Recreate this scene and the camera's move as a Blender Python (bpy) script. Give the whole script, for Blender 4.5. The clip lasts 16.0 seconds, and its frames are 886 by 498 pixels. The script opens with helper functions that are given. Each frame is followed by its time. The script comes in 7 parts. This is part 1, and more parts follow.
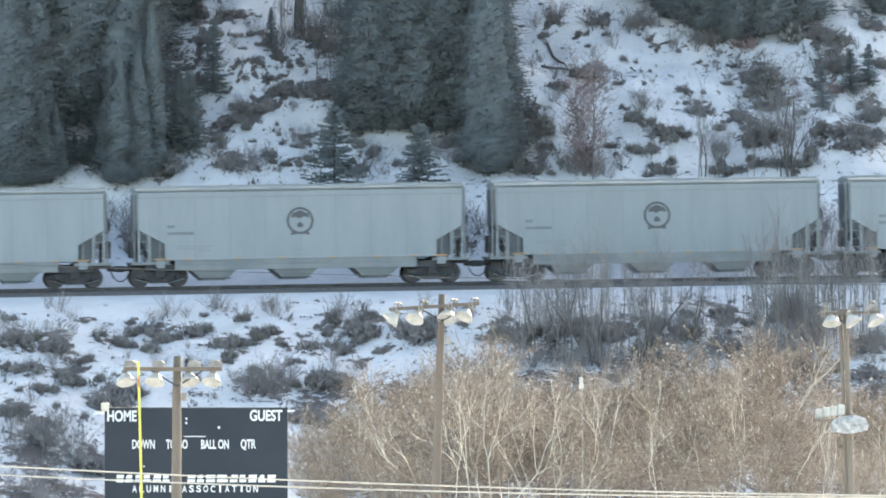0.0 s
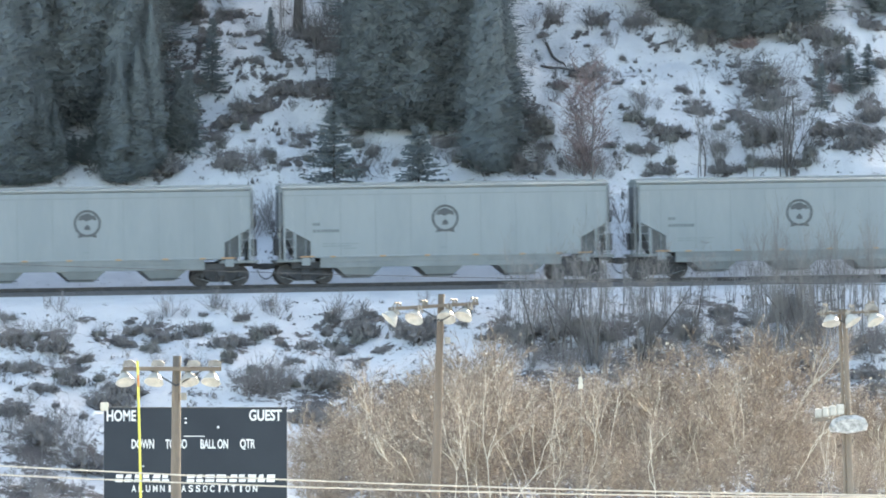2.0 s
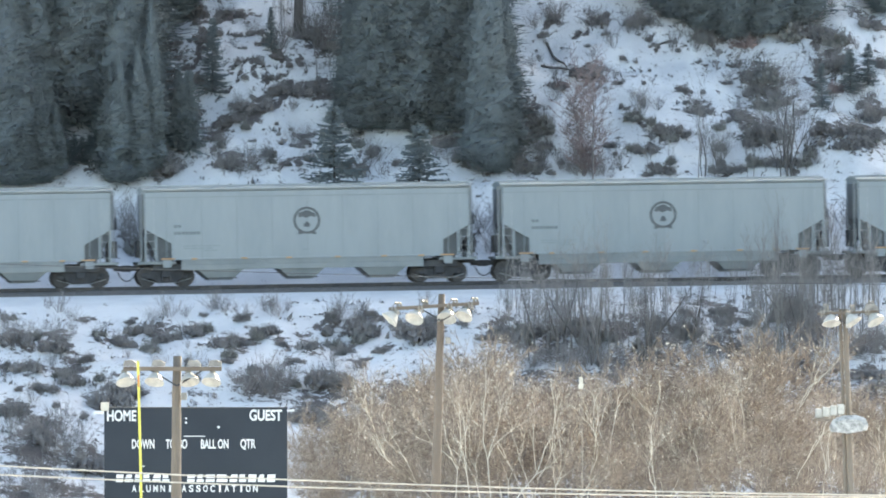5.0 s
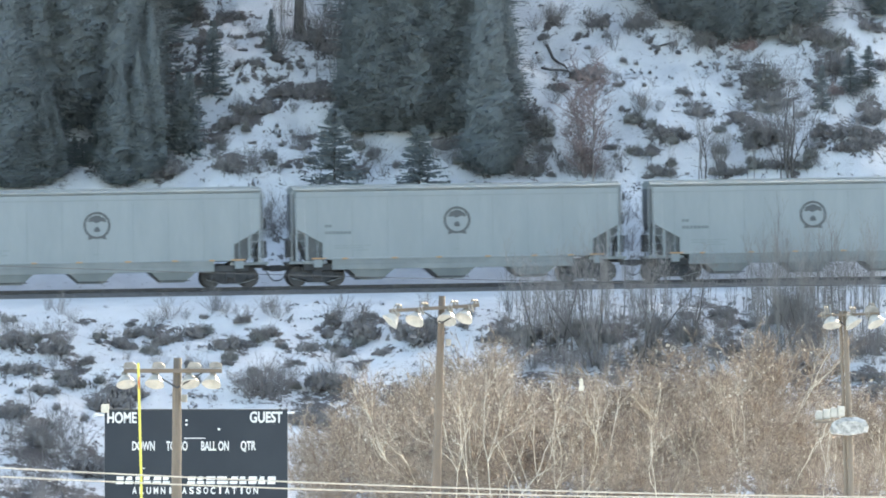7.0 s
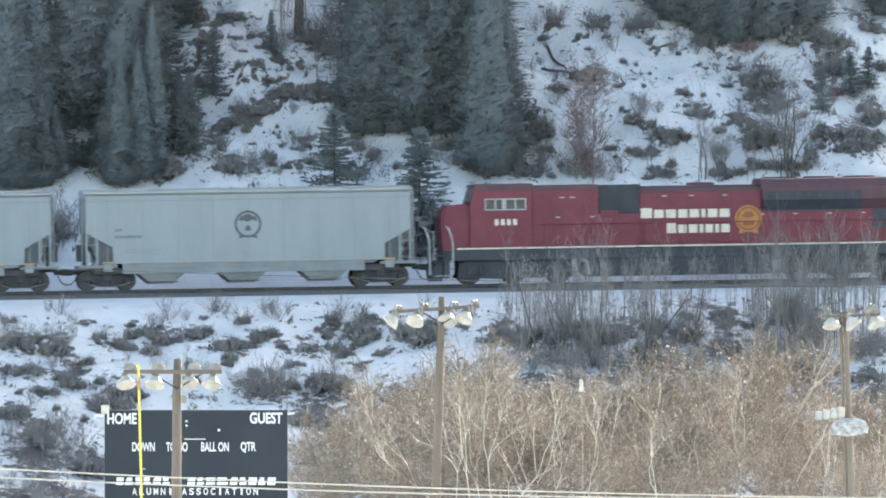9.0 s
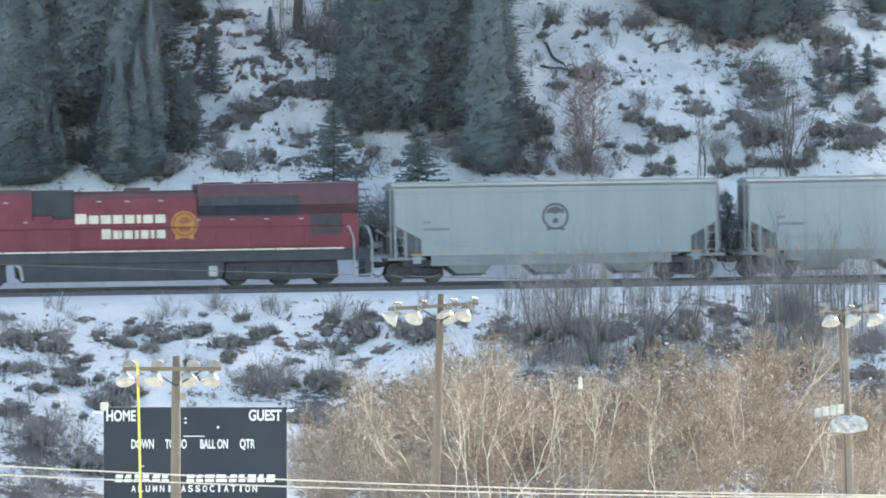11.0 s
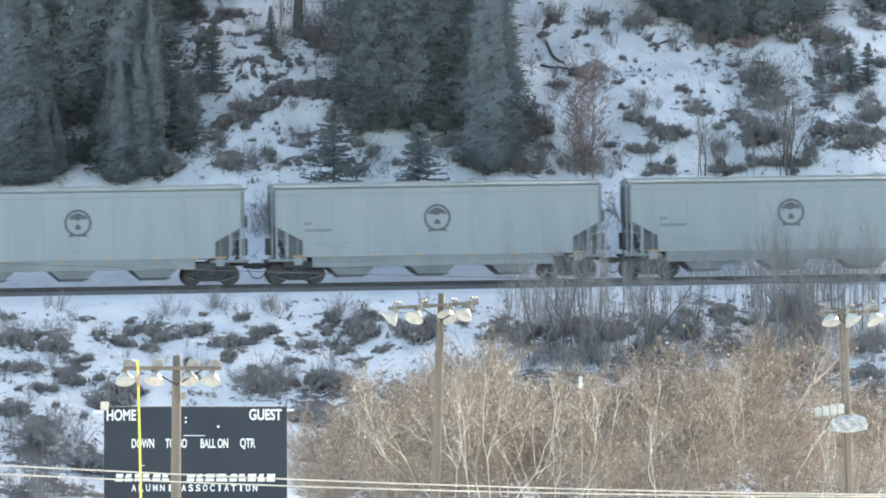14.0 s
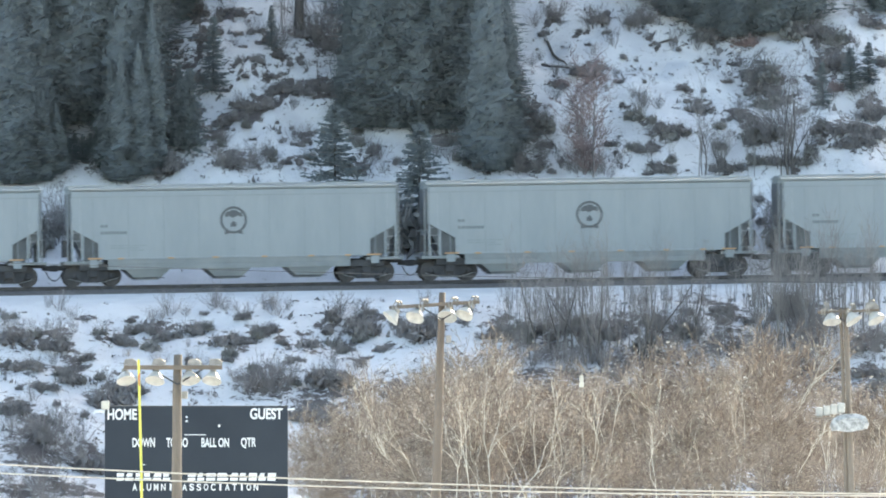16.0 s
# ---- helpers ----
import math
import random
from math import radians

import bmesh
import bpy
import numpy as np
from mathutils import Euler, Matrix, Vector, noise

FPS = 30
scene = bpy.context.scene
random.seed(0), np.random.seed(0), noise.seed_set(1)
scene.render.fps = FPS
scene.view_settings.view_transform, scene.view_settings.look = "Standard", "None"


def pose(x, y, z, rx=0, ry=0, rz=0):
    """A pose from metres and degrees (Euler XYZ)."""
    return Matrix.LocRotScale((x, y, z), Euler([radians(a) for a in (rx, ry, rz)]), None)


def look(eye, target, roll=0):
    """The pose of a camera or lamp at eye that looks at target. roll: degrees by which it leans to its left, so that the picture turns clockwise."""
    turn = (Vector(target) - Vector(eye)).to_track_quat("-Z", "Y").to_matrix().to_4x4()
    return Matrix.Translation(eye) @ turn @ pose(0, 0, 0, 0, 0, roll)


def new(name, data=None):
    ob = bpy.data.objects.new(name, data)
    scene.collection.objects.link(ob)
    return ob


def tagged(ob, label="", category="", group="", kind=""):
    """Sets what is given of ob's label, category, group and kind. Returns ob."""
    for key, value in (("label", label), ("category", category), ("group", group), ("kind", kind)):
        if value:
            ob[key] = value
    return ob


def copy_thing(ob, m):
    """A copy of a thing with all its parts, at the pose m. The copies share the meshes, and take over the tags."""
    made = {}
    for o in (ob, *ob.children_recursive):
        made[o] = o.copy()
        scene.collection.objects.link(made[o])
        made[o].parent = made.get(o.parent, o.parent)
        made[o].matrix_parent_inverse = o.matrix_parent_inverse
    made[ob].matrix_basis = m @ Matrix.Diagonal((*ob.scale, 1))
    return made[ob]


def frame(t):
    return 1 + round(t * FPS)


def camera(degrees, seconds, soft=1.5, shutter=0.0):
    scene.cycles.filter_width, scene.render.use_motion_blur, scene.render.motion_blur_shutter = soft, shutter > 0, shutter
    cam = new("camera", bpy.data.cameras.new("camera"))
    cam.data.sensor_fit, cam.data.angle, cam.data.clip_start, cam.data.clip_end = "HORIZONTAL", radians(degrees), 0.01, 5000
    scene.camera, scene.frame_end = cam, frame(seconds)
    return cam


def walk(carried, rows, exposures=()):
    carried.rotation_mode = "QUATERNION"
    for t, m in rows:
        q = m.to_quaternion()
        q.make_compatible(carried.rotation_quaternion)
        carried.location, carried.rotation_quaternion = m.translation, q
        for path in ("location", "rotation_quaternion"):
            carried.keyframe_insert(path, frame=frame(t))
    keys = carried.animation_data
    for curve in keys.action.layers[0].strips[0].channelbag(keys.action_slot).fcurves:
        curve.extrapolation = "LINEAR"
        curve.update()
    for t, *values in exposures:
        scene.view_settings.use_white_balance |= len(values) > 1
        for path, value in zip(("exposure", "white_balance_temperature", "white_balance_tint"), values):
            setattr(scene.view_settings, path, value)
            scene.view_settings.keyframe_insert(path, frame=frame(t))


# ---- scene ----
# Telephoto view over a sports field to a freight train on a snowy hillside.
FOV = 6.0
STEP = 0.00383          # degrees of sway of the tripod head
EYE_Z = 10.0
cam = camera(FOV, 16.0, soft=1.8, shutter=0.25)


def sway(t, right, up):
    return t, pose(0, 0, EYE_Z, 90.2106 + up * STEP, 0, right * STEP)


walk(cam, [
    sway(0.0, 0, 0), sway(0.5, 0.5, -1), sway(1.0, -1.5, 1.3), sway(1.5, -0.3, 1.7), sway(2.0, -1.2, -0.5),
    sway(2.5, 0.3, -0.2), sway(3.0, -0.6, -0.4), sway(3.5, -0.5, 0), sway(4.0, -0.6, 0), sway(6.5, -0.2, -1.5),
    sway(7.0, 0, 3), sway(7.5, -1.2, 2.6), sway(8.0, 0.2, 5.5), sway(8.5, 1.7, 6), sway(9.0, 0, 4.6),
    sway(11.5, -1.6, -0.7), sway(12.0, -1, -0.6), sway(12.5, -0.2, -2.5), sway(13.0, 0.3, -2.2), sway(13.5, -0.3, -3),
    sway(14.0, -1.1, -1.6), sway(14.5, 0.8, -3), sway(15.0, -1, -2.5), sway(15.5, 0.9, -3.3), sway(16.0, 0.4, -3)],
    exposures=[(0.0, 2.11, 7800, 6), (16.0, 2.11, 7800, 6)])

# ---- world, sun ----
world = bpy.data.worlds.new("sky")
scene.world = world
world.use_nodes = True
wn = world.node_tree
sky = wn.nodes.new("ShaderNodeTexSky")
sky.sky_type, sky.sun_disc = "NISHITA", False
SUN_ELEV, SUN_AZ = 26.0, 27.0      # azimuth clockwise from +Y
sky.sun_elevation, sky.sun_rotation = radians(SUN_ELEV), radians(SUN_AZ)
sky.air_density, sky.dust_density = 1.0, 2.0
wn.links.new(sky.outputs[0], wn.nodes["Background"].inputs[0])
wn.nodes["Background"].inputs[1].default_value = 0.15
sun = new("sun", bpy.data.lights.new("sun", "SUN"))
sun.data.energy, sun.data.angle, sun.data.color = 3.0, radians(1.0), (1.0, 0.92, 0.80)
_az, _el = radians(SUN_AZ), radians(SUN_ELEV)
sun.matrix_world = look((0, 0, 0), (-math.sin(_az) * math.cos(_el), -math.cos(_az) * math.cos(_el), -math.sin(_el)))


# ---- materials ----
def node_mat(name):
    m = bpy.data.materials.new(name)
    m.use_nodes = True
    return m, m.node_tree, m.node_tree.nodes["Principled BSDF"]


def mat(name, a, b, scale=3.0, rough=0.7, bump=0.15, metal=0.0, fine=25.0, vary=0.0, stretch=(1, 1, 1), dist=0.02, island=False):
    """Two tones mixed by coarse and fine noise, with relief."""
    m, nt, bs = node_mat(name)
    co = nt.nodes.new("ShaderNodeTexCoord")
    mp = nt.nodes.new("ShaderNodeMapping")
    mp.inputs["Scale"].default_value = stretch
    nt.links.new(co.outputs["Object"], mp.inputs[0])
    n1, n2 = nt.nodes.new("ShaderNodeTexNoise"), nt.nodes.new("ShaderNodeTexNoise")
    for n, s, d in ((n1, scale, 4), (n2, fine, 3)):
        n.inputs["Scale"].default_value, n.inputs["Detail"].default_value = s, d
        nt.links.new(mp.outputs[0], n.inputs["Vector"])
    add = nt.nodes.new("ShaderNodeMath")
    add.operation = "MULTIPLY_ADD"
    nt.links.new(n2.outputs[0], add.inputs[0])
    add.inputs[1].default_value = 0.4
    sub = nt.nodes.new("ShaderNodeMath")
    sub.operation = "SUBTRACT"
    nt.links.new(n1.outputs[0], sub.inputs[0])
    sub.inputs[1].default_value = 0.2
    nt.links.new(sub.outputs[0], add.inputs[2])
    last = add
    if vary:
        oi = nt.nodes.new("ShaderNodeObjectInfo")
        v = nt.nodes.new("ShaderNodeMath")
        v.operation = "MULTIPLY_ADD"
        nt.links.new(nt.nodes.new("ShaderNodeNewGeometry").outputs["Random Per Island"] if island else oi.outputs["Random"], v.inputs[0])
        v.inputs[1].default_value = vary
        nt.links.new(add.outputs[0], v.inputs[2])
        w = nt.nodes.new("ShaderNodeMath")
        w.operation = "SUBTRACT"
        nt.links.new(v.outputs[0], w.inputs[0])
        w.inputs[1].default_value = vary / 2
        last = w
    ramp = nt.nodes.new("ShaderNodeValToRGB")
    ramp.color_ramp.elements[0].position, ramp.color_ramp.elements[1].position = 0.3, 0.7
    ramp.color_ramp.elements[0].color, ramp.color_ramp.elements[1].color = (*a, 1), (*b, 1)
    nt.links.new(last.outputs[0], ramp.inputs[0])
    nt.links.new(ramp.outputs[0], bs.inputs["Base Color"])
    bs.inputs["Roughness"].default_value, bs.inputs["Metallic"].default_value = rough, metal
    if bump:
        bp = nt.nodes.new("ShaderNodeBump")
        bp.inputs["Strength"].default_value, bp.inputs["Distance"].default_value = bump, dist
        nt.links.new(n2.outputs[0], bp.inputs["Height"])
        nt.links.new(bp.outputs[0], bs.inputs["Normal"])
    return m


def ground_mat():
    """Snow that lies thin: earth and dead grass show where the bare attribute and the noise rise."""
    m, nt, bs = node_mat("snowy_ground")
    co = nt.nodes.new("ShaderNodeTexCoord")
    at = nt.nodes.new("ShaderNodeAttribute")
    at.attribute_name = "bare"

    def tex(scale, detail, rough=0.6):
        n = nt.nodes.new("ShaderNodeTexNoise")
        n.inputs["Scale"].default_value, n.inputs["Detail"].default_value, n.inputs["Roughness"].default_value = scale, detail, rough
        nt.links.new(co.outputs["Object"], n.inputs["Vector"])
        return n

    def op(kind, x, y):
        o = nt.nodes.new("ShaderNodeMath")
        o.operation = kind
        for k, v in enumerate((x, y)):
            if isinstance(v, (int, float)):
                o.inputs[k].default_value = v
            else:
                nt.links.new(v, o.inputs[k])
        return o.outputs[0]

    big, mid, fine = tex(0.55, 4), tex(2.6, 6, 0.7), tex(14, 4, 0.7)
    edge = op("ADD", op("MULTIPLY", op("SUBTRACT", mid.outputs[0], 0.5), 2.3), op("MULTIPLY", op("SUBTRACT", fine.outputs[0], 0.5), 1.3))
    s = op("ADD", at.outputs["Fac"], edge)
    ramp = nt.nodes.new("ShaderNodeValToRGB")
    ramp.color_ramp.elements[0].position, ramp.color_ramp.elements[1].position = 0.47, 0.57
    nt.links.new(s, ramp.inputs[0])
    earth = nt.nodes.new("ShaderNodeValToRGB")
    e = earth.color_ramp.elements
    e[0].position, e[0].color = 0.3, (0.055, 0.051, 0.055, 1)
    e[1].position, e[1].color = 0.75, (0.128, 0.112, 0.110, 1)
    nt.links.new(mid.outputs[0], earth.inputs[0])
    snow = nt.nodes.new("ShaderNodeValToRGB")
    e = snow.color_ramp.elements
    e[0].position, e[0].color = 0.3, (0.53, 0.55, 0.59, 1)
    e[1].position, e[1].color = 0.7, (0.65, 0.67, 0.70, 1)
    nt.links.new(big.outputs[0], snow.inputs[0])
    mix = nt.nodes.new("ShaderNodeMix")
    mix.data_type = "RGBA"
    nt.links.new(ramp.outputs[0], mix.inputs[0])
    nt.links.new(snow.outputs[0], mix.inputs[6])
    nt.links.new(earth.outputs[0], mix.inputs[7])
    nt.links.new(mix.outputs[2], bs.inputs["Base Color"])
    bs.inputs["Roughness"].default_value = 0.85
    bp = nt.nodes.new("ShaderNodeBump")
    bp.inputs["Strength"].default_value, bp.inputs["Distance"].default_value = 0.7, 0.18
    nt.links.new(op("ADD", mid.outputs[0], op("MULTIPLY", fine.outputs[0], 0.4)), bp.inputs["Height"])
    nt.links.new(bp.outputs[0], bs.inputs["Normal"])
    return m


GROUND = ground_mat()
BALLAST = mat("ballast", (0.088, 0.086, 0.088), (0.165, 0.158, 0.152), 6, 0.9, 0.6, fine=40)
RAIL_STEEL = mat("rail_steel", (0.04, 0.043, 0.052), (0.09, 0.09, 0.096), 4, 0.5, 0.1, 0.6)
TIE_WOOD = mat("tie_wood", (0.04, 0.035, 0.03), (0.10, 0.085, 0.07), 4, 0.9, 0.3)
HOPPER_PAINT = mat("hopper_paint", (0.213, 0.252, 0.275), (0.243, 0.284, 0.307), 0.7, 0.5, 0.05, vary=0.25, fine=6, stretch=(1.6, 1, 0.3))
# the shade on the car ends is put into this darker grey
END_SHADE_GREY = mat("end_sheet_shade_grey", (0.115, 0.135, 0.148), (0.165, 0.185, 0.20), 1.2, 0.7, 0.1, fine=8)
HOPPER_ROOF = mat("roof_paint", (0.20, 0.235, 0.245), (0.28, 0.315, 0.32), 0.8, 0.6, 0.1)
HOPPER_GREY = mat("bay_paint", (0.160, 0.188, 0.203), (0.215, 0.243, 0.255), 1.0, 0.6, 0.1, vary=0.2)
SEAM_PAINT = mat("seam_paint", (0.175, 0.208, 0.228), (0.215, 0.25, 0.272), 1.0, 0.6, 0.05)
# grey darkened for the shade inside the open end cages
CAGE_SHADE = mat("cage_shade_grey", (0.068, 0.080, 0.089), (0.108, 0.122, 0.131), 1.5, 0.7, 0.1, fine=9)
DARK_STEEL = mat("dark_steel", (0.034, 0.039, 0.046), (0.068, 0.073, 0.080), 3, 0.7, 0.2)
TRUCK_STEEL = mat("truck_steel", (0.032, 0.036, 0.043), (0.062, 0.066, 0.074), 3, 0.8, 0.25)
WHEEL_STEEL = mat("wheel_steel", (0.036, 0.038, 0.043), (0.070, 0.070, 0.076), 3, 0.6, 0.15, 0.1)
GALVANISED = mat("galvanised_steel", (0.24, 0.27, 0.29), (0.34, 0.37, 0.39), 3, 0.5, 0.1, 0.2)
EMBLEM_GREY = mat("emblem_grey", (0.06, 0.075, 0.085), (0.09, 0.10, 0.11), 2, 0.6, 0.0)
LETTER_GREY = mat("letter_grey", (0.115, 0.145, 0.16), (0.15, 0.18, 0.195), 3, 0.6, 0.0)
FINE_PRINT = mat("fine_print_grey", (0.185, 0.225, 0.245), (0.21, 0.25, 0.27), 3, 0.6, 0.0)
REFLECT_YELLOW = mat("reflective_yellow", (0.36, 0.22, 0.12), (0.44, 0.27, 0.15), 3, 0.5, 0.0)
LOCO_RED = mat("engine_red", (0.114, 0.013, 0.028), (0.158, 0.022, 0.043), 0.8, 0.5, 0.05, fine=5)
LOCO_ROOF = mat("engine_roof", (0.06, 0.032, 0.042), (0.095, 0.042, 0.053), 1.0, 0.6, 0.1)
LOCO_BLACK = mat("engine_black", (0.020, 0.027, 0.037), (0.036, 0.045, 0.057), 1.5, 0.6, 0.1)
CREAM = mat("cream_paint", (0.50, 0.47, 0.40), (0.62, 0.59, 0.51), 4, 0.5, 0.0)
GOLD = mat("gold_paint", (0.30, 0.12, 0.03), (0.42, 0.19, 0.05), 3, 0.5, 0.0)
GOLD_DARK = mat("dark_gold_paint", (0.19, 0.05, 0.025), (0.26, 0.08, 0.035), 3, 0.5, 0.0)
WINDOW_DARK = mat("dark_window", (0.02, 0.025, 0.03), (0.05, 0.06, 0.065), 1, 0.15, 0.0)
POLE_WOOD = mat("pole_wood", (0.13, 0.11, 0.092), (0.25, 0.21, 0.17), 2, 0.85, 0.4, stretch=(1, 1, 0.08), fine=60)
POLE_BROWN = mat("brown_pole_wood", (0.130, 0.102, 0.082), (0.235, 0.19, 0.152), 2, 0.85, 0.4, stretch=(1, 1, 0.08), fine=60)
ARM_WOOD = mat("crossarm_wood", (0.11, 0.09, 0.075), (0.19, 0.155, 0.125), 2, 0.85, 0.4, stretch=(0.08, 1, 1), fine=60)
LAMP_WHITE = mat("lamp_enamel", (0.36, 0.355, 0.33), (0.54, 0.53, 0.49), 4, 0.35, 0.0)
LAMP_METAL = mat("lamp_metal", (0.22, 0.21, 0.19), (0.36, 0.34, 0.31), 4, 0.6, 0.1, 0.2)
BOARD = mat("board_paint", (0.012, 0.020, 0.031), (0.019, 0.029, 0.041), 0.6, 0.7, 0.05)
WHITE_PAINT = mat("white_paint", (0.62, 0.64, 0.65), (0.74, 0.75, 0.75), 3, 0.6, 0.0)
YELLOW = mat("yellow_paint", (0.56, 0.54, 0.09), (0.66, 0.63, 0.13), 3, 0.45, 0.0)
WIRE_MAT = mat("pale_cable", (0.45, 0.41, 0.35), (0.62, 0.57, 0.48), 5, 0.6, 0.0)
WIRE_GREY = mat("grey_cable", (0.07, 0.075, 0.08), (0.11, 0.115, 0.12), 5, 0.6, 0.0)
BARK_DARK = mat("spruce_bark", (0.065, 0.063, 0.065), (0.125, 0.118, 0.115), 3, 0.9, 0.5, stretch=(1, 1, 0.3))
NEEDLES = mat("spruce_needles", (0.145, 0.175, 0.191), (0.175, 0.208, 0.222), 0.6, 0.8, 0.0, vary=0.25, fine=4)


def let_light_through(m, share):
    """Thin foliage: part of the light passes on."""
    nt = m.node_tree
    bs, out = nt.nodes["Principled BSDF"], nt.nodes["Material Output"]
    tr, mx = nt.nodes.new("ShaderNodeBsdfTranslucent"), nt.nodes.new("ShaderNodeMixShader")
    src = bs.inputs["Base Color"].links[0].from_socket
    nt.links.new(src, tr.inputs["Color"])
    mx.inputs[0].default_value = share
    nt.links.new(bs.outputs[0], mx.inputs[1])
    nt.links.new(tr.outputs[0], mx.inputs[2])
    nt.links.new(mx.outputs[0], out.inputs["Surface"])


let_light_through(NEEDLES, 0.12)
BUD_PALE = mat("pale_buds", (0.34, 0.29, 0.24), (0.78, 0.73, 0.635), 1.5, 0.8, 0.0, vary=0.6, fine=8, island=True)
# wide random tone from twig to twig paints in sun glints
TWIG_TAN = mat("tan_twigs", (0.158, 0.125, 0.102), (0.415, 0.345, 0.285), 1.2, 0.8, 0.0, vary=0.8, fine=5, island=True)
TWIG_PALE = mat("pale_bark", (0.48, 0.45, 0.38), (0.76, 0.72, 0.62), 1.5, 0.8, 0.1, fine=10, vary=0.2)
TWIG_LIMB = mat("willow_bark", (0.17, 0.137, 0.112), (0.46, 0.40, 0.33), 1.5, 0.8, 0.1, fine=10, vary=0.3)
TWIG_GREY = mat("grey_twigs", (0.155, 0.153, 0.155), (0.250, 0.245, 0.244), 1.2, 0.85, 0.0, vary=0.4, fine=5)
TWIG_DARK = mat("dark_twigs", (0.150, 0.148, 0.155), (0.240, 0.232, 0.238), 1.2, 0.85, 0.0, vary=0.3, fine=5)
TWIG_RUST = mat("russet_twigs", (0.165, 0.130, 0.132), (0.290, 0.225, 0.224), 1.2, 0.85, 0.0, vary=0.3, fine=5)
TWIG_SAGE = mat("sage_twigs", (0.145, 0.150, 0.146), (0.230, 0.232, 0.224), 1.2, 0.85, 0.0, vary=0.3, fine=5)


# ---- mesh helpers ----
def link(name, me, material, parent=None, label=""):
    if material and not me.materials:
        me.materials.append(material)
    ob = new(name, me)
    if parent is not None:
        ob.parent = parent
    if label:
        ob["label"] = label
    return ob


def part(name, bm, material, parent=None, label="", smooth=False):
    me = bpy.data.meshes.new(name)
    bmesh.ops.recalc_face_normals(bm, faces=bm.faces[:])
    if smooth:
        for f in bm.faces:
            f.smooth = True
    bm.to_mesh(me)
    bm.free()
    return link(name, me, material, parent, label)


def box(bm, x0, x1, y0, y1, z0, z1, bevel=0.0):
    m = Matrix.LocRotScale(((x0 + x1) / 2, (y0 + y1) / 2, (z0 + z1) / 2), None, (abs(x1 - x0), abs(y1 - y0), abs(z1 - z0)))
    made = bmesh.ops.create_cube(bm, size=1, matrix=m)["verts"]
    if bevel:
        edges = list({e for v in made for e in v.link_edges})
        bmesh.ops.bevel(bm, geom=edges, offset=bevel, segments=2, affect="EDGES", profile=0.6)
    return bm


def tube(bm, pts, radii, sides=8, cap=True):
    """A tube through points; radii one number or one a point."""
    pts = [Vector(p) for p in pts]
    if isinstance(radii, (int, float)):
        radii = [radii] * len(pts)
    rings = []
    for i, p in enumerate(pts):
        d = (pts[min(i + 1, len(pts) - 1)] - pts[max(i - 1, 0)]).normalized()
        u = d.cross(Vector((0, 0, 1)) if abs(d.z) < 0.9 else Vector((1, 0, 0))).normalized()
        v = d.cross(u)
        rings.append([bm.verts.new(p + (u * math.cos(k * math.tau / sides) + v * math.sin(k * math.tau / sides)) * radii[i]) for k in range(sides)])
    for r, s in zip(rings, rings[1:]):
        for k in range(sides):
            bm.faces.new((r[k], r[(k + 1) % sides], s[(k + 1) % sides], s[k]))
    if cap:
        bm.faces.new(rings[0][::-1])
        bm.faces.new(rings[-1])
    return bm


def prism(bm, outline, y0, y1):
    """An outline in x, z drawn out from y0 to y1."""
    a = [bm.verts.new((x, y0, z)) for x, z in outline]
    b = [bm.verts.new((x, y1, z)) for x, z in outline]
    bm.faces.new(a)
    bm.faces.new(b[::-1])
    for i in range(len(a)):
        j = (i + 1) % len(a)
        bm.faces.new((a[j], a[i], b[i], b[j]))
    return bm


def loft(bm, sections):
    """Closed sections of equal count, joined in turn and capped."""
    rings = [[bm.verts.new(p) for p in s] for s in sections]
    n = len(rings[0])
    for r, s in zip(rings, rings[1:]):
        for k in range(n):
            bm.faces.new((r[k], r[(k + 1) % n], s[(k + 1) % n], s[k]))
    bm.faces.new(rings[0][::-1])
    bm.faces.new(rings[-1])
    return bm


def ring(bm, cx, y0, y1, cz, r_out, r_in, n=32):
    rows = []
    for r, y in ((r_out, y0), (r_in, y0), (r_in, y1), (r_out, y1)):
        rows.append([bm.verts.new((cx + r * math.cos(k * math.tau / n), y, cz + r * math.sin(k * math.tau / n))) for k in range(n)])
    for i in range(4):
        p, q = rows[i], rows[(i + 1) % 4]
        for k in range(n):
            bm.faces.new((p[k], p[(k + 1) % n], q[(k + 1) % n], q[k]))
    return bm


def lettering(name, text, size, x, y, z, material, parent, width=None, label=""):
    """Words in the built-in font as a thin raised mesh that faces -y; (x, z) is the lower left corner."""
    cu = bpy.data.curves.new(name, "FONT")
    cu.body, cu.size, cu.extrude, cu.offset = text, size, 0.006, size * 0.028
    tmp = bpy.data.objects.new(name, cu)
    scene.collection.objects.link(tmp)
    bpy.context.view_layer.update()
    me = bpy.data.meshes.new_from_object(tmp.evaluated_get(bpy.context.evaluated_depsgraph_get()))
    bpy.data.objects.remove(tmp)
    xs = [v.co.x for v in me.vertices]
    k = width / (max(xs) - min(xs)) if width else 1.0
    for v in me.vertices:
        v.co = Vector(((v.co.x - min(xs)) * k + x, y - v.co.z, v.co.y + z))
    me.materials.clear()
    return link(name, me, material, parent, label)


def thing(name, label, category, m=None, group="", kind=""):
    ob = tagged(new(name), label, category, group, kind)
    ob.empty_display_size = 0.5
    if m is not None:
        ob.matrix_basis = m
    return ob


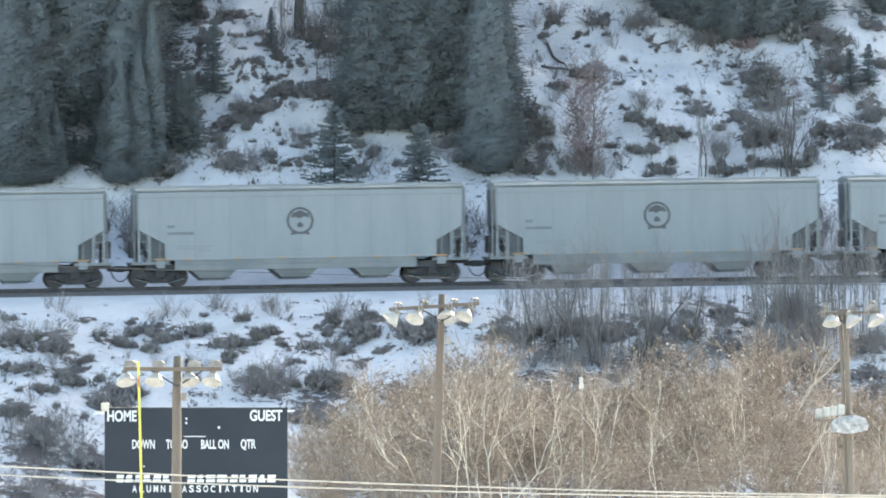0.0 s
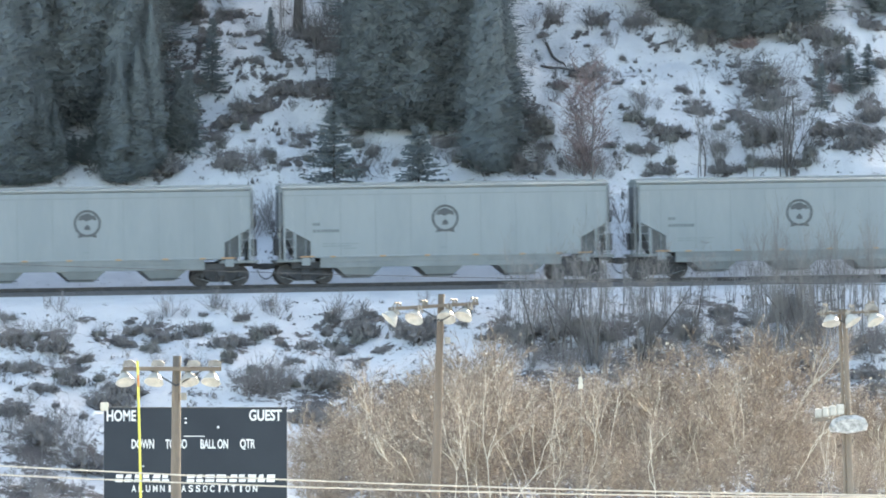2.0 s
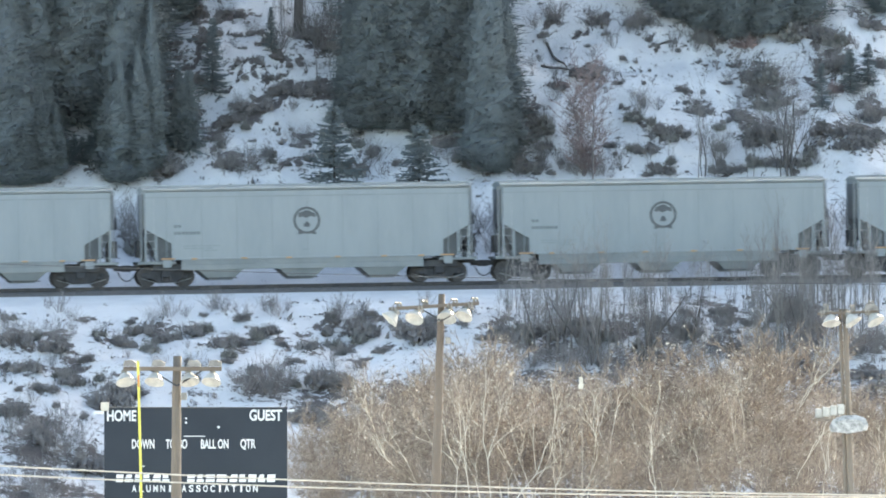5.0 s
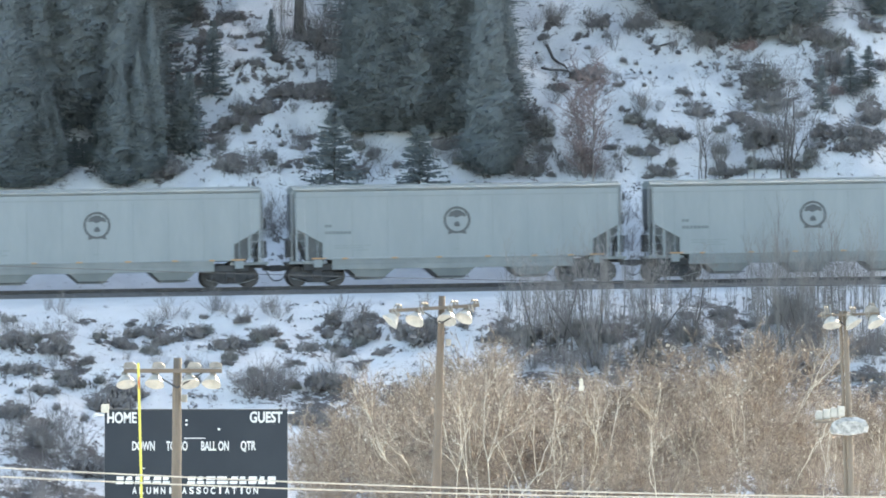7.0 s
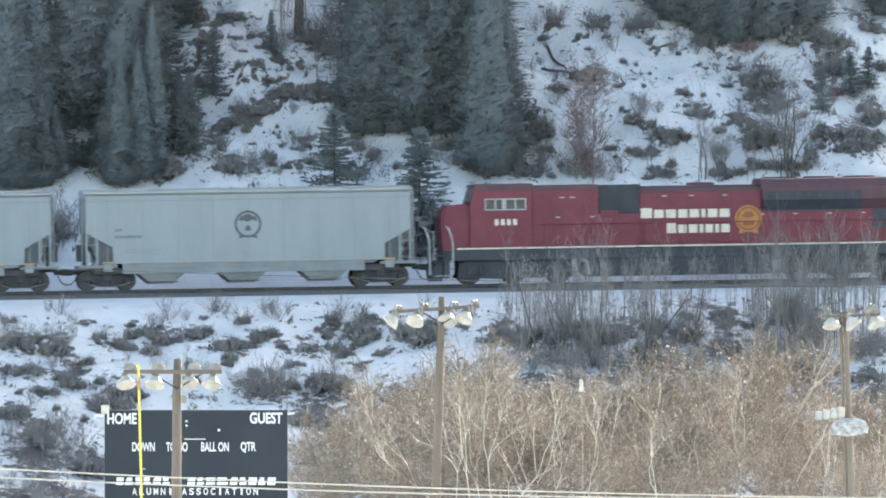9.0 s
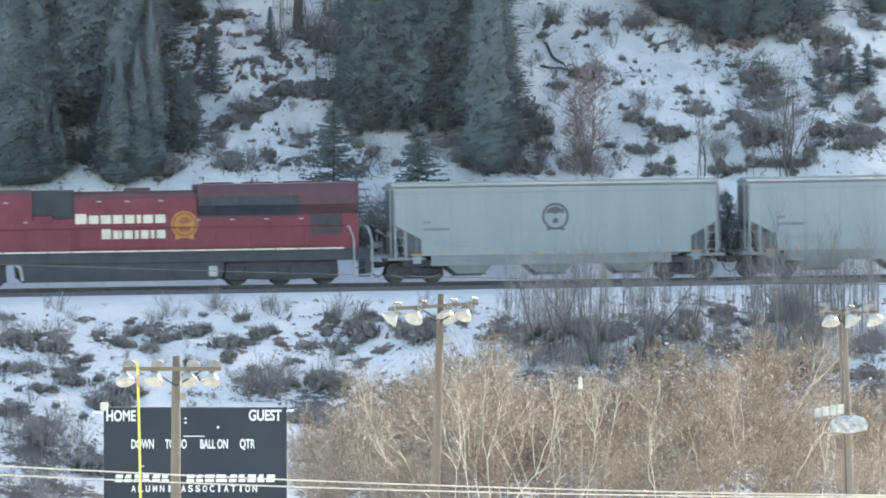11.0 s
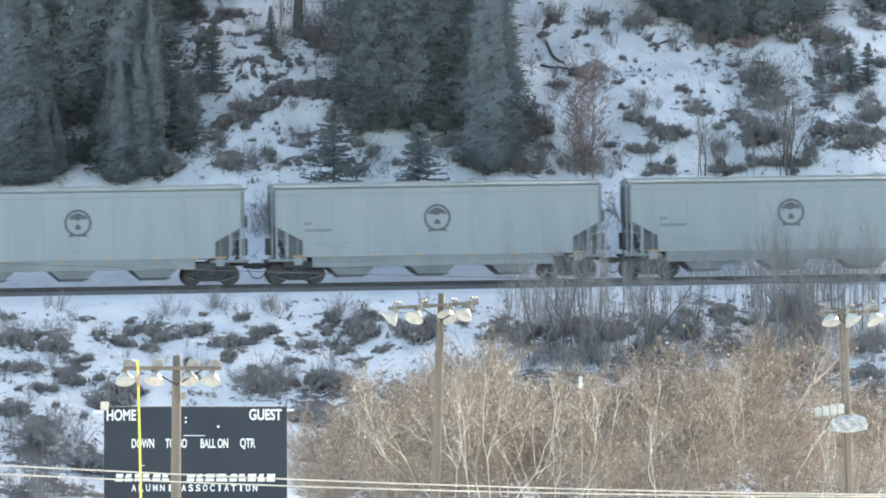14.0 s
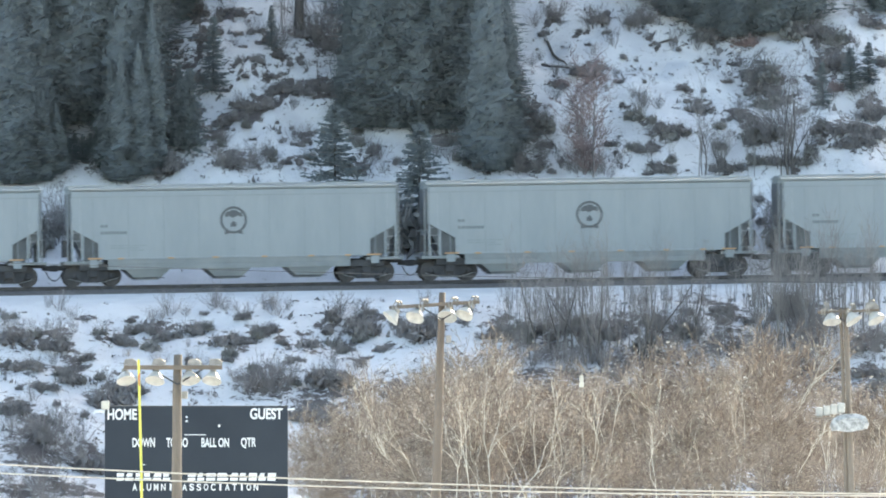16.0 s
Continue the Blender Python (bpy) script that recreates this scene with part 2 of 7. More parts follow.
# ---- the lie of the land ----
# a runs along the track, b across it and away from the camera
TRACK_Y, TRACK_Z, TRACK_YAW, GRADE = 399.0, 9.915, radians(6.5), 0.0164
UA, UB = math.cos(TRACK_YAW), math.sin(TRACK_YAW)
PROFILE_B = [-3000, -430, -385, -345, -310, -34, -30, -24, -9, -6.5, -3.2, 3.0, 4.6, 8, 30, 60, 110, 200, 600, 3000]
PROFILE_Z = [8.0, 8.4, 8.2, 3.0, 0.0, 0.0, 0.4, 2.4, 8.35, 9.1, 9.53, 9.45, 9.75, 11.7, 26.5, 47, 82, 112, 125, 125]


def to_ab(x, y):
    return x * UA + (y - TRACK_Y) * UB, -x * UB + (y - TRACK_Y) * UA


def to_xy(a, b):
    return a * UA - b * UB, TRACK_Y + a * UB + b * UA


def land(a, b):
    """Height of the ground at a, b."""
    z = np.interp(b, PROFILE_B, PROFILE_Z)
    near = np.clip((b + 34) / 26, 0, 1) * np.clip((500 - b) / 300, 0, 1)
    z = z + GRADE * np.clip(a, -260, 260) * near
    hill = np.clip((b - 5) / 4, 0, 1) * np.clip((160 - b) / 60, 0, 1)
    bank = np.clip((-7 - b) / 3, 0, 1) * np.clip((b + 33) / 5, 0, 1)
    wave = (np.sin(0.42 * a + 0.31 * b + 0.8) * np.sin(0.37 * b - 0.22 * a + 1.1) * 0.55
            + np.sin(1.05 * a - 0.52 * b + 2.3) * np.sin(1.1 * b + 0.33 * a) * 0.26
            + np.sin(2.3 * a + 1.1 * b) * np.sin(2.1 * b - 0.9 * a + 0.5) * 0.10
            + np.sin(0.13 * a + 0.5) * 0.5)
    return z + wave * (hill * 1.0 + bank * 0.6)


def ground_at(x, y):
    return float(land(*to_ab(x, y)))

# ---- earth that shows through the snow: along, across, half sizes, amount ----
BARE = []


def bare(*row):
    BARE.append(row)


bare(-20.81, -10.90, 0.83, 1.77, 0.95)
bare(-19.03, -11.21, 0.77, 1.65, 0.95)
bare(-20.43, -13.76, 0.92, 0.85, 0.95)
bare(-18.58, -14.02, 0.67, 1.57, 0.95)
bare(-19.87, -16.18, 0.66, 0.45, 0.95)
bare(-21.56, -18.66, 0.71, 1.70, 0.95)
bare(-20.44, -20.89, 0.85, 1.67, 0.95)
bare(-17.16, -16.79, 1.02, 1.60, 0.95)
bare(-16.24, -15.34, 0.87, 1.20, 0.95)
bare(-15.98, -10.24, 0.62, 0.85, 0.95)
bare(-14.95, -9.31, 0.93, 0.62, 0.95)
bare(-13.94, -9.67, 0.73, 1.00, 0.95)
bare(-12.61, -9.37, 0.52, 0.85, 0.95)
bare(-11.16, -11.50, 0.67, 1.57, 0.95)
bare(-9.32, -10.40, 0.62, 1.02, 0.95)
bare(-10.20, -8.64, 0.36, 0.57, 0.95)
bare(-7.52, -11.71, 0.41, 1.74, 0.95)
bare(-6.55, -9.76, 0.42, 0.47, 0.95)
bare(-4.87, -9.65, 0.99, 0.89, 0.95)
bare(-2.32, -10.69, 1.04, 1.36, 0.95)
bare(-6.94, -15.95, 1.02, 1.14, 0.95)
bare(-9.92, -16.31, 1.43, 1.49, 0.95)
bare(1.76, -11.11, 1.30, 1.71, 0.78)
bare(4.37, -11.20, 2.08, 1.34, 0.78)
bare(6.95, -11.50, 2.34, 1.26, 0.78)
bare(3.11, -12.87, 2.33, 1.29, 0.78)
bare(9.45, -12.34, 1.56, 1.14, 0.78)
bare(12.01, -10.07, 1.04, 2.74, 0.78)
bare(15.71, -9.18, 1.57, 3.41, 0.78)
bare(18.18, -13.48, 1.04, 1.50, 0.78)
bare(17.76, -16.00, 0.77, 1.18, 0.95)
bare(11.85, -13.82, 1.55, 1.56, 0.78)
bare(7.75, -15.16, 3.09, 2.23, 0.78)
bare(14.27, -15.04, 1.80, 1.58, 0.78)
bare(11.38, -8.08, 0.79, 1.56, 0.78)
bare(-20.86, -23.51, 1.50, 2.52, 0.95)
bare(-18.36, -23.54, 1.00, 1.44, 0.95)
bare(-7.88, -19.00, 1.01, 2.78, 0.95)
bare(-16.78, 21.90, 3.36, 4.00, 0.95)
bare(-12.26, 22.25, 1.96, 4.00, 0.95)
bare(-18.29, 15.95, 1.66, 2.72, 0.95)
bare(-14.46, 15.42, 1.66, 1.97, 0.95)
bare(-11.53, 17.39, 1.39, 2.24, 0.95)
bare(-15.99, 25.28, 5.65, 1.89, 0.95)
bare(-9.94, 26.55, 1.13, 1.42, 0.95)
bare(-7.27, 18.36, 1.22, 0.62, 0.95)
bare(-4.89, 19.80, 1.79, 0.52, 0.95)
bare(-8.38, 17.74, 0.94, 0.62, 0.95)
bare(-9.11, 16.41, 0.44, 0.60, 0.95)
bare(-3.53, 23.56, 1.13, 2.06, 0.95)
bare(-7.76, 25.45, 1.13, 0.72, 0.95)
bare(-7.30, 21.12, 1.12, 0.25, 0.95)
bare(-6.21, 20.70, 0.67, 0.20, 0.95)
bare(-1.35, 24.12, 1.70, 3.18, 0.95)
bare(1.43, 23.50, 2.54, 4.00, 0.95)
bare(4.38, 22.06, 1.69, 4.00, 0.95)
bare(-1.33, 18.89, 1.40, 1.81, 0.95)
bare(0.80, 17.84, 1.67, 1.66, 0.95)
bare(4.12, 17.47, 1.39, 2.38, 0.95)
bare(3.97, 13.82, 1.24, 1.26, 0.95)
bare(2.50, 20.46, 1.68, 3.22, 0.95)
bare(4.85, 14.22, 0.83, 0.97, 0.95)
bare(-8.49, 14.03, 1.10, 1.17, 0.95)
bare(-11.76, 14.61, 0.99, 0.55, 0.95)
bare(-4.93, 16.54, 0.55, 0.62, 0.95)
bare(-1.72, 15.17, 0.55, 0.32, 0.95)
bare(2.16, 15.08, 1.00, 0.52, 0.95)
bare(6.33, 16.06, 0.94, 0.89, 0.95)
bare(7.96, 18.89, 0.56, 0.49, 0.95)
bare(9.55, 19.86, 1.01, 0.62, 0.95)
bare(14.69, 24.55, 1.70, 1.28, 0.95)
bare(17.50, 24.13, 2.56, 1.63, 0.95)
bare(20.46, 24.65, 1.71, 1.13, 0.95)
bare(15.90, 22.96, 0.68, 0.30, 0.95)
bare(18.37, 20.02, 1.18, 1.43, 0.95)
bare(11.50, 21.05, 0.23, 0.27, 0.95)
bare(13.19, 21.96, 0.34, 0.15, 0.95)
bare(12.72, 14.58, 0.89, 0.32, 0.95)
bare(13.71, 14.87, 0.39, 0.37, 0.95)
bare(14.78, 17.21, 0.67, 0.89, 0.95)
bare(11.49, 13.82, 0.66, 0.27, 0.95)
bare(12.18, 12.74, 0.77, 0.27, 0.95)
bare(16.64, 20.21, 0.34, 0.22, 0.95)
bare(16.69, 16.79, 0.56, 0.96, 0.95)
bare(17.61, 15.43, 1.17, 1.21, 0.95)
bare(20.70, 15.03, 0.78, 0.81, 0.95)
bare(22.47, 15.48, 1.17, 1.85, 0.95)
bare(22.17, 20.99, 1.02, 1.18, 0.95)
bare(23.54, 18.07, 0.79, 0.91, 0.95)
bare(21.28, 22.54, 1.42, 0.52, 0.95)
bare(24.51, 24.79, 0.80, 1.38, 0.95)
bare(15.61, 13.30, 1.00, 0.44, 0.95)
bare(18.37, 13.04, 0.94, 0.47, 0.95)
bare(5.78, 13.87, 0.99, 0.52, 0.95)
bare(10.61, 24.01, 0.51, 0.49, 0.95)
bare(8.36, 24.31, 0.45, 0.27, 0.95)
bare(12.53, 23.44, 0.68, 0.67, 0.95)
bare(-6.68, -17.18, 1.53, 1.32, 0.78)
bare(-4.26, -17.36, 1.53, 1.66, 0.78)
bare(-1.95, -18.48, 1.53, 1.54, 0.78)
bare(0.45, -18.70, 1.53, 1.46, 0.78)
bare(2.93, -18.38, 1.53, 1.46, 0.78)
bare(5.29, -19.00, 1.53, 1.98, 0.78)
bare(7.66, -19.52, 1.53, 1.36, 0.78)
bare(10.13, -19.30, 1.53, 2.05, 0.78)
bare(12.66, -18.73, 1.53, 2.07, 0.78)
bare(15.20, -18.17, 1.53, 2.17, 0.78)
bare(17.52, -19.03, 1.53, 2.17, 0.78)
bare(-6.98, -20.21, 1.52, 2.29, 0.78)
bare(-4.67, -21.13, 1.51, 2.01, 0.78)
bare(-2.31, -21.65, 1.51, 2.16, 0.78)
bare(0.06, -21.97, 1.51, 1.78, 0.78)
bare(2.55, -21.35, 1.52, 1.91, 0.78)
bare(4.91, -21.82, 1.52, 1.63, 0.78)
bare(7.23, -22.54, 1.51, 1.71, 0.78)
bare(9.64, -22.61, 1.51, 1.23, 0.78)
bare(12.16, -21.99, 1.52, 1.58, 0.78)
bare(14.48, -22.71, 1.52, 1.65, 0.78)
bare(16.90, -22.78, 1.52, 1.50, 0.78)
bare(-7.49, -25.23, 1.50, 1.71, 0.78)
bare(-5.10, -25.10, 1.50, 1.79, 0.78)
bare(-2.84, -26.26, 1.49, 1.81, 0.78)
bare(-0.50, -26.63, 1.49, 2.31, 0.78)
bare(1.93, -26.21, 1.50, 2.11, 0.78)
bare(4.38, -25.78, 1.50, 2.35, 0.78)
bare(6.56, -27.34, 1.49, 2.20, 0.78)
bare(9.03, -26.81, 1.50, 2.65, 0.78)
bare(11.54, -26.04, 1.50, 2.37, 0.78)
bare(14.06, -25.32, 1.51, 2.20, 0.78)
bare(16.29, -26.43, 1.50, 2.05, 0.78)
bare(-7.75, -27.81, 1.49, 4.00, 0.78)
bare(-5.51, -28.97, 1.48, 4.00, 0.78)
bare(-3.20, -29.39, 1.48, 4.00, 0.78)
bare(-0.91, -30.00, 1.48, 4.00, 0.78)
bare(1.51, -29.52, 1.48, 4.00, 0.78)
bare(3.85, -29.79, 1.48, 4.00, 0.78)
bare(6.10, -30.60, 1.48, 4.00, 0.78)
bare(8.43, -30.87, 1.48, 4.00, 0.78)
bare(10.91, -30.14, 1.48, 4.00, 0.78)
bare(13.20, -30.70, 1.48, 4.00, 0.78)
bare(15.55, -30.87, 1.48, 4.00, 0.78)
bare(-9.22, 16.83, 0.47, 0.72, 1.15)
bare(-8.67, 17.67, 0.47, 0.52, 1.15)
bare(-8.06, 17.60, 0.47, 0.35, 1.15)
bare(-7.50, 17.69, 0.47, 0.35, 1.15)
bare(-6.88, 18.27, 0.47, 0.52, 1.15)
bare(-6.27, 18.90, 0.47, 0.40, 1.15)
bare(-5.58, 19.63, 0.47, 0.47, 1.15)
bare(-4.77, 19.89, 0.48, 0.30, 1.15)
bare(-4.01, 19.60, 0.48, 0.27, 1.15)
bare(-3.39, 19.03, 0.47, 0.25, 1.15)
bare(-9.31, 23.87, 0.39, 1.67, 0.95)
bare(-9.92, 21.68, 0.39, 1.04, 0.95)
bare(-8.47, 23.72, 0.56, 0.30, 0.95)
bare(-5.54, 21.83, 0.84, 0.27, 0.95)
bare(-6.75, 24.03, 0.71, 0.37, 0.95)
bare(-6.29, 22.87, 0.51, 0.30, 0.95)
bare(-5.03, 21.27, 0.70, 0.27, 0.95)
bare(-7.66, 20.21, 0.56, 0.27, 0.95)
bare(-8.67, 19.83, 0.50, 0.15, 0.95)
bare(-10.14, 19.09, 0.39, 0.50, 0.95)
bare(-5.76, 13.67, 0.83, 0.40, 0.95)
bare(-2.66, 14.23, 0.69, 0.45, 0.95)
bare(-0.80, 13.41, 0.55, 0.72, 0.95)
bare(6.08, 17.44, 0.50, 0.77, 0.95)
bare(7.69, 23.54, 0.40, 0.30, 0.95)
bare(9.52, 23.33, 0.34, 0.20, 0.95)
bare(10.92, 23.12, 0.28, 0.25, 0.95)
bare(10.76, 16.66, 0.39, 0.17, 0.95)
bare(11.44, 15.48, 0.44, 0.22, 0.95)
bare(9.87, 14.25, 0.33, 0.45, 0.95)
bare(14.12, 18.49, 0.34, 0.37, 0.95)
bare(14.30, 21.78, 0.34, 0.15, 0.95)
bare(15.39, 21.46, 0.40, 0.27, 0.95)
bare(17.11, 21.51, 0.45, 0.30, 0.95)
bare(19.17, 18.22, 0.50, 0.67, 0.95)
bare(19.85, 17.14, 0.39, 0.25, 0.95)
bare(17.17, 16.23, 0.39, 0.25, 0.95)
bare(20.82, 19.69, 0.45, 0.64, 0.95)
bare(22.92, 22.11, 0.51, 0.22, 0.95)
bare(24.47, 21.08, 0.45, 0.71, 0.95)
bare(21.60, 13.97, 0.56, 0.27, 0.95)
bare(-17.51, -8.06, 0.26, 0.37, 0.95)
bare(-15.32, -8.36, 0.26, 0.30, 0.95)
bare(-12.01, -7.83, 0.21, 0.30, 0.95)
bare(-8.70, -11.53, 0.47, 0.45, 0.95)
bare(-10.25, -11.45, 0.36, 0.57, 0.95)
bare(-13.12, -13.28, 0.36, 0.30, 0.95)
bare(-11.50, -13.87, 0.31, 0.47, 0.95)
bare(-8.41, -13.97, 0.36, 0.45, 0.95)
bare(-5.81, -11.25, 0.36, 0.99, 0.95)
bare(-4.11, -12.40, 0.36, 0.65, 0.95)
bare(-5.28, -13.57, 0.41, 0.52, 0.95)
bare(-3.27, -9.43, 0.42, 0.40, 0.95)
bare(-0.27, -10.63, 0.31, 0.35, 0.95)
bare(-21.37, -13.60, 0.46, 0.32, 0.95)
bare(-17.86, -12.95, 0.31, 0.60, 0.95)
bare(-17.17, -10.56, 0.26, 0.65, 0.95)
bare(-21.14, -16.14, 0.41, 0.37, 0.95)
bare(-19.54, -18.74, 0.40, 0.57, 0.95)
bare(-18.30, -19.18, 0.35, 0.45, 0.95)
bare(-1.59, 8.63, 0.82, 0.52, 0.80)
bare(-2.96, 8.69, 0.65, 0.57, 0.80)
bare(-13.49, 10.04, 1.09, 0.32, 0.80)
bare(-17.38, 11.03, 0.71, 0.80, 0.80)
bare(17.56, 8.71, 0.77, 0.74, 0.80)
bare(14.27, 7.98, 1.09, 0.79, 0.80)
bare(13.03, 8.02, 0.82, 0.72, 0.80)
bare(4.54, 8.33, 0.71, 0.59, 0.80)
bare(11.32, 6.61, 0.54, 0.25, 0.80)
bare(-6.72, 9.37, 1.09, 0.27, 0.80)
bare(-10.78, 9.83, 0.82, 0.62, 0.80)
bare(0.04, -16.79, 1.41, 1.29, 0.75)
bare(2.11, -16.73, 1.41, 1.26, 0.75)
bare(4.18, -16.66, 1.41, 1.41, 0.75)
bare(6.26, -16.60, 1.41, 1.04, 0.75)
bare(8.13, -17.97, 1.40, 1.58, 0.75)
bare(10.32, -17.11, 1.41, 1.31, 0.75)
bare(12.45, -16.70, 1.41, 1.21, 0.75)
bare(14.63, -16.04, 1.41, 0.72, 0.75)
bare(16.63, -16.57, 1.41, 1.04, 0.75)
bare(-8.80, 18.34, 0.45, 0.30, 0.95)
bare(-8.27, 18.03, 0.44, 0.40, 0.95)
bare(-7.67, 17.91, 0.44, 0.37, 0.95)
bare(-7.04, 18.44, 0.42, 0.50, 0.95)
bare(-6.54, 18.93, 0.36, 0.40, 0.95)
bare(-6.09, 19.53, 0.36, 0.50, 0.95)
bare(-5.55, 19.97, 0.45, 0.32, 0.95)
bare(-4.92, 20.10, 0.45, 0.25, 0.95)
bare(-4.31, 19.98, 0.45, 0.27, 0.95)
bare(-3.74, 19.47, 0.39, 0.25, 0.95)
bare(-3.28, 19.01, 0.33, 0.22, 0.95)
bare(-4.87, -9.65, 0.73, 0.89, 0.95)
bare(-6.21, -8.69, 0.52, 0.92, 0.95)
bare(-2.61, -10.51, 0.67, 1.17, 0.95)
bare(-1.63, -9.97, 0.52, 0.89, 0.95)
bare(-4.23, -8.57, 0.47, 0.65, 0.95)
bare(-22.07, -28.90, 1.23, 0.95, 0.90)
bare(-19.93, -28.24, 1.36, 1.10, 0.90)
bare(-18.48, -28.65, 0.99, 1.70, 0.90)


def bare_field(a, b):
    """How much earth shows through the snow."""
    rough = np.clip((np.abs(b + 1) - 8) / 4, 0, 1) * np.clip((80 - b) / 40, 0, 1) * np.clip((b + 60) / 30, 0, 1)
    drift = np.sin(0.9 * a + 0.35 * b) * np.sin(0.8 * b - 0.5 * a + 1.7) + 0.6 * np.sin(2.2 * a - 0.7 * b + 0.4) * np.sin(1.9 * b + 0.8 * a)
    out = 0.07 + rough * (0.11 + 0.09 * drift)
    # ragged outlines
    wa = a + 0.30 * np.sin(2.7 * a + 3.9 * b) + 0.17 * np.sin(6.1 * a - 7.3 * b + 1.3)
    wb = b + 0.26 * np.sin(3.3 * a - 2.9 * b + 0.7) + 0.15 * np.sin(8.3 * a + 5.1 * b + 2.1)
    a0, b0, a, b = a, b, wa, wb
    for pa, pb, ra, rb, amount in BARE:
        d = ((a - pa) / ra) ** 2 + ((b - pb) / rb) ** 2
        out = np.maximum(out, amount * np.exp(-d * 0.85))
    a, b = a0, b0
    out = np.where((b > -3.6) & (b < 3.3), 0.05, out)
    return out


def spread_axis(lo, hi, fine, coarse_end, grow=1.25):
    core = np.arange(lo, hi + fine / 2, fine)
    left, right, step = [lo], [hi], fine
    while right[-1] < coarse_end:
        step *= grow
        left.append(left[-1] - step)
        right.append(right[-1] + step)
    return np.concatenate([np.array(left[:0:-1]), core, np.array(right[1:])])


def build_ground():
    aa, bb = spread_axis(-29, 29, 0.19, 3000), spread_axis(-32, 36, 0.22, 3000)
    bb = np.unique(np.concatenate([bb, np.arange(-430, -32, 12.0)]))
    A, B = np.meshgrid(aa, bb)
    Z = land(A, B)
    X, Y = to_xy(A, B)
    na, nb = len(aa), len(bb)
    co = np.stack([X, Y, Z], -1).reshape(-1, 3)
    i = np.arange(na * nb).reshape(nb, na)
    quads = np.stack([i[:-1, :-1], i[:-1, 1:], i[1:, 1:], i[1:, :-1]], -1).reshape(-1, 4)
    me = bpy.data.meshes.new("ground")
    me.vertices.add(len(co))
    me.vertices.foreach_set("co", co.ravel())
    me.loops.add(quads.size)
    me.loops.foreach_set("vertex_index", quads.ravel())
    me.polygons.add(len(quads))
    me.polygons.foreach_set("loop_start", np.arange(0, quads.size, 4))
    me.polygons.foreach_set("use_smooth", np.ones(len(quads), bool))
    me.update(calc_edges=True)
    at = me.attributes.new("bare", "FLOAT", "POINT")
    at.data.foreach_set("value", bare_field(A, B).ravel().astype(np.float32))
    tagged(link("ground", me, GROUND), "snow-covered hillside and bank with bare brown earth patches", "ground", kind="structure")


build_ground()


# ---- the track ----
def on_track(a, b=0.0, dz=0.0):
    """Pose on the track: x along it, z up from the rail's top."""
    x, y = to_xy(a, b)
    tilt = math.atan(GRADE)
    m = Matrix.Translation((x, y, TRACK_Z + GRADE * a + dz)) @ Matrix.Rotation(TRACK_YAW, 4, "Z") @ Matrix.Rotation(-tilt, 4, "Y")
    return m


def build_track():
    bm = bmesh.new()
    rng = random.Random(5)
    n = 420
    rows = []
    for i in range(n + 1):
        a = -252 + 504 * i / n
        j = rng.uniform(-0.05, 0.05)
        sec = [(-3.3 + j, -0.52), (-2.2 + j, -0.24), (-1.7, -0.17), (1.7, -0.17), (2.1, -0.28), (3.2, -0.52)]
        rows.append([bm.verts.new(on_track(a) @ Vector((0, b, z + rng.uniform(-0.02, 0.02)))) for b, z in sec])
    for r, s in zip(rows, rows[1:]):
        for k in range(5):
            bm.faces.new((r[k], s[k], s[k + 1], r[k + 1]))
    bed = part("track_bed", bm, BALLAST, smooth=True)
    tagged(bed, "brown gravel ballast bed under the railway track", "track bed", kind="structure")
    rails = thing("railway_track", "pair of worn steel rails on timber ties", "railway track", on_track(0), kind="structure")
    for y in (-0.755, 0.755):
        bm = bmesh.new()
        sec = [(-0.07, -0.17), (0.07, -0.17), (0.07, -0.155), (0.012, -0.135), (0.012, -0.045), (0.036, -0.035), (0.036, 0), (-0.036, 0), (-0.036, -0.035), (-0.012, -0.045), (-0.012, -0.135), (-0.07, -0.155)]
        loft(bm, [[(x, y + v, z) for v, z in sec] for x in (-250, 250)])
        part("rail", bm, RAIL_STEEL, rails)
    bm = bmesh.new()
    box(bm, -0.115, 0.115, -1.3, 1.3, -0.33, -0.165)
    tie = part("tie", bm, TIE_WOOD, rails)
    for k in range(-149, 150):
        ob = tie if k == 0 else new("tie", tie.data)
        ob.parent = rails
        ob.location = (k * 0.52, 0, 0)


build_track()


# ---- the train ----
PX = 37.5
WHEEL_R = 0.457


# how far the train has come, in units of 1 / PX metre, at even and uneven times
RUN_T = [0, 0.5, 1, 1.5, 2, 2.5, 3, 3.5, 4, 6.5, 7, 7.5, 8, 8.5, 9, 11.3, 11.5, 11.8, 11.9, 12, 12.5, 13, 13.5, 14, 14.5, 15, 15.5, 16]
RUN_S = [0, 251.5, 503.5, 755.7, 1007.8, 1260.3, 1513.0, 1764.5, 2016.0, 3271.0, 3522.0, 3774.3, 4025.5, 4275.7, 4527.0,
         5677.4, 5779.4, 5925.8, 5961.5, 6010.5, 6259.8, 6507.3, 6754.7, 7003.9, 7253.0, 7501.0, 7748.2, 7996.4]


def run(t):
    """How far the train has come since the start, in metres."""
    return float(np.interp(t, RUN_T, RUN_S)) / PX


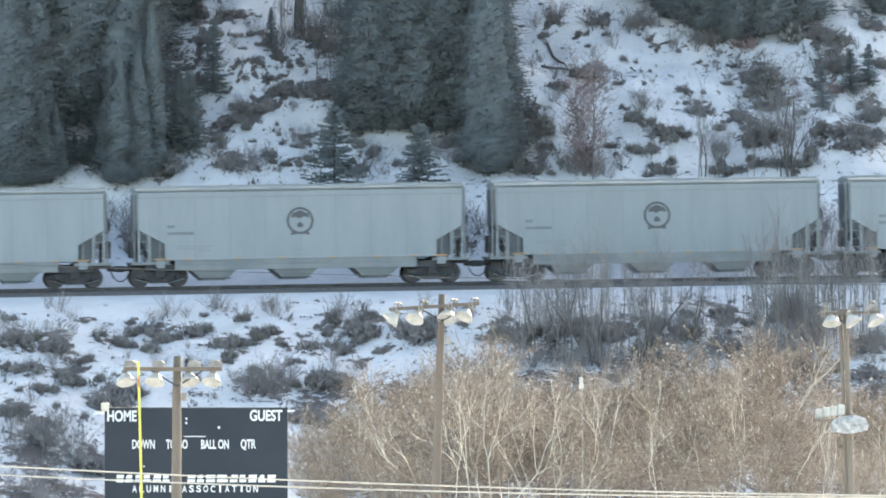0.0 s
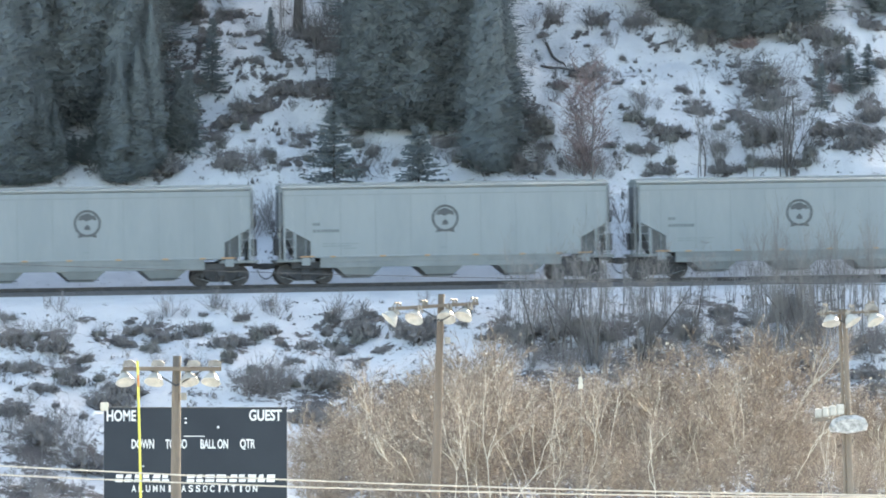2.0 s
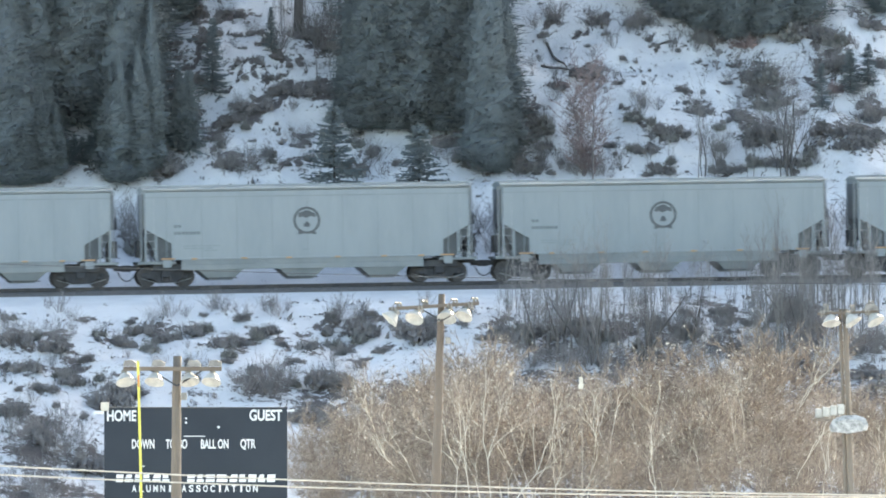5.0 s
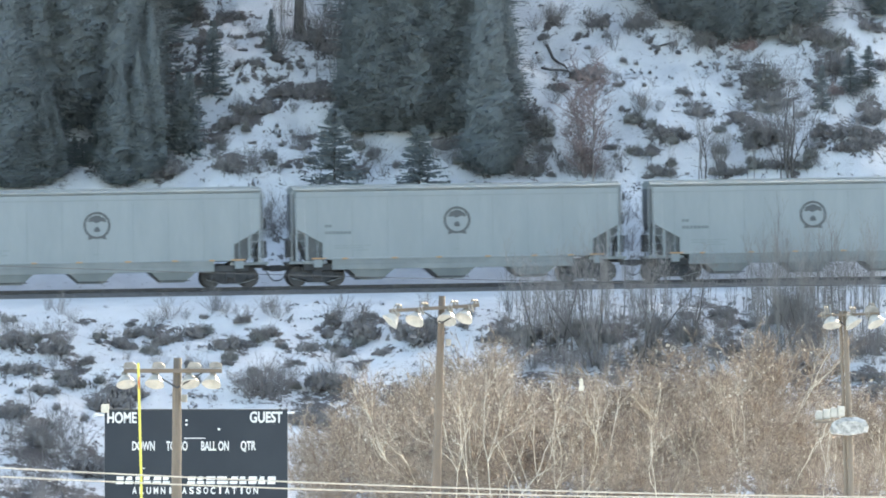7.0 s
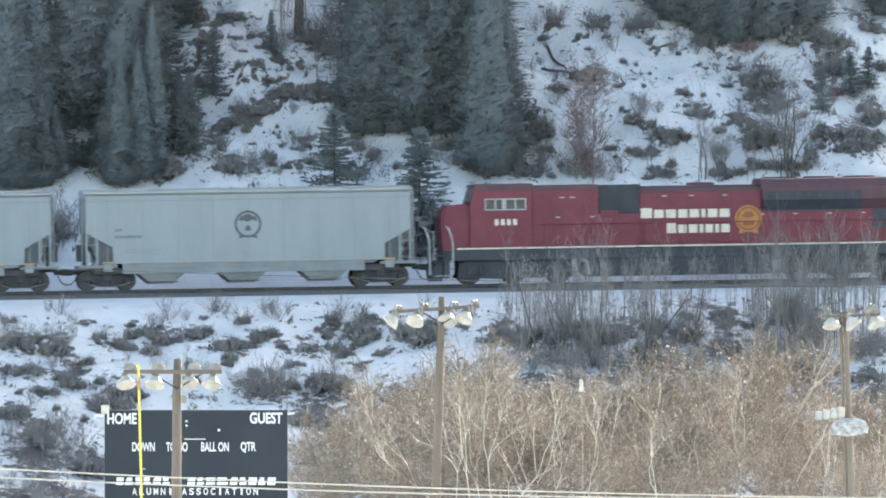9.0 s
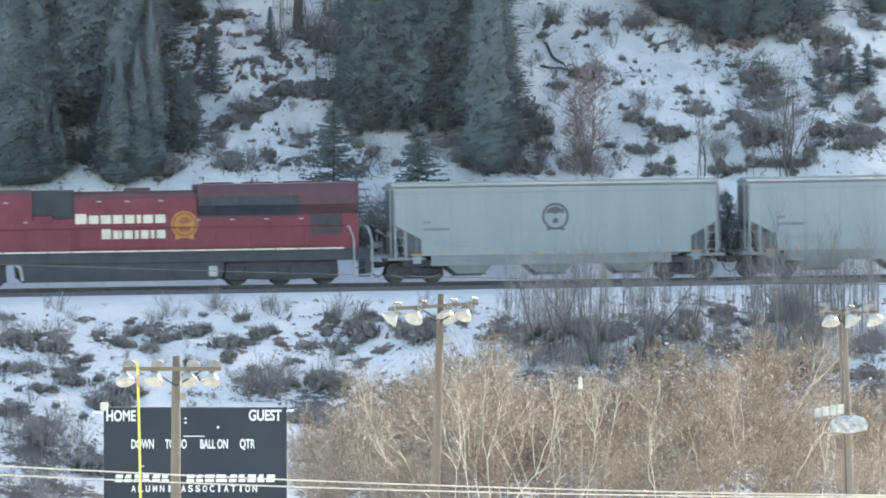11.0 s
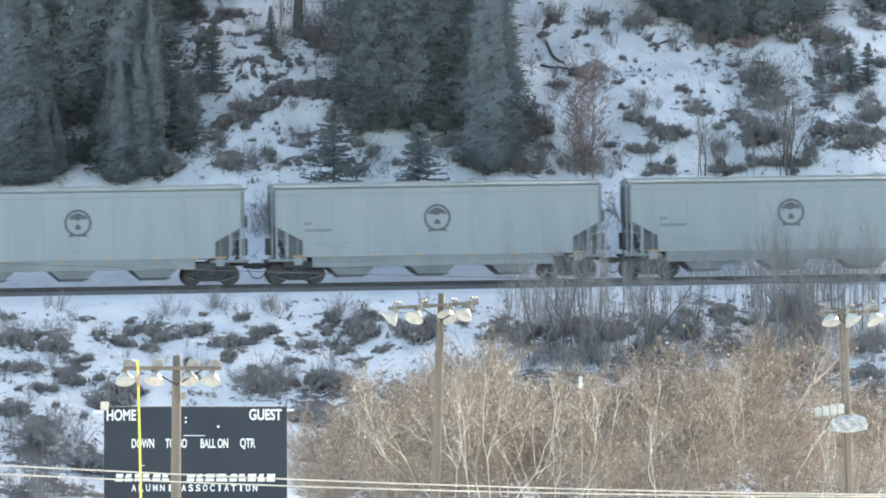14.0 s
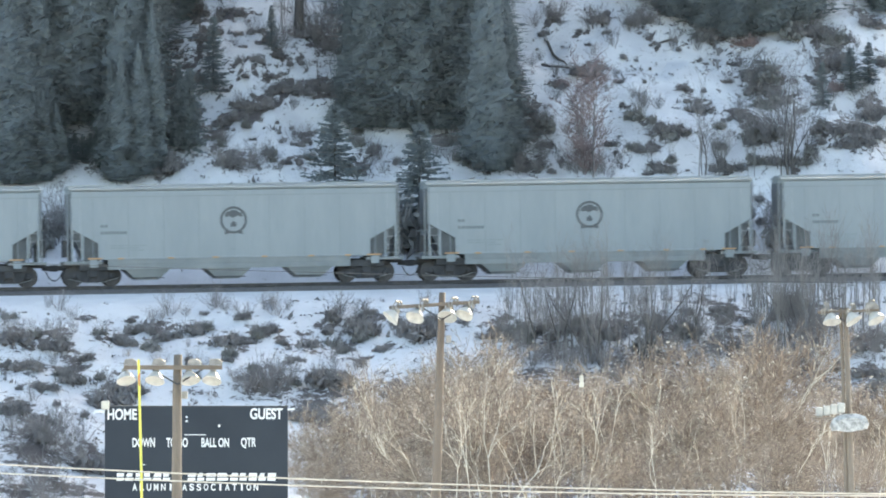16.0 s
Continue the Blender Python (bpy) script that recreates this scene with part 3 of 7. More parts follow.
def wheelset(parent, x, r=WHEEL_R):
    bm = bmesh.new()
    for s in (-1, 1):
        for y0, y1, ra, rb in ((0.70, 0.725, r + 0.025, r + 0.025), (0.725, 0.84, r, r - 0.006)):
            tube(bm, [(0, s * y0, 0), (0, s * y1, 0)], [ra, rb], 24)
        tube(bm, [(0, s * 0.84, 0), (0, s * 0.86, 0)], [r * 0.42, r * 0.36], 12)
        for k in range(3):
            ang = k * math.tau / 3
            cx, cz = r * 0.66 * math.cos(ang), r * 0.66 * math.sin(ang)
            tube(bm, [(cx, s * 0.84, cz), (cx, s * 0.848, cz)], 0.05, 6)
    tube(bm, [(0, -1.02, 0), (0, 1.02, 0)], 0.08, 10)
    ob = part("wheelset", bm, WHEEL_STEEL, parent)
    ob.location = (x, 0, r)
    return ob


def freight_truck(parent, x):
    """Two-axle truck: side frames, bolster, springs, bearing ends, wheels."""
    bm = bmesh.new()
    box(bm, -0.22, 0.22, -1.25, 1.25, 0.42, 0.74, 0.03)
    tr = part("truck", bm, TRUCK_STEEL, parent, "black cast-steel truck bolster")
    tr.location = (x, 0, 0)
    for s in (-1, 1):
        bm = bmesh.new()
        out = [(-1.16, 0.42), (-1.16, 0.62), (-0.72, 0.66), (-0.40, 0.84), (0.40, 0.84), (0.72, 0.66), (1.16, 0.62), (1.16, 0.42), (0.78, 0.44),
               (0.46, 0.20), (0.30, 0.16), (-0.30, 0.16), (-0.46, 0.20), (-0.78, 0.44)]
        prism(bm, out, s * 0.94, s * 1.08)
        bmesh.ops.bevel(bm, geom=bm.edges[:], offset=0.018, segments=1, affect="EDGES")
        part("side_frame", bm, TRUCK_STEEL, tr)
        for k in (-0.16, 0, 0.16):
            bm = bmesh.new()
            tube(bm, [(k, s * 1.09, 0.24), (k, s * 1.09, 0.44)], 0.065, 8)
            part("spring", bm, WHEEL_STEEL, tr)
        for wx in (-0.89, 0.89):
            bm = bmesh.new()
            tube(bm, [(wx, s * 1.08, WHEEL_R), (wx, s * 1.17, WHEEL_R)], [0.13, 0.10], 12)
            part("bearing_cap", bm, TRUCK_STEEL, tr)
    bm = bmesh.new()
    tube(bm, [(-1.15, -1.14, 0.36), (-0.3, -1.13, 0.12), (0.3, -1.13, 0.12), (1.15, -1.14, 0.36)], 0.014, 5)
    part("brake_rod", bm, GALVANISED, tr)
    return [wheelset(tr, -0.89), wheelset(tr, 0.89)]


def arch(half, z_side, z_top, n=9):
    return [(-half + 2 * half * k / (n - 1), z_side + (z_top - z_side) * (1 - (2 * k / (n - 1) - 1) ** 2) ** 0.75) for k in range(n)]


def hopper_car(m, label):
    """Covered hopper: side sheets, roof with hatches, three bays, open end cages, trucks."""
    car = thing("hopper_car", label, "freight car", m, "grain hopper cars of the train")
    E, C = 7.72, 6.40
    bm = bmesh.new()
    side = [(-E, 4.50), (-E, 2.72), (-C, 1.99), (-C, 1.24), (C, 1.24), (C, 1.99), (E, 2.72), (E, 4.50)]
    a = [[bm.verts.new((x, y, z)) for x, z in side] for y in (-1.58, 1.58)]
    bm.faces.new(a[0])
    bm.faces.new(a[1][::-1])
    for i in range(8):
        j = (i + 1) % 8
        bm.faces.new((a[0][j], a[0][i], a[1][i], a[1][j]))
    bmesh.ops.bevel(bm, geom=[e for e in bm.edges if abs(e.verts[0].co.x) > 7 and abs(e.verts[1].co.x) > 7 and e.verts[0].co.y == e.verts[1].co.y and e.verts[0].co.z > 2.5],
                    offset=0.10, segments=3, affect="EDGES")
    part("body", bm, HOPPER_PAINT, car, "pale blue-grey painted steel side sheets")
    # panel seams and the belt line under the eave
    for k in range(-4, 5):
        bm = bmesh.new()
        box(bm, k * 1.66 - 0.018, k * 1.66 + 0.018, -1.588, -1.575, 1.30, 4.1)
        part("panel_seam", bm, SEAM_PAINT, car)
    bm = bmesh.new()
    box(bm, -E + 0.05, E - 0.05, -1.60, -1.57, 4.13, 4.17)
    part("belt_rib", bm, SEAM_PAINT, car)
    bm = bmesh.new()
    box(bm, -C, C, -1.595, -1.55, 1.22, 1.30, 0.01)
    part("side_sill", bm, HOPPER_PAINT, car)
    bm = bmesh.new()
    box(bm, -C, C, 1.55, 1.61, 1.20, 1.33, 0.02)
    part("side_sill", bm, HOPPER_PAINT, car)
    # roof
    bm = bmesh.new()
    sec = arch(1.63, 4.53, 4.66)
    low = [(1.63, 4.485), (-1.63, 4.485)]
    loft(bm, [[(x, y, z) for y, z in sec + low] for x in (-E - 0.04, -E + 0.4, 0, E - 0.4, E + 0.04)])
    part("roof", bm, HOPPER_ROOF, car, "weathered grey roof sheet")
    bm = bmesh.new()
    box(bm, -E + 0.35, E - 0.35, -0.42, 0.42, 4.63, 4.72, 0.02)
    part("hatch_trough", bm, HOPPER_ROOF, car)
    for s in (-1, 1):
        bm = bmesh.new()
        box(bm, -E, E, s * 0.72 - 0.2, s * 0.72 + 0.2, 4.64, 4.70)
        part("running_board", bm, GALVANISED, car)
    # bays
    for cx in (-4.10, -0.28, 3.54):
        bm = bmesh.new()
        lv = [(1.24, 1.93, 1.565), (1.02, 1.62, 1.555), (0.84, 1.18, 1.52), (0.34, 0.62, 1.36)]
        loft(bm, [[(cx - hl, -hw, z), (cx + hl, -hw, z), (cx + hl, hw, z), (cx - hl, hw, z)] for z, hl, hw in lv])
        bay = part("hopper_bay", bm, HOPPER_GREY, car, "grey sloped discharge bay")
        bm = bmesh.new()
        box(bm, cx - 0.56, cx + 0.56, -1.3, 1.3, 0.25, 0.36, 0.02)
        part("outlet_gate", bm, HOPPER_GREY, bay)
        bm = bmesh.new()
        tube(bm, [(cx - 0.78, -1.38, 0.34), (cx + 0.78, -1.38, 0.34)], 0.025, 6)
        part("gate_shaft", bm, DARK_STEEL, bay)
    bm = bmesh.new()
    box(bm, -5.95, 5.45, -1.545, 1.545, 0.74, 1.235)
    part("underframe", bm, HOPPER_GREY, car)
    bm = bmesh.new()
    box(bm, -8.05, 8.05, -0.26, 0.26, 0.87, 1.10, 0.02)
    part("centre_sill", bm, DARK_STEEL, car)
    for s in (-1, 1):
        # dark box: the bolster, and a stand-in for the shadow under the car
        bm = bmesh.new()
        box(bm, 5.45 if s > 0 else -7.3, 7.1 if s > 0 else -5.85, -1.28, 1.28, 0.72, 1.03, 0.03)
        part("body_bolster", bm, DARK_STEEL, car)
    for k in (-5.35, -3.0, -0.9, 1.4, 3.6, 5.35):
        bm = bmesh.new()
        box(bm, k - 0.13, k + 0.13, -1.62, -1.594, 1.225, 1.295)
        part("reflector_strip", bm, REFLECT_YELLOW, car)
    wheels = []
    for s in (-1, 1):
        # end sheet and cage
        # end sheet: colour kept darker than the sides to paint in end shade
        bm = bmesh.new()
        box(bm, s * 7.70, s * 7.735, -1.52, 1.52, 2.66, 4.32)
        part("end_sheet", bm, END_SHADE_GREY, car, "end sheet in grey darkened to stand for shade")
        bm = bmesh.new()
        box(bm, s * 7.55, s * 7.66, -0.3, 0.3, 1.16, 2.66)
        part("end_frame", bm, END_SHADE_GREY, car)
        bm = bmesh.new()
        box(bm, s * 7.74, s * 8.0, -0.75, 0.35, 1.35, 2.15, 0.04)
        part("brake_housing", bm, DARK_STEEL, car)
        bm = bmesh.new()
        box(bm, s * 6.2, s * 8.0, -1.5, 1.5, 1.02, 1.16, 0.02)
        part("end_platform", bm, HOPPER_GREY, car)
        # slope sheet: the shade under the end overhang is painted into its colour
        bm = bmesh.new()
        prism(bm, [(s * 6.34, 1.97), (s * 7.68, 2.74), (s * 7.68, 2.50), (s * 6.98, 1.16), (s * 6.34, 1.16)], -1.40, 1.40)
        part("slope_sheet", bm, CAGE_SHADE, car, "end slope sheet with cage shade put into its grey")
        for y in (-1.5, 1.5):
            for x in (7.62, 7.12):
                bm = bmesh.new()
                box(bm, s * x - 0.05, s * x + 0.05, y - 0.05, y + 0.05, 1.1, 2.75 - (7.72 - x) * 0.6)
                part("end_post", bm, HOPPER_PAINT, car)
            bm = bmesh.new()
            for k in range(8):
                z = 1.35 + k * 0.38
                tube(bm, [(s * 7.66, y * 1.045, z), (s * 7.22, y * 1.045, z)], 0.014, 5)
            for x in (7.66, 7.22):
                tube(bm, [(s * x, y * 1.045, 1.2), (s * x, y * 1.045, 4.1)], 0.016, 5)
            part("side_ladder", bm, GALVANISED, car)
        bm = bmesh.new()
        for y in (-1.35, -0.95):
            tube(bm, [(s * 7.80, y, 1.1), (s * 7.80, y, 4.45)], 0.022, 6)
        for k in range(9):
            tube(bm, [(s * 7.80, -1.35, 1.25 + k * 0.38), (s * 7.80, -0.95, 1.25 + k * 0.38)], 0.014, 5)
        part("end_ladder", bm, GALVANISED, car)
        bm = bmesh.new()
        box(bm, s * 6.42, s * 6.82, -1.6, -1.5, 0.86, 1.22, 0.02)
        part("bolster_plate", bm, HOPPER_PAINT, car, "pale bolster end plate")
        bm = bmesh.new()
        box(bm, s * 6.25, s * 6.9, -1.625, -1.53, 1.24, 1.31)
        part("reflector_strip", bm, REFLECT_YELLOW, car)
        bm = bmesh.new()
        box(bm, s * 7.85, s * 8.48, -0.13, 0.13, 0.74, 0.98, 0.04)
        box(bm, s * 8.2, s * 8.5, -0.22, 0.22, 0.70, 1.0, 0.05)
        part("coupler", bm, TRUCK_STEEL, car)
        bm = bmesh.new()
        tube(bm, [(s * 8.0, -0.45, 0.72), (s * 8.15, -0.45, 0.42), (s * 8.32, -0.40, 0.28), (s * 8.48, -0.35, 0.26)], 0.03, 6)
        part("air_hose", bm, DARK_STEEL, car)
        wheels += freight_truck(car, 6.24 if s > 0 else -6.64)
    bm = bmesh.new()
    tube(bm, [(7.9, -0.5, 2.95), (7.98, -0.5, 2.95)], 0.28, 16)
    part("brake_wheel", bm, DARK_STEEL, car)
    bm = bmesh.new()
    tube(bm, [(6.75, -0.7, 1.55), (7.35, -0.7, 1.55)], 0.2, 12)
    part("air_tank", bm, DARK_STEEL, car)
    # emblem and stencils
    Y0, Y1 = -1.600, -1.583
    bm = bmesh.new()
    ring(bm, 0, Y0, Y1, 2.99, 0.64, 0.525)
    emblem = part("emblem_ring", bm, EMBLEM_GREY, car, "dark round stencilled emblem")
    bm = bmesh.new()
    prism(bm, [(-0.42, 3.18), (-0.36, 3.34), (-0.2, 3.40), (-0.08, 3.46), (0.12, 3.45), (0.22, 3.37), (0.38, 3.33), (0.43, 3.16), (0.33, 3.12), (0.24, 3.2), (0.1, 3.14), (-0.05, 3.09), (-0.2, 3.18), (-0.32, 3.12)], Y0, Y1)
    part("emblem_top", bm, EMBLEM_GREY, emblem)
    bm = bmesh.new()
    prism(bm, [(-0.13, 2.68), (0.13, 2.68), (0.14, 2.82), (0.0, 2.95), (-0.14, 2.82)], Y0, Y1)
    part("emblem_mark", bm, EMBLEM_GREY, emblem)
    emblem.location.x = -0.03
    for s in (-1, 1):
        bm = bmesh.new()
        prism(bm, [(s * 0.2, 2.36), (s * 0.44, 2.32), (s * 0.40, 2.48), (s * 0.24, 2.46)], Y0, Y1)
        part("emblem_foot", bm, EMBLEM_GREY, emblem)
    for x0, x1, z0, z1, mt in ((-6.28, -5.92, 2.72, 2.86, LETTER_GREY), (-6.28, -5.02, 2.40, 2.54, LETTER_GREY),
                               (-5.85, -4.2, 1.84, 1.89, FINE_PRINT), (-5.85, -4.35, 1.73, 1.78, FINE_PRINT), (-4.9, -4.2, 1.62, 1.67, FINE_PRINT),
                               (-0.25, 0.2, 1.60, 1.66, FINE_PRINT)):
        w, gap = (0.145, 0.035) if mt is LETTER_GREY else (0.3, 0.05)
        x = x0
        while x + w < x1 + 0.05:
            bm = bmesh.new()
            box(bm, x, x + w, Y0 + 0.004, Y1, z0, z1)
            part("stencil_bar", bm, mt, car)
            x += w + gap
    return car, wheels


def engine_truck(parent, x, offs):
    bm = bmesh.new()
    box(bm, offs[0] - 0.6, offs[2] + 0.6, -0.9, 0.9, 0.45, 1.15, 0.04)
    tr = part("truck", bm, LOCO_BLACK, parent, "black three-axle engine truck")
    tr.location = (x, 0, 0)
    for s in (-1, 1):
        bm = bmesh.new()
        e0, e1 = offs[0] - 0.62, offs[2] + 0.62
        out = [(e0, 0.30), (e0 + 0.05, 1.0), (e0 + 0.5, 1.15), (e1 - 0.5, 1.15), (e1 - 0.05, 1.0), (e1, 0.30), (offs[2] + 0.2, 0.22), (offs[2] - 0.5, 0.26), (offs[1] + 0.5, 0.22), (offs[1] - 0.5, 0.22), (offs[0] + 0.5, 0.26), (offs[0] - 0.2, 0.22)]
        prism(bm, out, s * 0.95, s * 1.18)
        bmesh.ops.bevel(bm, geom=bm.edges[:], offset=0.02, segments=1, affect="EDGES")
        part("side_frame", bm, LOCO_BLACK, tr)
        for o in offs:
            bm = bmesh.new()
            box(bm, o - 0.2, o + 0.2, s * 1.18, s * 1.27, 0.38, 0.76, 0.03)
            part("bearing_box", bm, TRUCK_STEEL, tr)
            bm = bmesh.new()
            tube(bm, [(o + 0.45, s * 1.22, 0.48), (o + 0.45, s * 1.22, 0.86)], 0.09, 8)
            part("spring_coil", bm, TRUCK_STEEL, tr)
    return [wheelset(tr, o, 0.533) for o in offs]


def locomotive(m):
    """Wide-cab diesel: frame, cab, hood, flared radiators, tanks, steps and rails."""
    eng = thing("locomotive", "red and black diesel locomotive with cream lettering bars", "locomotive", m)
    bm = bmesh.new()
    box(bm, -11.65, 11.5, -1.5, 1.5, 1.10, 1.62, 0.03)
    part("frame_deck", bm, LOCO_BLACK, eng)
    bm = bmesh.new()
    x = -11.0
    while x < 10.3:
        box(bm, x, x + 1.02, -1.585, -1.495, 1.625, 1.70)
        x += 1.07
    part("sill_stripe", bm, CREAM, eng, "cream reflective sill stripe")
    # nose and cab
    bm = bmesh.new()
    prism(bm, [(-11.65, 1.62), (-11.72, 3.0), (-11.55, 3.70), (-10.35, 3.80), (-10.35, 1.62)], -1.35, 1.35)
    bmesh.ops.bevel(bm, geom=[e for e in bm.edges if min(v.co.z for v in e.verts) > 2.5 or abs(e.verts[0].co.y - e.verts[1].co.y) < 0.01 and e.verts[0].co.x < -11.3], offset=0.12, segments=2, affect="EDGES")
    part("nose", bm, LOCO_RED, eng)
    bm = bmesh.new()
    prism(bm, [(-10.36, 1.62), (-10.36, 3.78), (-10.15, 4.50), (-10.0, 4.62), (-7.42, 4.62), (-7.42, 1.62)], -1.56, 1.56)
    part("cab", bm, LOCO_RED, eng, "red cab with side windows")
    bm = bmesh.new()
    box(bm, -10.1, -7.35, -1.5, 1.5, 4.60, 4.70, 0.04)
    part("cab_roof", bm, LOCO_ROOF, eng)
    bm = bmesh.new()
    box(bm, -9.66, -7.70, -1.59, -1.55, 3.44, 4.00, 0.01)
    frame_ob = part("side_window", bm, GALVANISED, eng, "four-pane cab window in a pale frame")
    for k in range(4):
        bm = bmesh.new()
        x = -9.60 + k * 0.475
        box(bm, x, x + 0.40 - (0.12 if k == 1 else 0), -1.602, -1.585, 3.50, 3.94)
        part("pane", bm, WINDOW_DARK, frame_ob)
    for s in (-1, 1):
        bm = bmesh.new()
        prism(bm, [(-10.39, 3.86), (-10.17, 4.45), (-10.15, 4.45), (-10.37, 3.86)], s * 0.2, s * 1.3)
        part("windshield", bm, WINDOW_DARK, eng)
    bm = bmesh.new()
    box(bm, -7.42, -4.25, -1.45, 1.45, 1.62, 4.60, 0.04)
    part("equipment_cabinet", bm, LOCO_RED, eng)
    bm = bmesh.new()
    box(bm, -4.26, -2.25, -1.2, 1.2, 1.62, 4.58)
    part("blower_housing", bm, LOCO_BLACK, eng, "black louvred blower housing")
    for k in range(8):
        bm = bmesh.new()
        box(bm, -4.2, -2.3, -1.24, -1.19, 3.35 + k * 0.15, 3.40 + k * 0.15)
        part("louvre", bm, LOCO_BLACK, eng)
    bm = bmesh.new()
    prism(bm, [(-4.25, 1.62), (-4.25, 3.20), (-3.0, 3.20), (-2.55, 2.85), (-2.28, 2.85), (-2.28, 1.62)], -1.46, -1.0)
    part("side_cabinet", bm, LOCO_RED, eng)
    bm = bmesh.new()
    box(bm, -4.2, -3.3, -1.5, -1.1, 3.08, 3.36, 0.03)
    part("air_filter_box", bm, LOCO_RED, eng)
    bm = bmesh.new()
    box(bm, -2.27, 3.55, -1.28, 1.28, 1.62, 4.36, 0.05)
    part("engine_hood", bm, LOCO_RED, eng)
    bm = bmesh.new()
    box(bm, -2.2, 3.5, -0.8, 0.8, 4.35, 4.50, 0.06)
    box(bm, 0.2, 1.4, -0.5, 0.5, 4.46, 4.64, 0.05)
    part("hood_top", bm, LOCO_ROOF, eng)
    for x0, x1, w, z0, z1 in ((-10.12, -7.43, 1.575, 4.38, 4.635), (-7.41, -4.26, 1.465, 4.36, 4.615), (-2.26, 3.52, 1.295, 4.16, 4.375)):
        bm = bmesh.new()
        box(bm, x0, x1, -w, w, z0, z1, 0.03)
        part("roof_edge", bm, LOCO_ROOF, eng, "dark maroon roof edge")
    # radiator section, flared
    bm = bmesh.new()
    sec = [(-1.28, 1.62), (-1.28, 3.30), (-1.55, 3.75), (-1.55, 4.30), (-1.30, 4.70), (1.30, 4.70), (1.55, 4.30), (1.55, 3.75), (1.28, 3.30), (1.28, 1.62)]
    loft(bm, [[(x, y, z) for y, z in sec] for x in (3.55, 11.1)])
    part("radiator_section", bm, LOCO_RED, eng)
    bm = bmesh.new()
    loft(bm, [[(x, y, z) for y, z in ((-1.57, 4.18), (-1.57, 4.32), (-1.32, 4.72), (-1.1, 4.77), (1.1, 4.77), (1.32, 4.72), (1.57, 4.32), (1.57, 4.18), (1.3, 4.5), (-1.3, 4.5))] for x in (3.5, 11.0)])
    part("radiator_roof", bm, LOCO_ROOF, eng)
    bm = bmesh.new()
    for k in range(3):
        cx = 4.6 + k * 1.9
        tube(bm, [(cx, 0, 4.74), (cx, 0, 4.84)], 0.75, 20)
    part("roof_fan", bm, LOCO_ROOF, eng)
    bm = bmesh.new()
    loft(bm, [[(x, y, z) for y, z in ((-1.29, 3.28), (-1.575, 3.74), (-1.575, 4.16), (-1.53, 4.16), (-1.53, 3.78), (-1.25, 3.32))] for x in (3.6, 8.3)])
    flare = bmesh.new()
    loft(flare, [[(x, y, z) for y, z in ((-1.29, 3.29), (-1.565, 3.745), (-1.565, 4.25), (-1.53, 4.25), (-1.53, 3.78), (-1.25, 3.33))] for x in (8.31, 11.08)])
    part("flare_panel", flare, LOCO_ROOF, eng, "dark maroon flared panel")
    grille = part("radiator_grille", bm, LOCO_BLACK, eng, "black radiator intake grille")
    for k in range(9):
        bm = bmesh.new()
        box(bm, 3.7 + k * 0.52, 3.74 + k * 0.52, -1.59, -1.57, 3.78, 4.14)
        part("grille_bar", bm, DARK_STEEL, grille)
    bm = bmesh.new()
    box(bm, 3.62, 8.3, -1.32, -1.27, 3.20, 3.27)
    part("grille_lip", bm, LOCO_BLACK, eng)
    bm = bmesh.new()
    box(bm, 8.85, 10.3, -1.33, -1.27, 2.32, 3.28, 0.02)
    panel = part("rear_opening", bm, LOCO_BLACK, eng, "dark inset service opening")
    for z in (2.32, 2.62, 3.26):
        bm = bmesh.new()
        box(bm, 8.85, 10.3, -1.36, -1.32, z, z + 0.04)
        part("opening_bar", bm, LOCO_RED, panel)
    # hood doors with pale latches
    for k in range(10):
        bm = bmesh.new()
        x = -6.9 + k * 1.62
        y = -1.45 if x < -4.3 else -1.28
        box(bm, x, x + 1.5, y - 0.022, y + 0.01, 1.8, 3.2, 0.01)
        door = part("hood_door", bm, LOCO_RED, eng)
        bm = bmesh.new()
        box(bm, x + 0.62, x + 0.82, y - 0.04, y - 0.02, 3.05, 3.11)
        part("latch", bm, GALVANISED, door)
    for x in (-1.2, 0.1, 1.7, -5.6, -6.1):
        bm = bmesh.new()
        y = -1.45 if x < -4.3 else -1.28
        box(bm, x, x + 0.22, y - 0.025, y, 3.98, 4.04)
        part("latch", bm, GALVANISED, eng)
    # words as plain bars, badge, number bars
    Y = -1.315

    def bars(name, x0, x1, z0, z1, widths, y, low=0.84):
        k = (x1 - x0) / sum(widths)
        x = x0
        for i, w in enumerate(widths):
            bm = bmesh.new()
            box(bm, x + 0.055, x + w * k - 0.055, y - 0.012, y + 0.02, z0, z0 + (z1 - z0) * (1.0 if i == 0 else low))
            part(name, bm, CREAM, eng)
            x += w * k
    bars("name_bar", -2.28, 2.05, 2.97, 3.44, (1.15, 1, 1.05, 1, 1, 0.55, 1, 1.05), Y)
    bars("name_bar", -1.05, 2.05, 2.25, 2.72, (1.05, 1, 1, 0.55, 0.9, 0.55, 1), Y)
    bars("number_bar", -9.25, -8.1, 2.74, 3.03, (1, 1, 1, 1), -1.575, 1.0)
    bm = bmesh.new()
    tube(bm, [(2.9, -1.29, 2.88), (2.9, -1.325, 2.88)], 0.64, 28)
    badge = part("round_badge", bm, GOLD, eng, "gold round emblem")
    bm = bmesh.new()
    ring(bm, 2.9, -1.335, -1.32, 2.88, 0.56, 0.48)
    prism(bm, [(2.6, 3.02), (2.75, 3.2), (3.05, 3.2), (3.2, 3.02), (3.05, 2.92), (2.75, 2.92)], -1.335, -1.32)
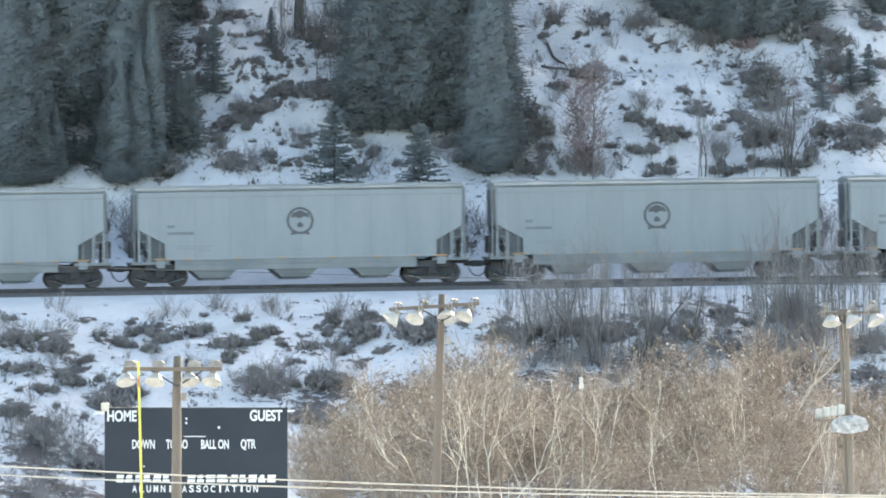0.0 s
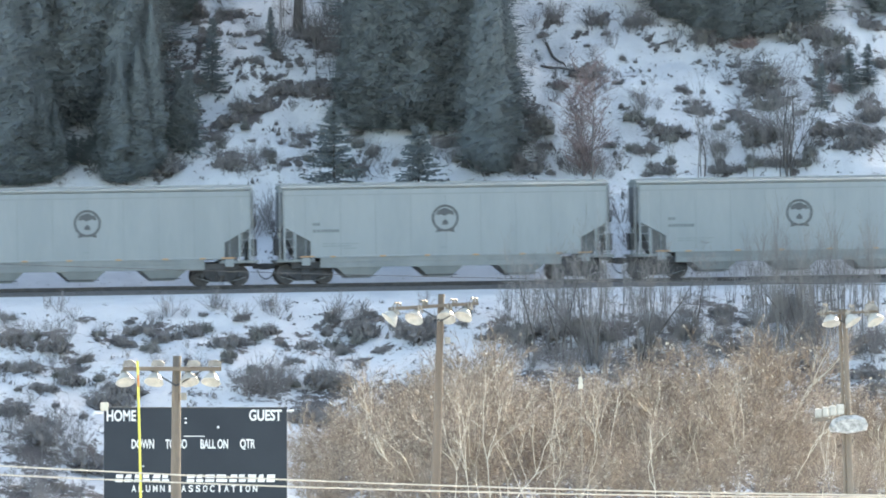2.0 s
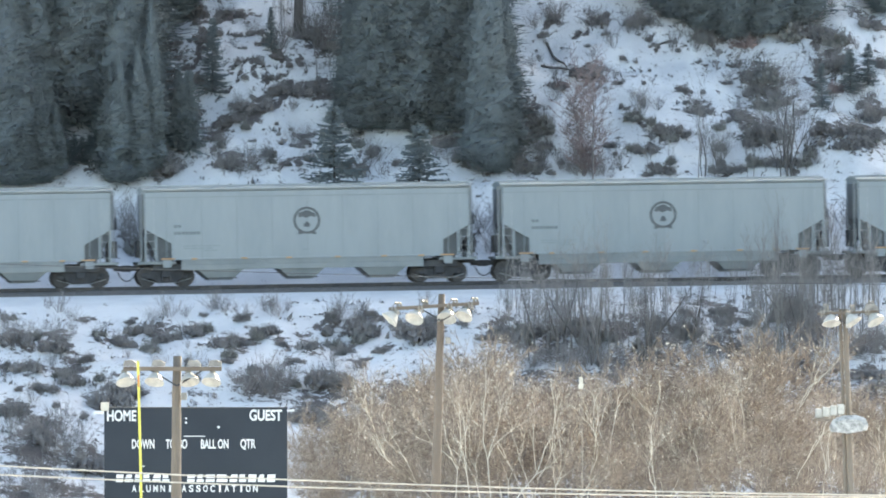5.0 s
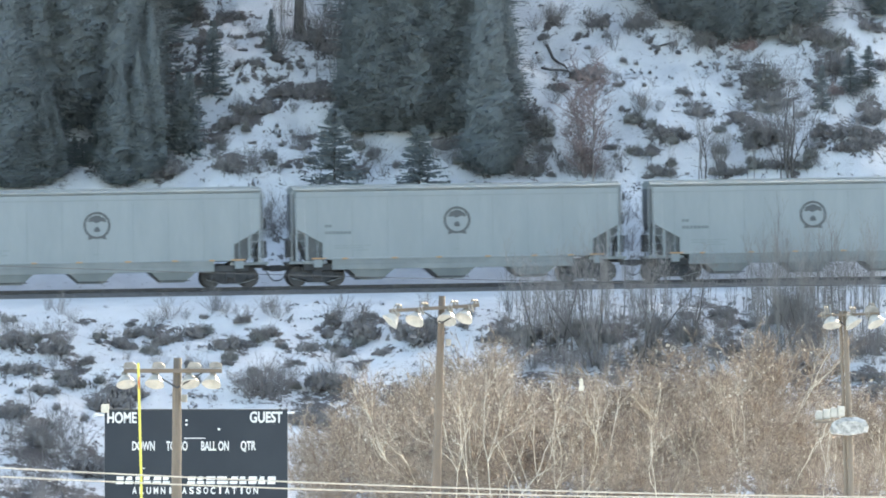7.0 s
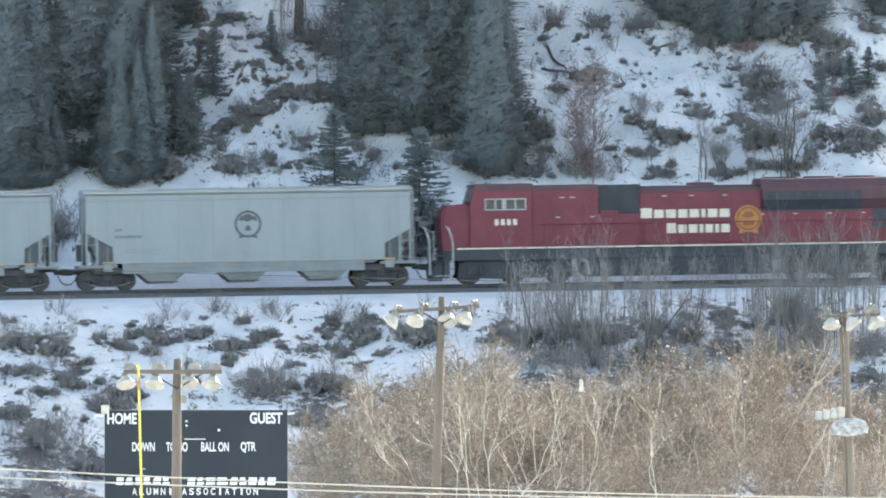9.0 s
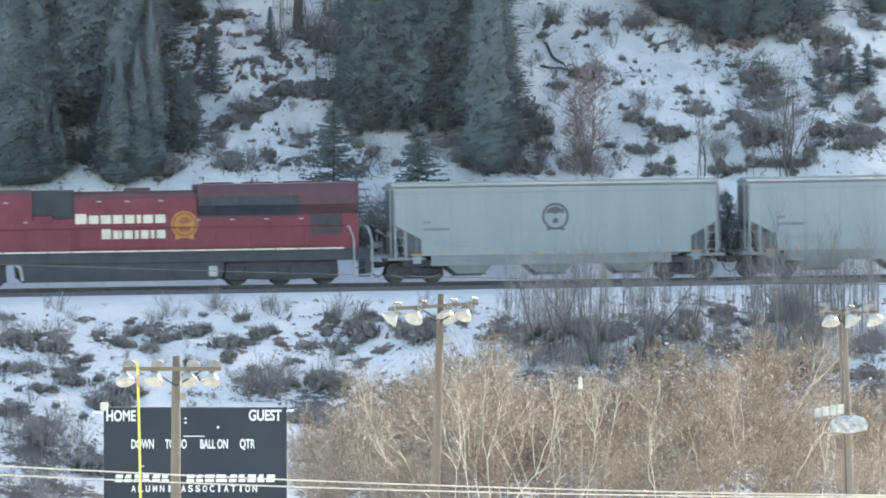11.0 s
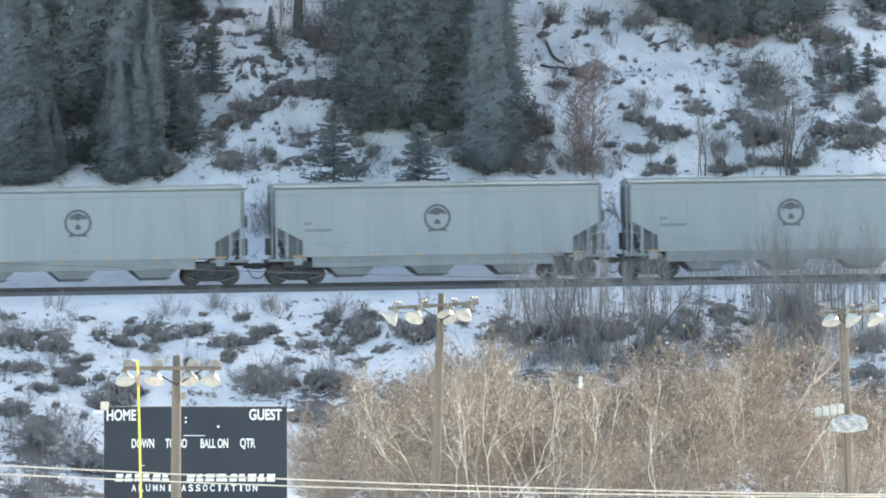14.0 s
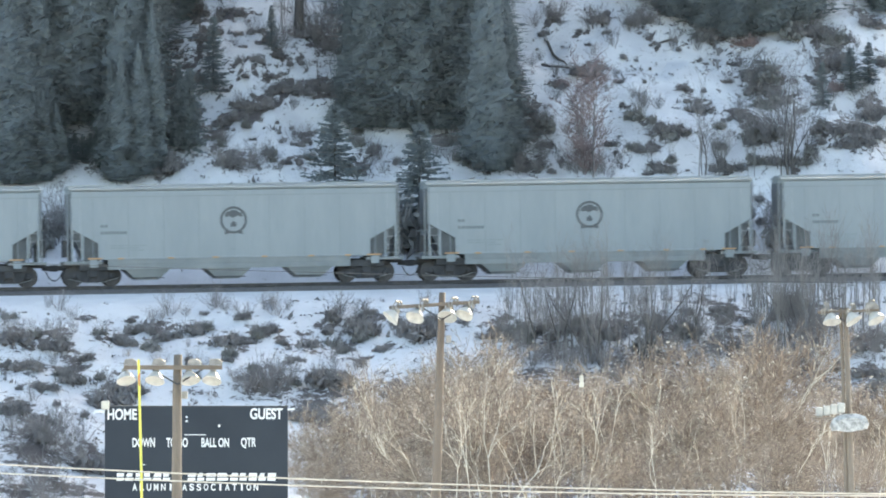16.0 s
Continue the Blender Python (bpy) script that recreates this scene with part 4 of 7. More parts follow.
    prism(bm, [(2.65, 2.55), (3.15, 2.55), (3.2, 2.75), (2.6, 2.75)], -1.335, -1.32)
    part("badge_design", bm, GOLD_DARK, badge)
    for s in (-1, 1):
        bm = bmesh.new()
        prism(bm, [(2.9 + s * 0.2, 2.2), (2.9 + s * 0.45, 2.18), (2.9 + s * 0.42, 2.42), (2.9 + s * 0.2, 2.35)], -1.335, -1.30)
        part("badge_foot", bm, GOLD, badge)
    # below the deck
    bm = bmesh.new()
    prism(bm, [(-4.9, 0.50), (-5.0, 1.2), (4.75, 1.2), (4.65, 0.40), (4.3, 0.26), (-4.6, 0.26)], -1.45, 1.45)
    part("fuel_tank", bm, LOCO_BLACK, eng, "black fuel tank between the trucks")
    bm = bmesh.new()
    box(bm, 4.0, 4.4, -1.50, -1.44, 0.42, 0.92, 0.02)
    part("tank_gauge", bm, GALVANISED, eng)
    bm = bmesh.new()
    tube(bm, [(-5.1, -1.4, 1.15), (-4.85, -1.42, 0.95), (-4.75, -1.42, 0.35)], 0.09, 8)
    part("sand_pipe", bm, GALVANISED, eng)
    bm = bmesh.new()
    box(bm, -12.1, -11.55, -1.15, 1.15, 0.35, 1.15, 0.04)
    prism(bm, [(-12.1, 0.15), (-12.2, 0.75), (-11.9, 0.95), (-11.7, 0.95), (-11.7, 0.15)], -1.4, 1.4)
    part("plough", bm, LOCO_BLACK, eng)
    bm = bmesh.new()
    tube(bm, [(-12.05, -1.1, 1.15), (-12.05, -1.1, 2.5), (-12.05, 1.1, 2.5), (-12.05, 1.1, 1.15)], 0.03, 6)
    part("front_rail", bm, GALVANISED, eng)
    for y in (-0.8, -0.4, 0.4):
        bm = bmesh.new()
        tube(bm, [(-11.75, y, 1.9), (-12.1, y, 1.6), (-12.15, y, 1.0)], 0.04, 6)
        part("control_hose", bm, LOCO_BLACK, eng)
    # steps and rails at both ends
    for s, e in ((-1, -12.05), (1, 10.85)):
        for k in range(4):
            bm = bmesh.new()
            box(bm, e, e + 0.8, -1.52, -1.2, 0.38 + k * 0.32, 0.43 + k * 0.32)
            part("step", bm, GALVANISED if k == 0 else LOCO_BLACK, eng)
        bm = bmesh.new()
        for x in (e - 0.25 * (s < 0), e + 0.85):
            tube(bm, [(x, -1.53, 0.45), (x, -1.53, 2.0), (x - 0.18, -1.53, 2.6), (x - 0.3, -1.5, 2.72)], 0.045, 8)
        part("step_rail", bm, GALVANISED, eng, "pale grab rails of the steps")
        bm = bmesh.new()
        box(bm, s * 11.35, s * 11.62, -1.5, 1.5, 0.3, 1.6, 0.03)
        part("pilot_plate", bm, LOCO_BLACK, eng)
        bm = bmesh.new()
        box(bm, s * 11.5, -12.38 if s < 0 else 12.0, -0.15, 0.15, 0.74, 1.0, 0.04)
        part("coupler", bm, TRUCK_STEEL, eng)
        bm = bmesh.new()
        tube(bm, [(s * 11.6, -0.5, 0.9), (s * 11.8, -0.5, 0.45), (s * 11.95, -0.45, 0.35)], 0.035, 6)
        part("air_hose", bm, LOCO_BLACK, eng)
    bm = bmesh.new()
    x = -6.8
    tube(bm, [(-7.2, -1.58, 2.75), (10.6, -1.58, 2.75)], 0.018, 5)
    while x < 10.7:
        tube(bm, [(x, -1.58, 1.6), (x, -1.58, 2.75)], 0.018, 5)
        x += 2.2
    part("walkway_rail", bm, LOCO_RED, eng)
    return eng, engine_truck(eng, -8.2, (-2.12, 0, 2.12)) + engine_truck(eng, 7.45, (-2.08, 0, 2.08))


TRAIN = []          # thing, its place along the track at the start, wheels


def build_train():
    base = (527 - 784) / PX
    first, wheels = hopper_car(on_track(base), "pale blue-grey covered grain hopper car with round emblem")
    TRAIN.append((first, base, wheels))
    ahead = (-102, 1165, 1797, 2428.5, 3062, 3695, 4331, 4966)
    behind = (6513, 7144.5, 7779, 8409.5, 9040.5, 9673, 10306)
    spots = [(q - 4 - 784) / PX for q in ahead + behind]
    for a in spots:
        ob = copy_thing(first, on_track(a))
        TRAIN.append((ob, a, [c for c in ob.children_recursive if c.name.startswith("wheelset")]))
    a = (5743 - 784) / PX
    eng, wheels = locomotive(on_track(a))
    TRAIN.append((eng, a, wheels))


build_train()


# ---- the sports field's things ----
HOUSING = mat("housing_paint", (0.16, 0.15, 0.14), (0.30, 0.29, 0.27), 6, 0.6, 0.1)
FROSTED = mat("frosted_steel", (0.20, 0.205, 0.20), (0.56, 0.56, 0.55), 5, 0.7, 0.3, fine=18)


def dish_lamp(parent, x, y, z, r, tilt_x, tilt_y):
    """Floodlight: enamelled bowl with a rim, a socket housing and a yoke."""
    turn = Matrix.Translation((x, y, z)) @ Euler((radians(tilt_x), radians(tilt_y), 0)).to_matrix().to_4x4()
    bm = bmesh.new()
    prof = [(0.28, 0.98), (0.46, 0.86), (0.70, 0.55), (0.90, 0.20), (1.0, 0.0), (0.96, 0.0), (0.90, 0.09), (0.74, 0.28), (0.5, 0.46), (0.02, 0.5)]
    n = 20
    rows = [[bm.verts.new(turn @ Vector((r * p * math.cos(k * math.tau / n), r * p * math.sin(k * math.tau / n), r * h))) for k in range(n)] for p, h in prof]
    for a, b in zip(rows, rows[1:]):
        for k in range(n):
            bm.faces.new((a[k], a[(k + 1) % n], b[(k + 1) % n], b[k]))
    bm.faces.new(rows[-1])
    lamp = part("floodlight", bm, LAMP_WHITE, parent, "white enamelled floodlight bowl", smooth=True)
    bm = bmesh.new()
    tube(bm, [turn @ Vector((0, 0, r * 0.90)), turn @ Vector((0, 0, r * 1.35)), turn @ Vector((0, 0, r * 1.45))], [r * 0.34, r * 0.30, r * 0.15], 10)
    part("socket", bm, LAMP_METAL, lamp)
    return lamp


def light_pole(name, label, x, y, z_top, lean, r_top, r_foot, wood):
    pole = thing(name, label, "light pole", Matrix.Translation((x, y, 0)), "floodlight poles of the sports field")
    bm = bmesh.new()
    n = 9
    rng = random.Random(int(x * 10))
    pts = [(lean * (1 - k / n) * z_top + rng.uniform(-0.012, 0.012), 0, z_top * k / n) for k in range(n + 1)]
    tube(bm, pts, [r_foot + (r_top - r_foot) * k / n for k in range(n + 1)], 14)
    part("pole", bm, wood, pole, smooth=True)
    return pole


def crossarm(pole, x0, x1, z0, z1, y, thick, brace):
    bm = bmesh.new()
    loft(bm, [[(x, y - thick / 2, z - thick / 2), (x, y + thick / 2, z - thick / 2), (x, y + thick / 2, z + thick / 2), (x, y - thick / 2, z + thick / 2)] for x, z in ((x0, z0), (x1, z1))])
    part("crossarm", bm, ARM_WOOD, pole)
    zm = (z0 + z1) / 2
    for s in (-1, 1):
        bm = bmesh.new()
        tube(bm, [(0, y, zm - brace), (s * brace * 1.55, y, zm - 0.03)], 0.022, 6)
        part("brace", bm, DARK_STEEL, pole)


def arm_cap(pole, x, y, z, w):
    """Ballast housing with a pitched lid on the arm."""
    bm = bmesh.new()
    prism(bm, [(x - w, z), (x + w, z), (x + w * 0.95, z + w * 0.55), (x + w * 0.3, z + w * 0.95), (x - w * 0.75, z + w * 0.85)], y - 0.13, y + 0.13)
    part("ballast_housing", bm, HOUSING, pole)


def yoke(pole, x, y, z, h, lean):
    """Two bent straps that carry a lamp over the arm."""
    for dx in (-0.045, 0.045):
        bm = bmesh.new()
        tube(bm, [(x + dx, y + 0.02, z - h * 0.7), (x + dx - lean * 0.3, y - 0.08, z + h * 0.2), (x + dx + lean * 0.6, y - 0.03, z + h), (x + dx + lean, y + 0.05, z + h * 0.85), (x + dx + lean * 1.3, y + 0.07, z)], 0.034, 6)
        part("yoke_strap", bm, LAMP_METAL, pole, "pale bent lamp bracket")


def field_poles():
    p = light_pole("light_pole", "weathered wooden pole with four floodlights on a crossarm", -6.27, 199.5, 8.20, -0.006, 0.10, 0.16, POLE_WOOD)
    crossarm(p, -1.26, 1.06, 7.90, 7.90, -0.14, 0.10, 0.40)
    for k, x in enumerate((-1.20, -0.53, 0.31, 0.81)):
        dish_lamp(p, x, -0.22, 7.58, 0.235, -28, 8 if k % 2 else -10)
        arm_cap(p, x + 0.09, -0.14, 7.96, 0.16)
    bm = bmesh.new()
    box(bm, 0.10, 0.24, -0.22, -0.05, 7.16, 7.34, 0.02)
    part("junction_box", bm, LAMP_METAL, p)
    q = light_pole("light_pole", "tall wooden pole with tilted white floodlights", -0.03, 240.0, 9.60, -0.030, 0.095, 0.165, POLE_BROWN)
    crossarm(q, -1.50, 1.06, 9.17, 9.33, -0.16, 0.10, 0.42)
    dish_lamp(q, -1.49, -0.24, 8.86, 0.27, -12, 44)
    dish_lamp(q, -0.78, -0.24, 8.88, 0.27, -34, 20)
    dish_lamp(q, 0.14, -0.27, 8.90, 0.28, -36, 12)
    dish_lamp(q, 0.62, -0.24, 8.95, 0.26, -30, 24)
    for x in (-1.33, -0.58, 0.26, 0.84):
        yoke(q, x, -0.16, 9.24 + 0.062 * x, 0.20, 0.12)
    bm = bmesh.new()
    box(bm, 0.10, 0.26, -0.16, -0.02, 8.18, 8.38, 0.02)
    part("junction_box", bm, LAMP_METAL, q)
    # twin pole with a transformer platform
    w = thing("light_pole", "twin wooden poles with floodlights and a platform of white boxes", "light pole", Matrix.Translation((13.7, 288, 0)), "floodlight poles of the sports field")
    for x, y, r in ((-0.10, 0.12, 0.8), (0.06, 0, 1.15)):
        bm = bmesh.new()
        tube(bm, [(x + 0.22, y, 0), (x + 0.10, y, 4.5), (x - 0.06, y, 9.0)], [0.10 * r, 0.085 * r, 0.07 * r], 12)
        part("pole", bm, POLE_WOOD, w)
    crossarm(w, -0.95, 1.15, 8.84, 8.92, -0.12, 0.09, 0.35)
    for x, z, tx, ty in ((-0.46, 8.50, -22, -4), (0.30, 8.54, -16, -34), (1.06, 8.56, -22, -26)):
        dish_lamp(w, x, -0.2, z, 0.32, tx, ty)
    yoke(w, -0.74, -0.12, 8.92, 0.26, 0.10)
    yoke(w, 0.16, -0.12, 8.92, 0.22, 0.10)
    yoke(w, 0.78, -0.12, 8.98, 0.30, 0.14)
    arm_cap(w, 0.88, -0.12, 8.96, 0.24)
    for k in range(4):
        bm = bmesh.new()
        x = -1.02 + k * 0.25
        box(bm, x, x + 0.246, -0.42, -0.12, 5.29 + k * 0.04, 5.62 + k * 0.05, 0.06)
        part("white_box", bm, LAMP_WHITE, w, "white control box")
    bm = bmesh.new()
    box(bm, -1.1, 0.2, -0.5, 0.1, 5.20, 5.28)
    part("platform", bm, POLE_WOOD, w)
    bm = bmesh.new()
    sec = [(0.62, 0.0), (0.66, 0.2), (0.55, 0.42), (0.25, 0.52), (-0.2, 0.5), (-0.55, 0.36), (-0.66, 0.12), (-0.6, -0.06), (0, -0.12)]
    loft(bm, [[(0.12 + x * k, y, 4.88 + z * k) for x, z in sec] for y, k in ((-0.62, 0.75), (-0.5, 1.0), (-0.1, 1.0), (0.0, 0.8))])
    part("snowy_cabinet", bm, FROSTED, w, "rounded cabinet capped with snow")


field_poles()


def scoreboard():
    D, S = 272.0, 55.0
    X0, X1, Z0, Z1 = -10.89, -5.00, 2.75, 5.87
    sb = thing("scoreboard", "dark football scoreboard with white lettering on posts", "scoreboard", Matrix.Translation((0, D, 0)))
    bm = bmesh.new()
    box(bm, X0, X1, 0, 0.28, Z0, Z1, 0.015)
    part("panel", bm, BOARD, sb)
    bm = bmesh.new()
    box(bm, X0 - 0.02, X1 + 0.02, -0.02, 0.30, Z1, Z1 + 0.03)
    part("top_trim", bm, DARK_STEEL, sb)
    for x in (-10.0, -5.9):
        bm = bmesh.new()
        box(bm, x - 0.12, x + 0.12, 0.29, 0.53, 0, Z1 - 0.3)
        part("post", bm, DARK_STEEL, sb)

    def wx(px):
        return (px - 784) / S

    def wz(py):
        return 10 + (496 - py) / S

    for words, x, w, base, size in (("HOME", 190, 52, 745.5, 0.48), ("GUEST", 442, 58, 744.5, 0.48), (":", 328, 4, 750, 0.40),
                                    ("DOWN", 234, 40, 794, 0.40), ("TO GO", 294, 38, 794, 0.40), ("BALL ON", 356, 49, 794, 0.40), ("QTR", 426, 27, 793.5, 0.40)):
        lettering("lettering", words, size, wx(x), -0.004, wz(base), WHITE_PAINT, sb, w / S)
    x = wx(234)
    step = (461 - 234) / S / 18
    for ch in "ALUMNI ASSOCIATION":
        if ch != " ":
            lettering("letter", ch, 0.30, x + (0.05 if ch == "I" else 0), -0.004, wz(871), WHITE_PAINT, sb, 0.06 if ch == "I" else 0.15)
        x += step
    # the team's name as plain slanted bars
    for a, b, widths in ((204, 318, (1, 1.1, 0.9, 1.05, 1.1, 1, 1)), (330, 489, (0.95, 0.9, 1.1, 1.3, 0.95, 0.9, 1, 0.9, 1))):
        w = (b - a) / S / sum(widths)
        l = wx(a)
        for k, share in enumerate(widths):
            r = l + w * share
            for y0, y1, cut in ((854, 848.6, 0.0), (847.0, 840.5, 0.05)):
                bm = bmesh.new()
                slant = 0.012 * (854 - y0) / 6
                prism(bm, [(l + 0.025 + slant, wz(y0)), (r - 0.035 - cut * (k % 2) + slant, wz(y0)), (r - 0.025 - cut * (k % 2) + slant, wz(y1)), (l + 0.035 + cut * (k % 3 == 1) + slant, wz(y1))], -0.014, 0.002)
                part("name_bar", bm, WHITE_PAINT, sb)
            l = r
    for x0, x1, y0, y1 in ((326, 364, 772, 773.6), (385.5, 389.5, 755, 759), (252, 257, 825, 826.5), (300, 306, 862, 864)):
        bm = bmesh.new()
        box(bm, wx(x0), wx(x1), -0.012, 0.002, wz(y1), wz(y0))
        part("marking", bm, WHITE_PAINT, sb)
    bm = bmesh.new()
    box(bm, wx(179), wx(193), -0.1, 0.15, wz(728), wz(713), 0.02)
    part("horn_box", bm, CREAM, sb, "small cream horn box on the corner")
    bm = bmesh.new()
    tube(bm, [(wx(184), 0, wz(731)), (wx(168), -0.05, wz(731)), (wx(165), -0.05, wz(736))], 0.05, 8)
    part("bracket", bm, WHITE_PAINT, sb)
    bm = bmesh.new()
    tube(bm, [(wx(509), 0, wz(728)), (wx(521), -0.05, wz(727))], 0.035, 8)
    part("bracket", bm, WHITE_PAINT, sb)


scoreboard()


def goal_post():
    gp = thing("goal_post", "bright yellow goal post with tall uprights", "goal post", Matrix.Translation((-6.98, 196.0, 0)))
    far = Vector((-3.57, 4.38, 0))
    for o, lean in ((Vector((0, 0, 0)), -0.085), (far, 0.0)):
        bm = bmesh.new()
        tube(bm, [o + Vector((0.01, 0, 3.05)), o + Vector((-0.02, 0, 5.5)), o + Vector((lean, 0, 8.12))], 0.031, 10)
        part("upright", bm, YELLOW, gp)
    bm = bmesh.new()
    tube(bm, [Vector((0.075, 0, 3.05)), far + Vector((0.075, 0, 3.05))], 0.07, 10)
    part("crossbar", bm, YELLOW, gp)
    bm = bmesh.new()
    tube(bm, [far / 2 + Vector((0.9, 1.5, 0)), far / 2 + Vector((0.9, 1.5, 2.2)), far / 2 + Vector((0.5, 0.8, 2.9)), far / 2 + Vector((0.05, 0, 3.05))], 0.1, 10)
    part("stem", bm, YELLOW, gp)
    bm = bmesh.new()
    prism(bm, [(-0.08, 7.80), (-0.05, 7.80), (-0.05, 7.50), (-0.085, 7.52), (-0.10, 7.68)], -0.03, -0.01)
    part("ribbon", bm, REFLECT_RED, gp, "faded red ribbon")


REFLECT_RED = mat("ribbon_red", (0.45, 0.10, 0.06), (0.55, 0.16, 0.10), 5, 0.8, 0.0)
goal_post()


def cable(name, label, d, pts, r, material):
    """A hanging cable; points are across and height at distance d."""
    bm = bmesh.new()
    tube(bm, [(x, d, z) for x, z in pts], r, 6)
    tagged(part(name, bm, material), label, "cable", "overhead cables before the field")


def sag(x0, z0, x1, z1, low, n=24):
    return [(x0 + (x1 - x0) * k / n, z0 + (z1 - z0) * k / n - low * 4 * (k / n) * (1 - k / n)) for k in range(n + 1)]


cable("overhead_cable", "pale insulated overhead cable", 90.0, sag(-9.5, 8.342, 9.5, 7.708, 0.215), 0.0092, WIRE_MAT)
cable("overhead_cable", "pale insulated overhead cable", 91.0, sag(-9.5, 8.187, 9.5, 7.703, 0.220), 0.0092, WIRE_MAT)
cable("overhead_cable", "thin grey overhead cable", 150.0, sag(-16.0, 10.62, 16.0, 9.88, 0.20), 0.0065, WIRE_GREY)


# ---- plants ----
def sticks(name, segs, material, sides=3):
    """Tapered sticks (foot, tip, radii) as one mesh."""
    s = np.array([(*p, *q, r0, r1) for p, q, r0, r1 in segs])
    p, q, r0, r1 = s[:, :3], s[:, 3:6], s[:, 6], s[:, 7]
    d = q - p
    d /= np.linalg.norm(d, axis=1)[:, None] + 1e-9
    ref = np.where(np.abs(d[:, 2:3]) < 0.9, np.array([[0.0, 0, 1]]), np.array([[1.0, 0, 0]]))
    u = np.cross(d, ref)
    u /= np.linalg.norm(u, axis=1)[:, None]
    v = np.cross(d, u)
    co = []
    for base, r in ((p, r0), (q, r1)):
        for k in range(sides):
            an = k * math.tau / sides
            co.append(base + (u * math.cos(an) + v * math.sin(an)) * r[:, None])
    co = np.stack(co, 1)                     # n, 2*sides, 3
    n = len(s)
    off = (np.arange(n) * 2 * sides)[:, None, None]
    quad = np.array([[k, (k + 1) % sides, sides + (k + 1) % sides, sides + k] for k in range(sides)])[None]
    faces = (quad + off).reshape(-1, 4)
    me = bpy.data.meshes.new(name)
    me.from_pydata(co.reshape(-1, 3).tolist(), [], faces.tolist())
    me.materials.append(material)
    return me


def chains(name, runs, material, sides=4):
    """Crooked tapered shoots, each (points, radii) one closed run, as one mesh."""
    co, faces = [], []
    last = []
    for run in runs:
        pts, radii = np.array(run[0]), run[1]
        root = run[2] if len(run) > 2 else None
        d = np.gradient(pts, axis=0)
        d /= np.linalg.norm(d, axis=1)[:, None] + 1e-9
        u = np.cross(d, np.array([[0.31, 0.95, 0.05]]))
        u /= np.linalg.norm(u, axis=1)[:, None] + 1e-9
        v = np.cross(d, u)
        rings = []
        for k in range(len(pts)):
            if k == 0 and root is not None:
                rings.append(last[root] if root >= 0 else first)
                continue
            rings.append(list(range(len(co), len(co) + sides)))
            for j in range(sides):
                an = j * math.tau / sides
                co.append(tuple(pts[k] + (u[k] * math.cos(an) + v[k] * math.sin(an)) * radii[k]))
        if not last:
            first = rings[0]
        last.append(rings[-1])
        for lo, hi in zip(rings, rings[1:]):
            for j in range(sides):
                faces.append((lo[j], lo[(j + 1) % sides], hi[(j + 1) % sides], hi[j]))
    me = bpy.data.meshes.new(name)
    me.from_pydata(co, [], faces)
    me.materials.append(material)
    return me


def unit(v):
    return v / (np.linalg.norm(v) + 1e-9)


def branch(rng, out, p, d, length, r, level, top, kids, habit):
    """One crooked shoot and, from its nodes, its side shoots. out[level] takes the sticks. habit: pieces, rise, wander, fan, side length by level."""
    count, up, wander, fan, ratio = habit
    n, first = count[level], r
    step = length / n
    for k in range(n):
        d = unit(d + rng.normal(0, wander[level], 3) * (0.6, 0.6, 0.3) + np.array([0, 0, up]))
        q = p + d * step
        r1 = max(first * (1 - 0.8 * (k + 1) / n), 0.004)
        out[level].append((p, q, r, r1))
        if level < top and k >= (n // 3 if level == 0 and habit is not COLUMN else 0):
            for _ in range(rng.integers(kids[level][0], kids[level][1] + 1)):
                side = unit(rng.normal(0, 1, 3) * (1, 1, 0.5))
                dd = unit(d + side * fan[level] * rng.uniform(0.7, 1.2))
                at = p + (q - p) * rng.uniform(0.2, 1)
                branch(rng, out, at, dd, length * rng.uniform(*ratio[level]), max(r1 * 0.62, 0.0065), level + 1, top, kids, habit)
        p, r = q, r1


BUSHY = ((5, 3, 1, 1), 0.09, (0.25, 0.25, 0.25, 0.25), (0.8, 0.8, 0.9), ((0.28, 0.5), (0.28, 0.5), (0.3, 0.5)))
SLIM = ((6, 3, 1, 1), 0.20, (0.075, 0.12, 0.2, 0.2), (0.5, 0.6, 0.7), ((0.22, 0.45), (0.28, 0.5), (0.3, 0.5)))
COLUMN = ((9, 4, 2, 1), 0.13, (0.07, 0.18, 0.25, 0.2), (0.75, 0.8, 0.9), ((0.13, 0.26), (0.25, 0.45), (0.35, 0.55)))
FORKED = ((8, 5, 2, 1), 0.07, (0.20, 0.22, 0.3, 0.3), (0.55, 1.2, 1.2), ((0.3, 0.55), (0.16, 0.34), (0.35, 0.6)))


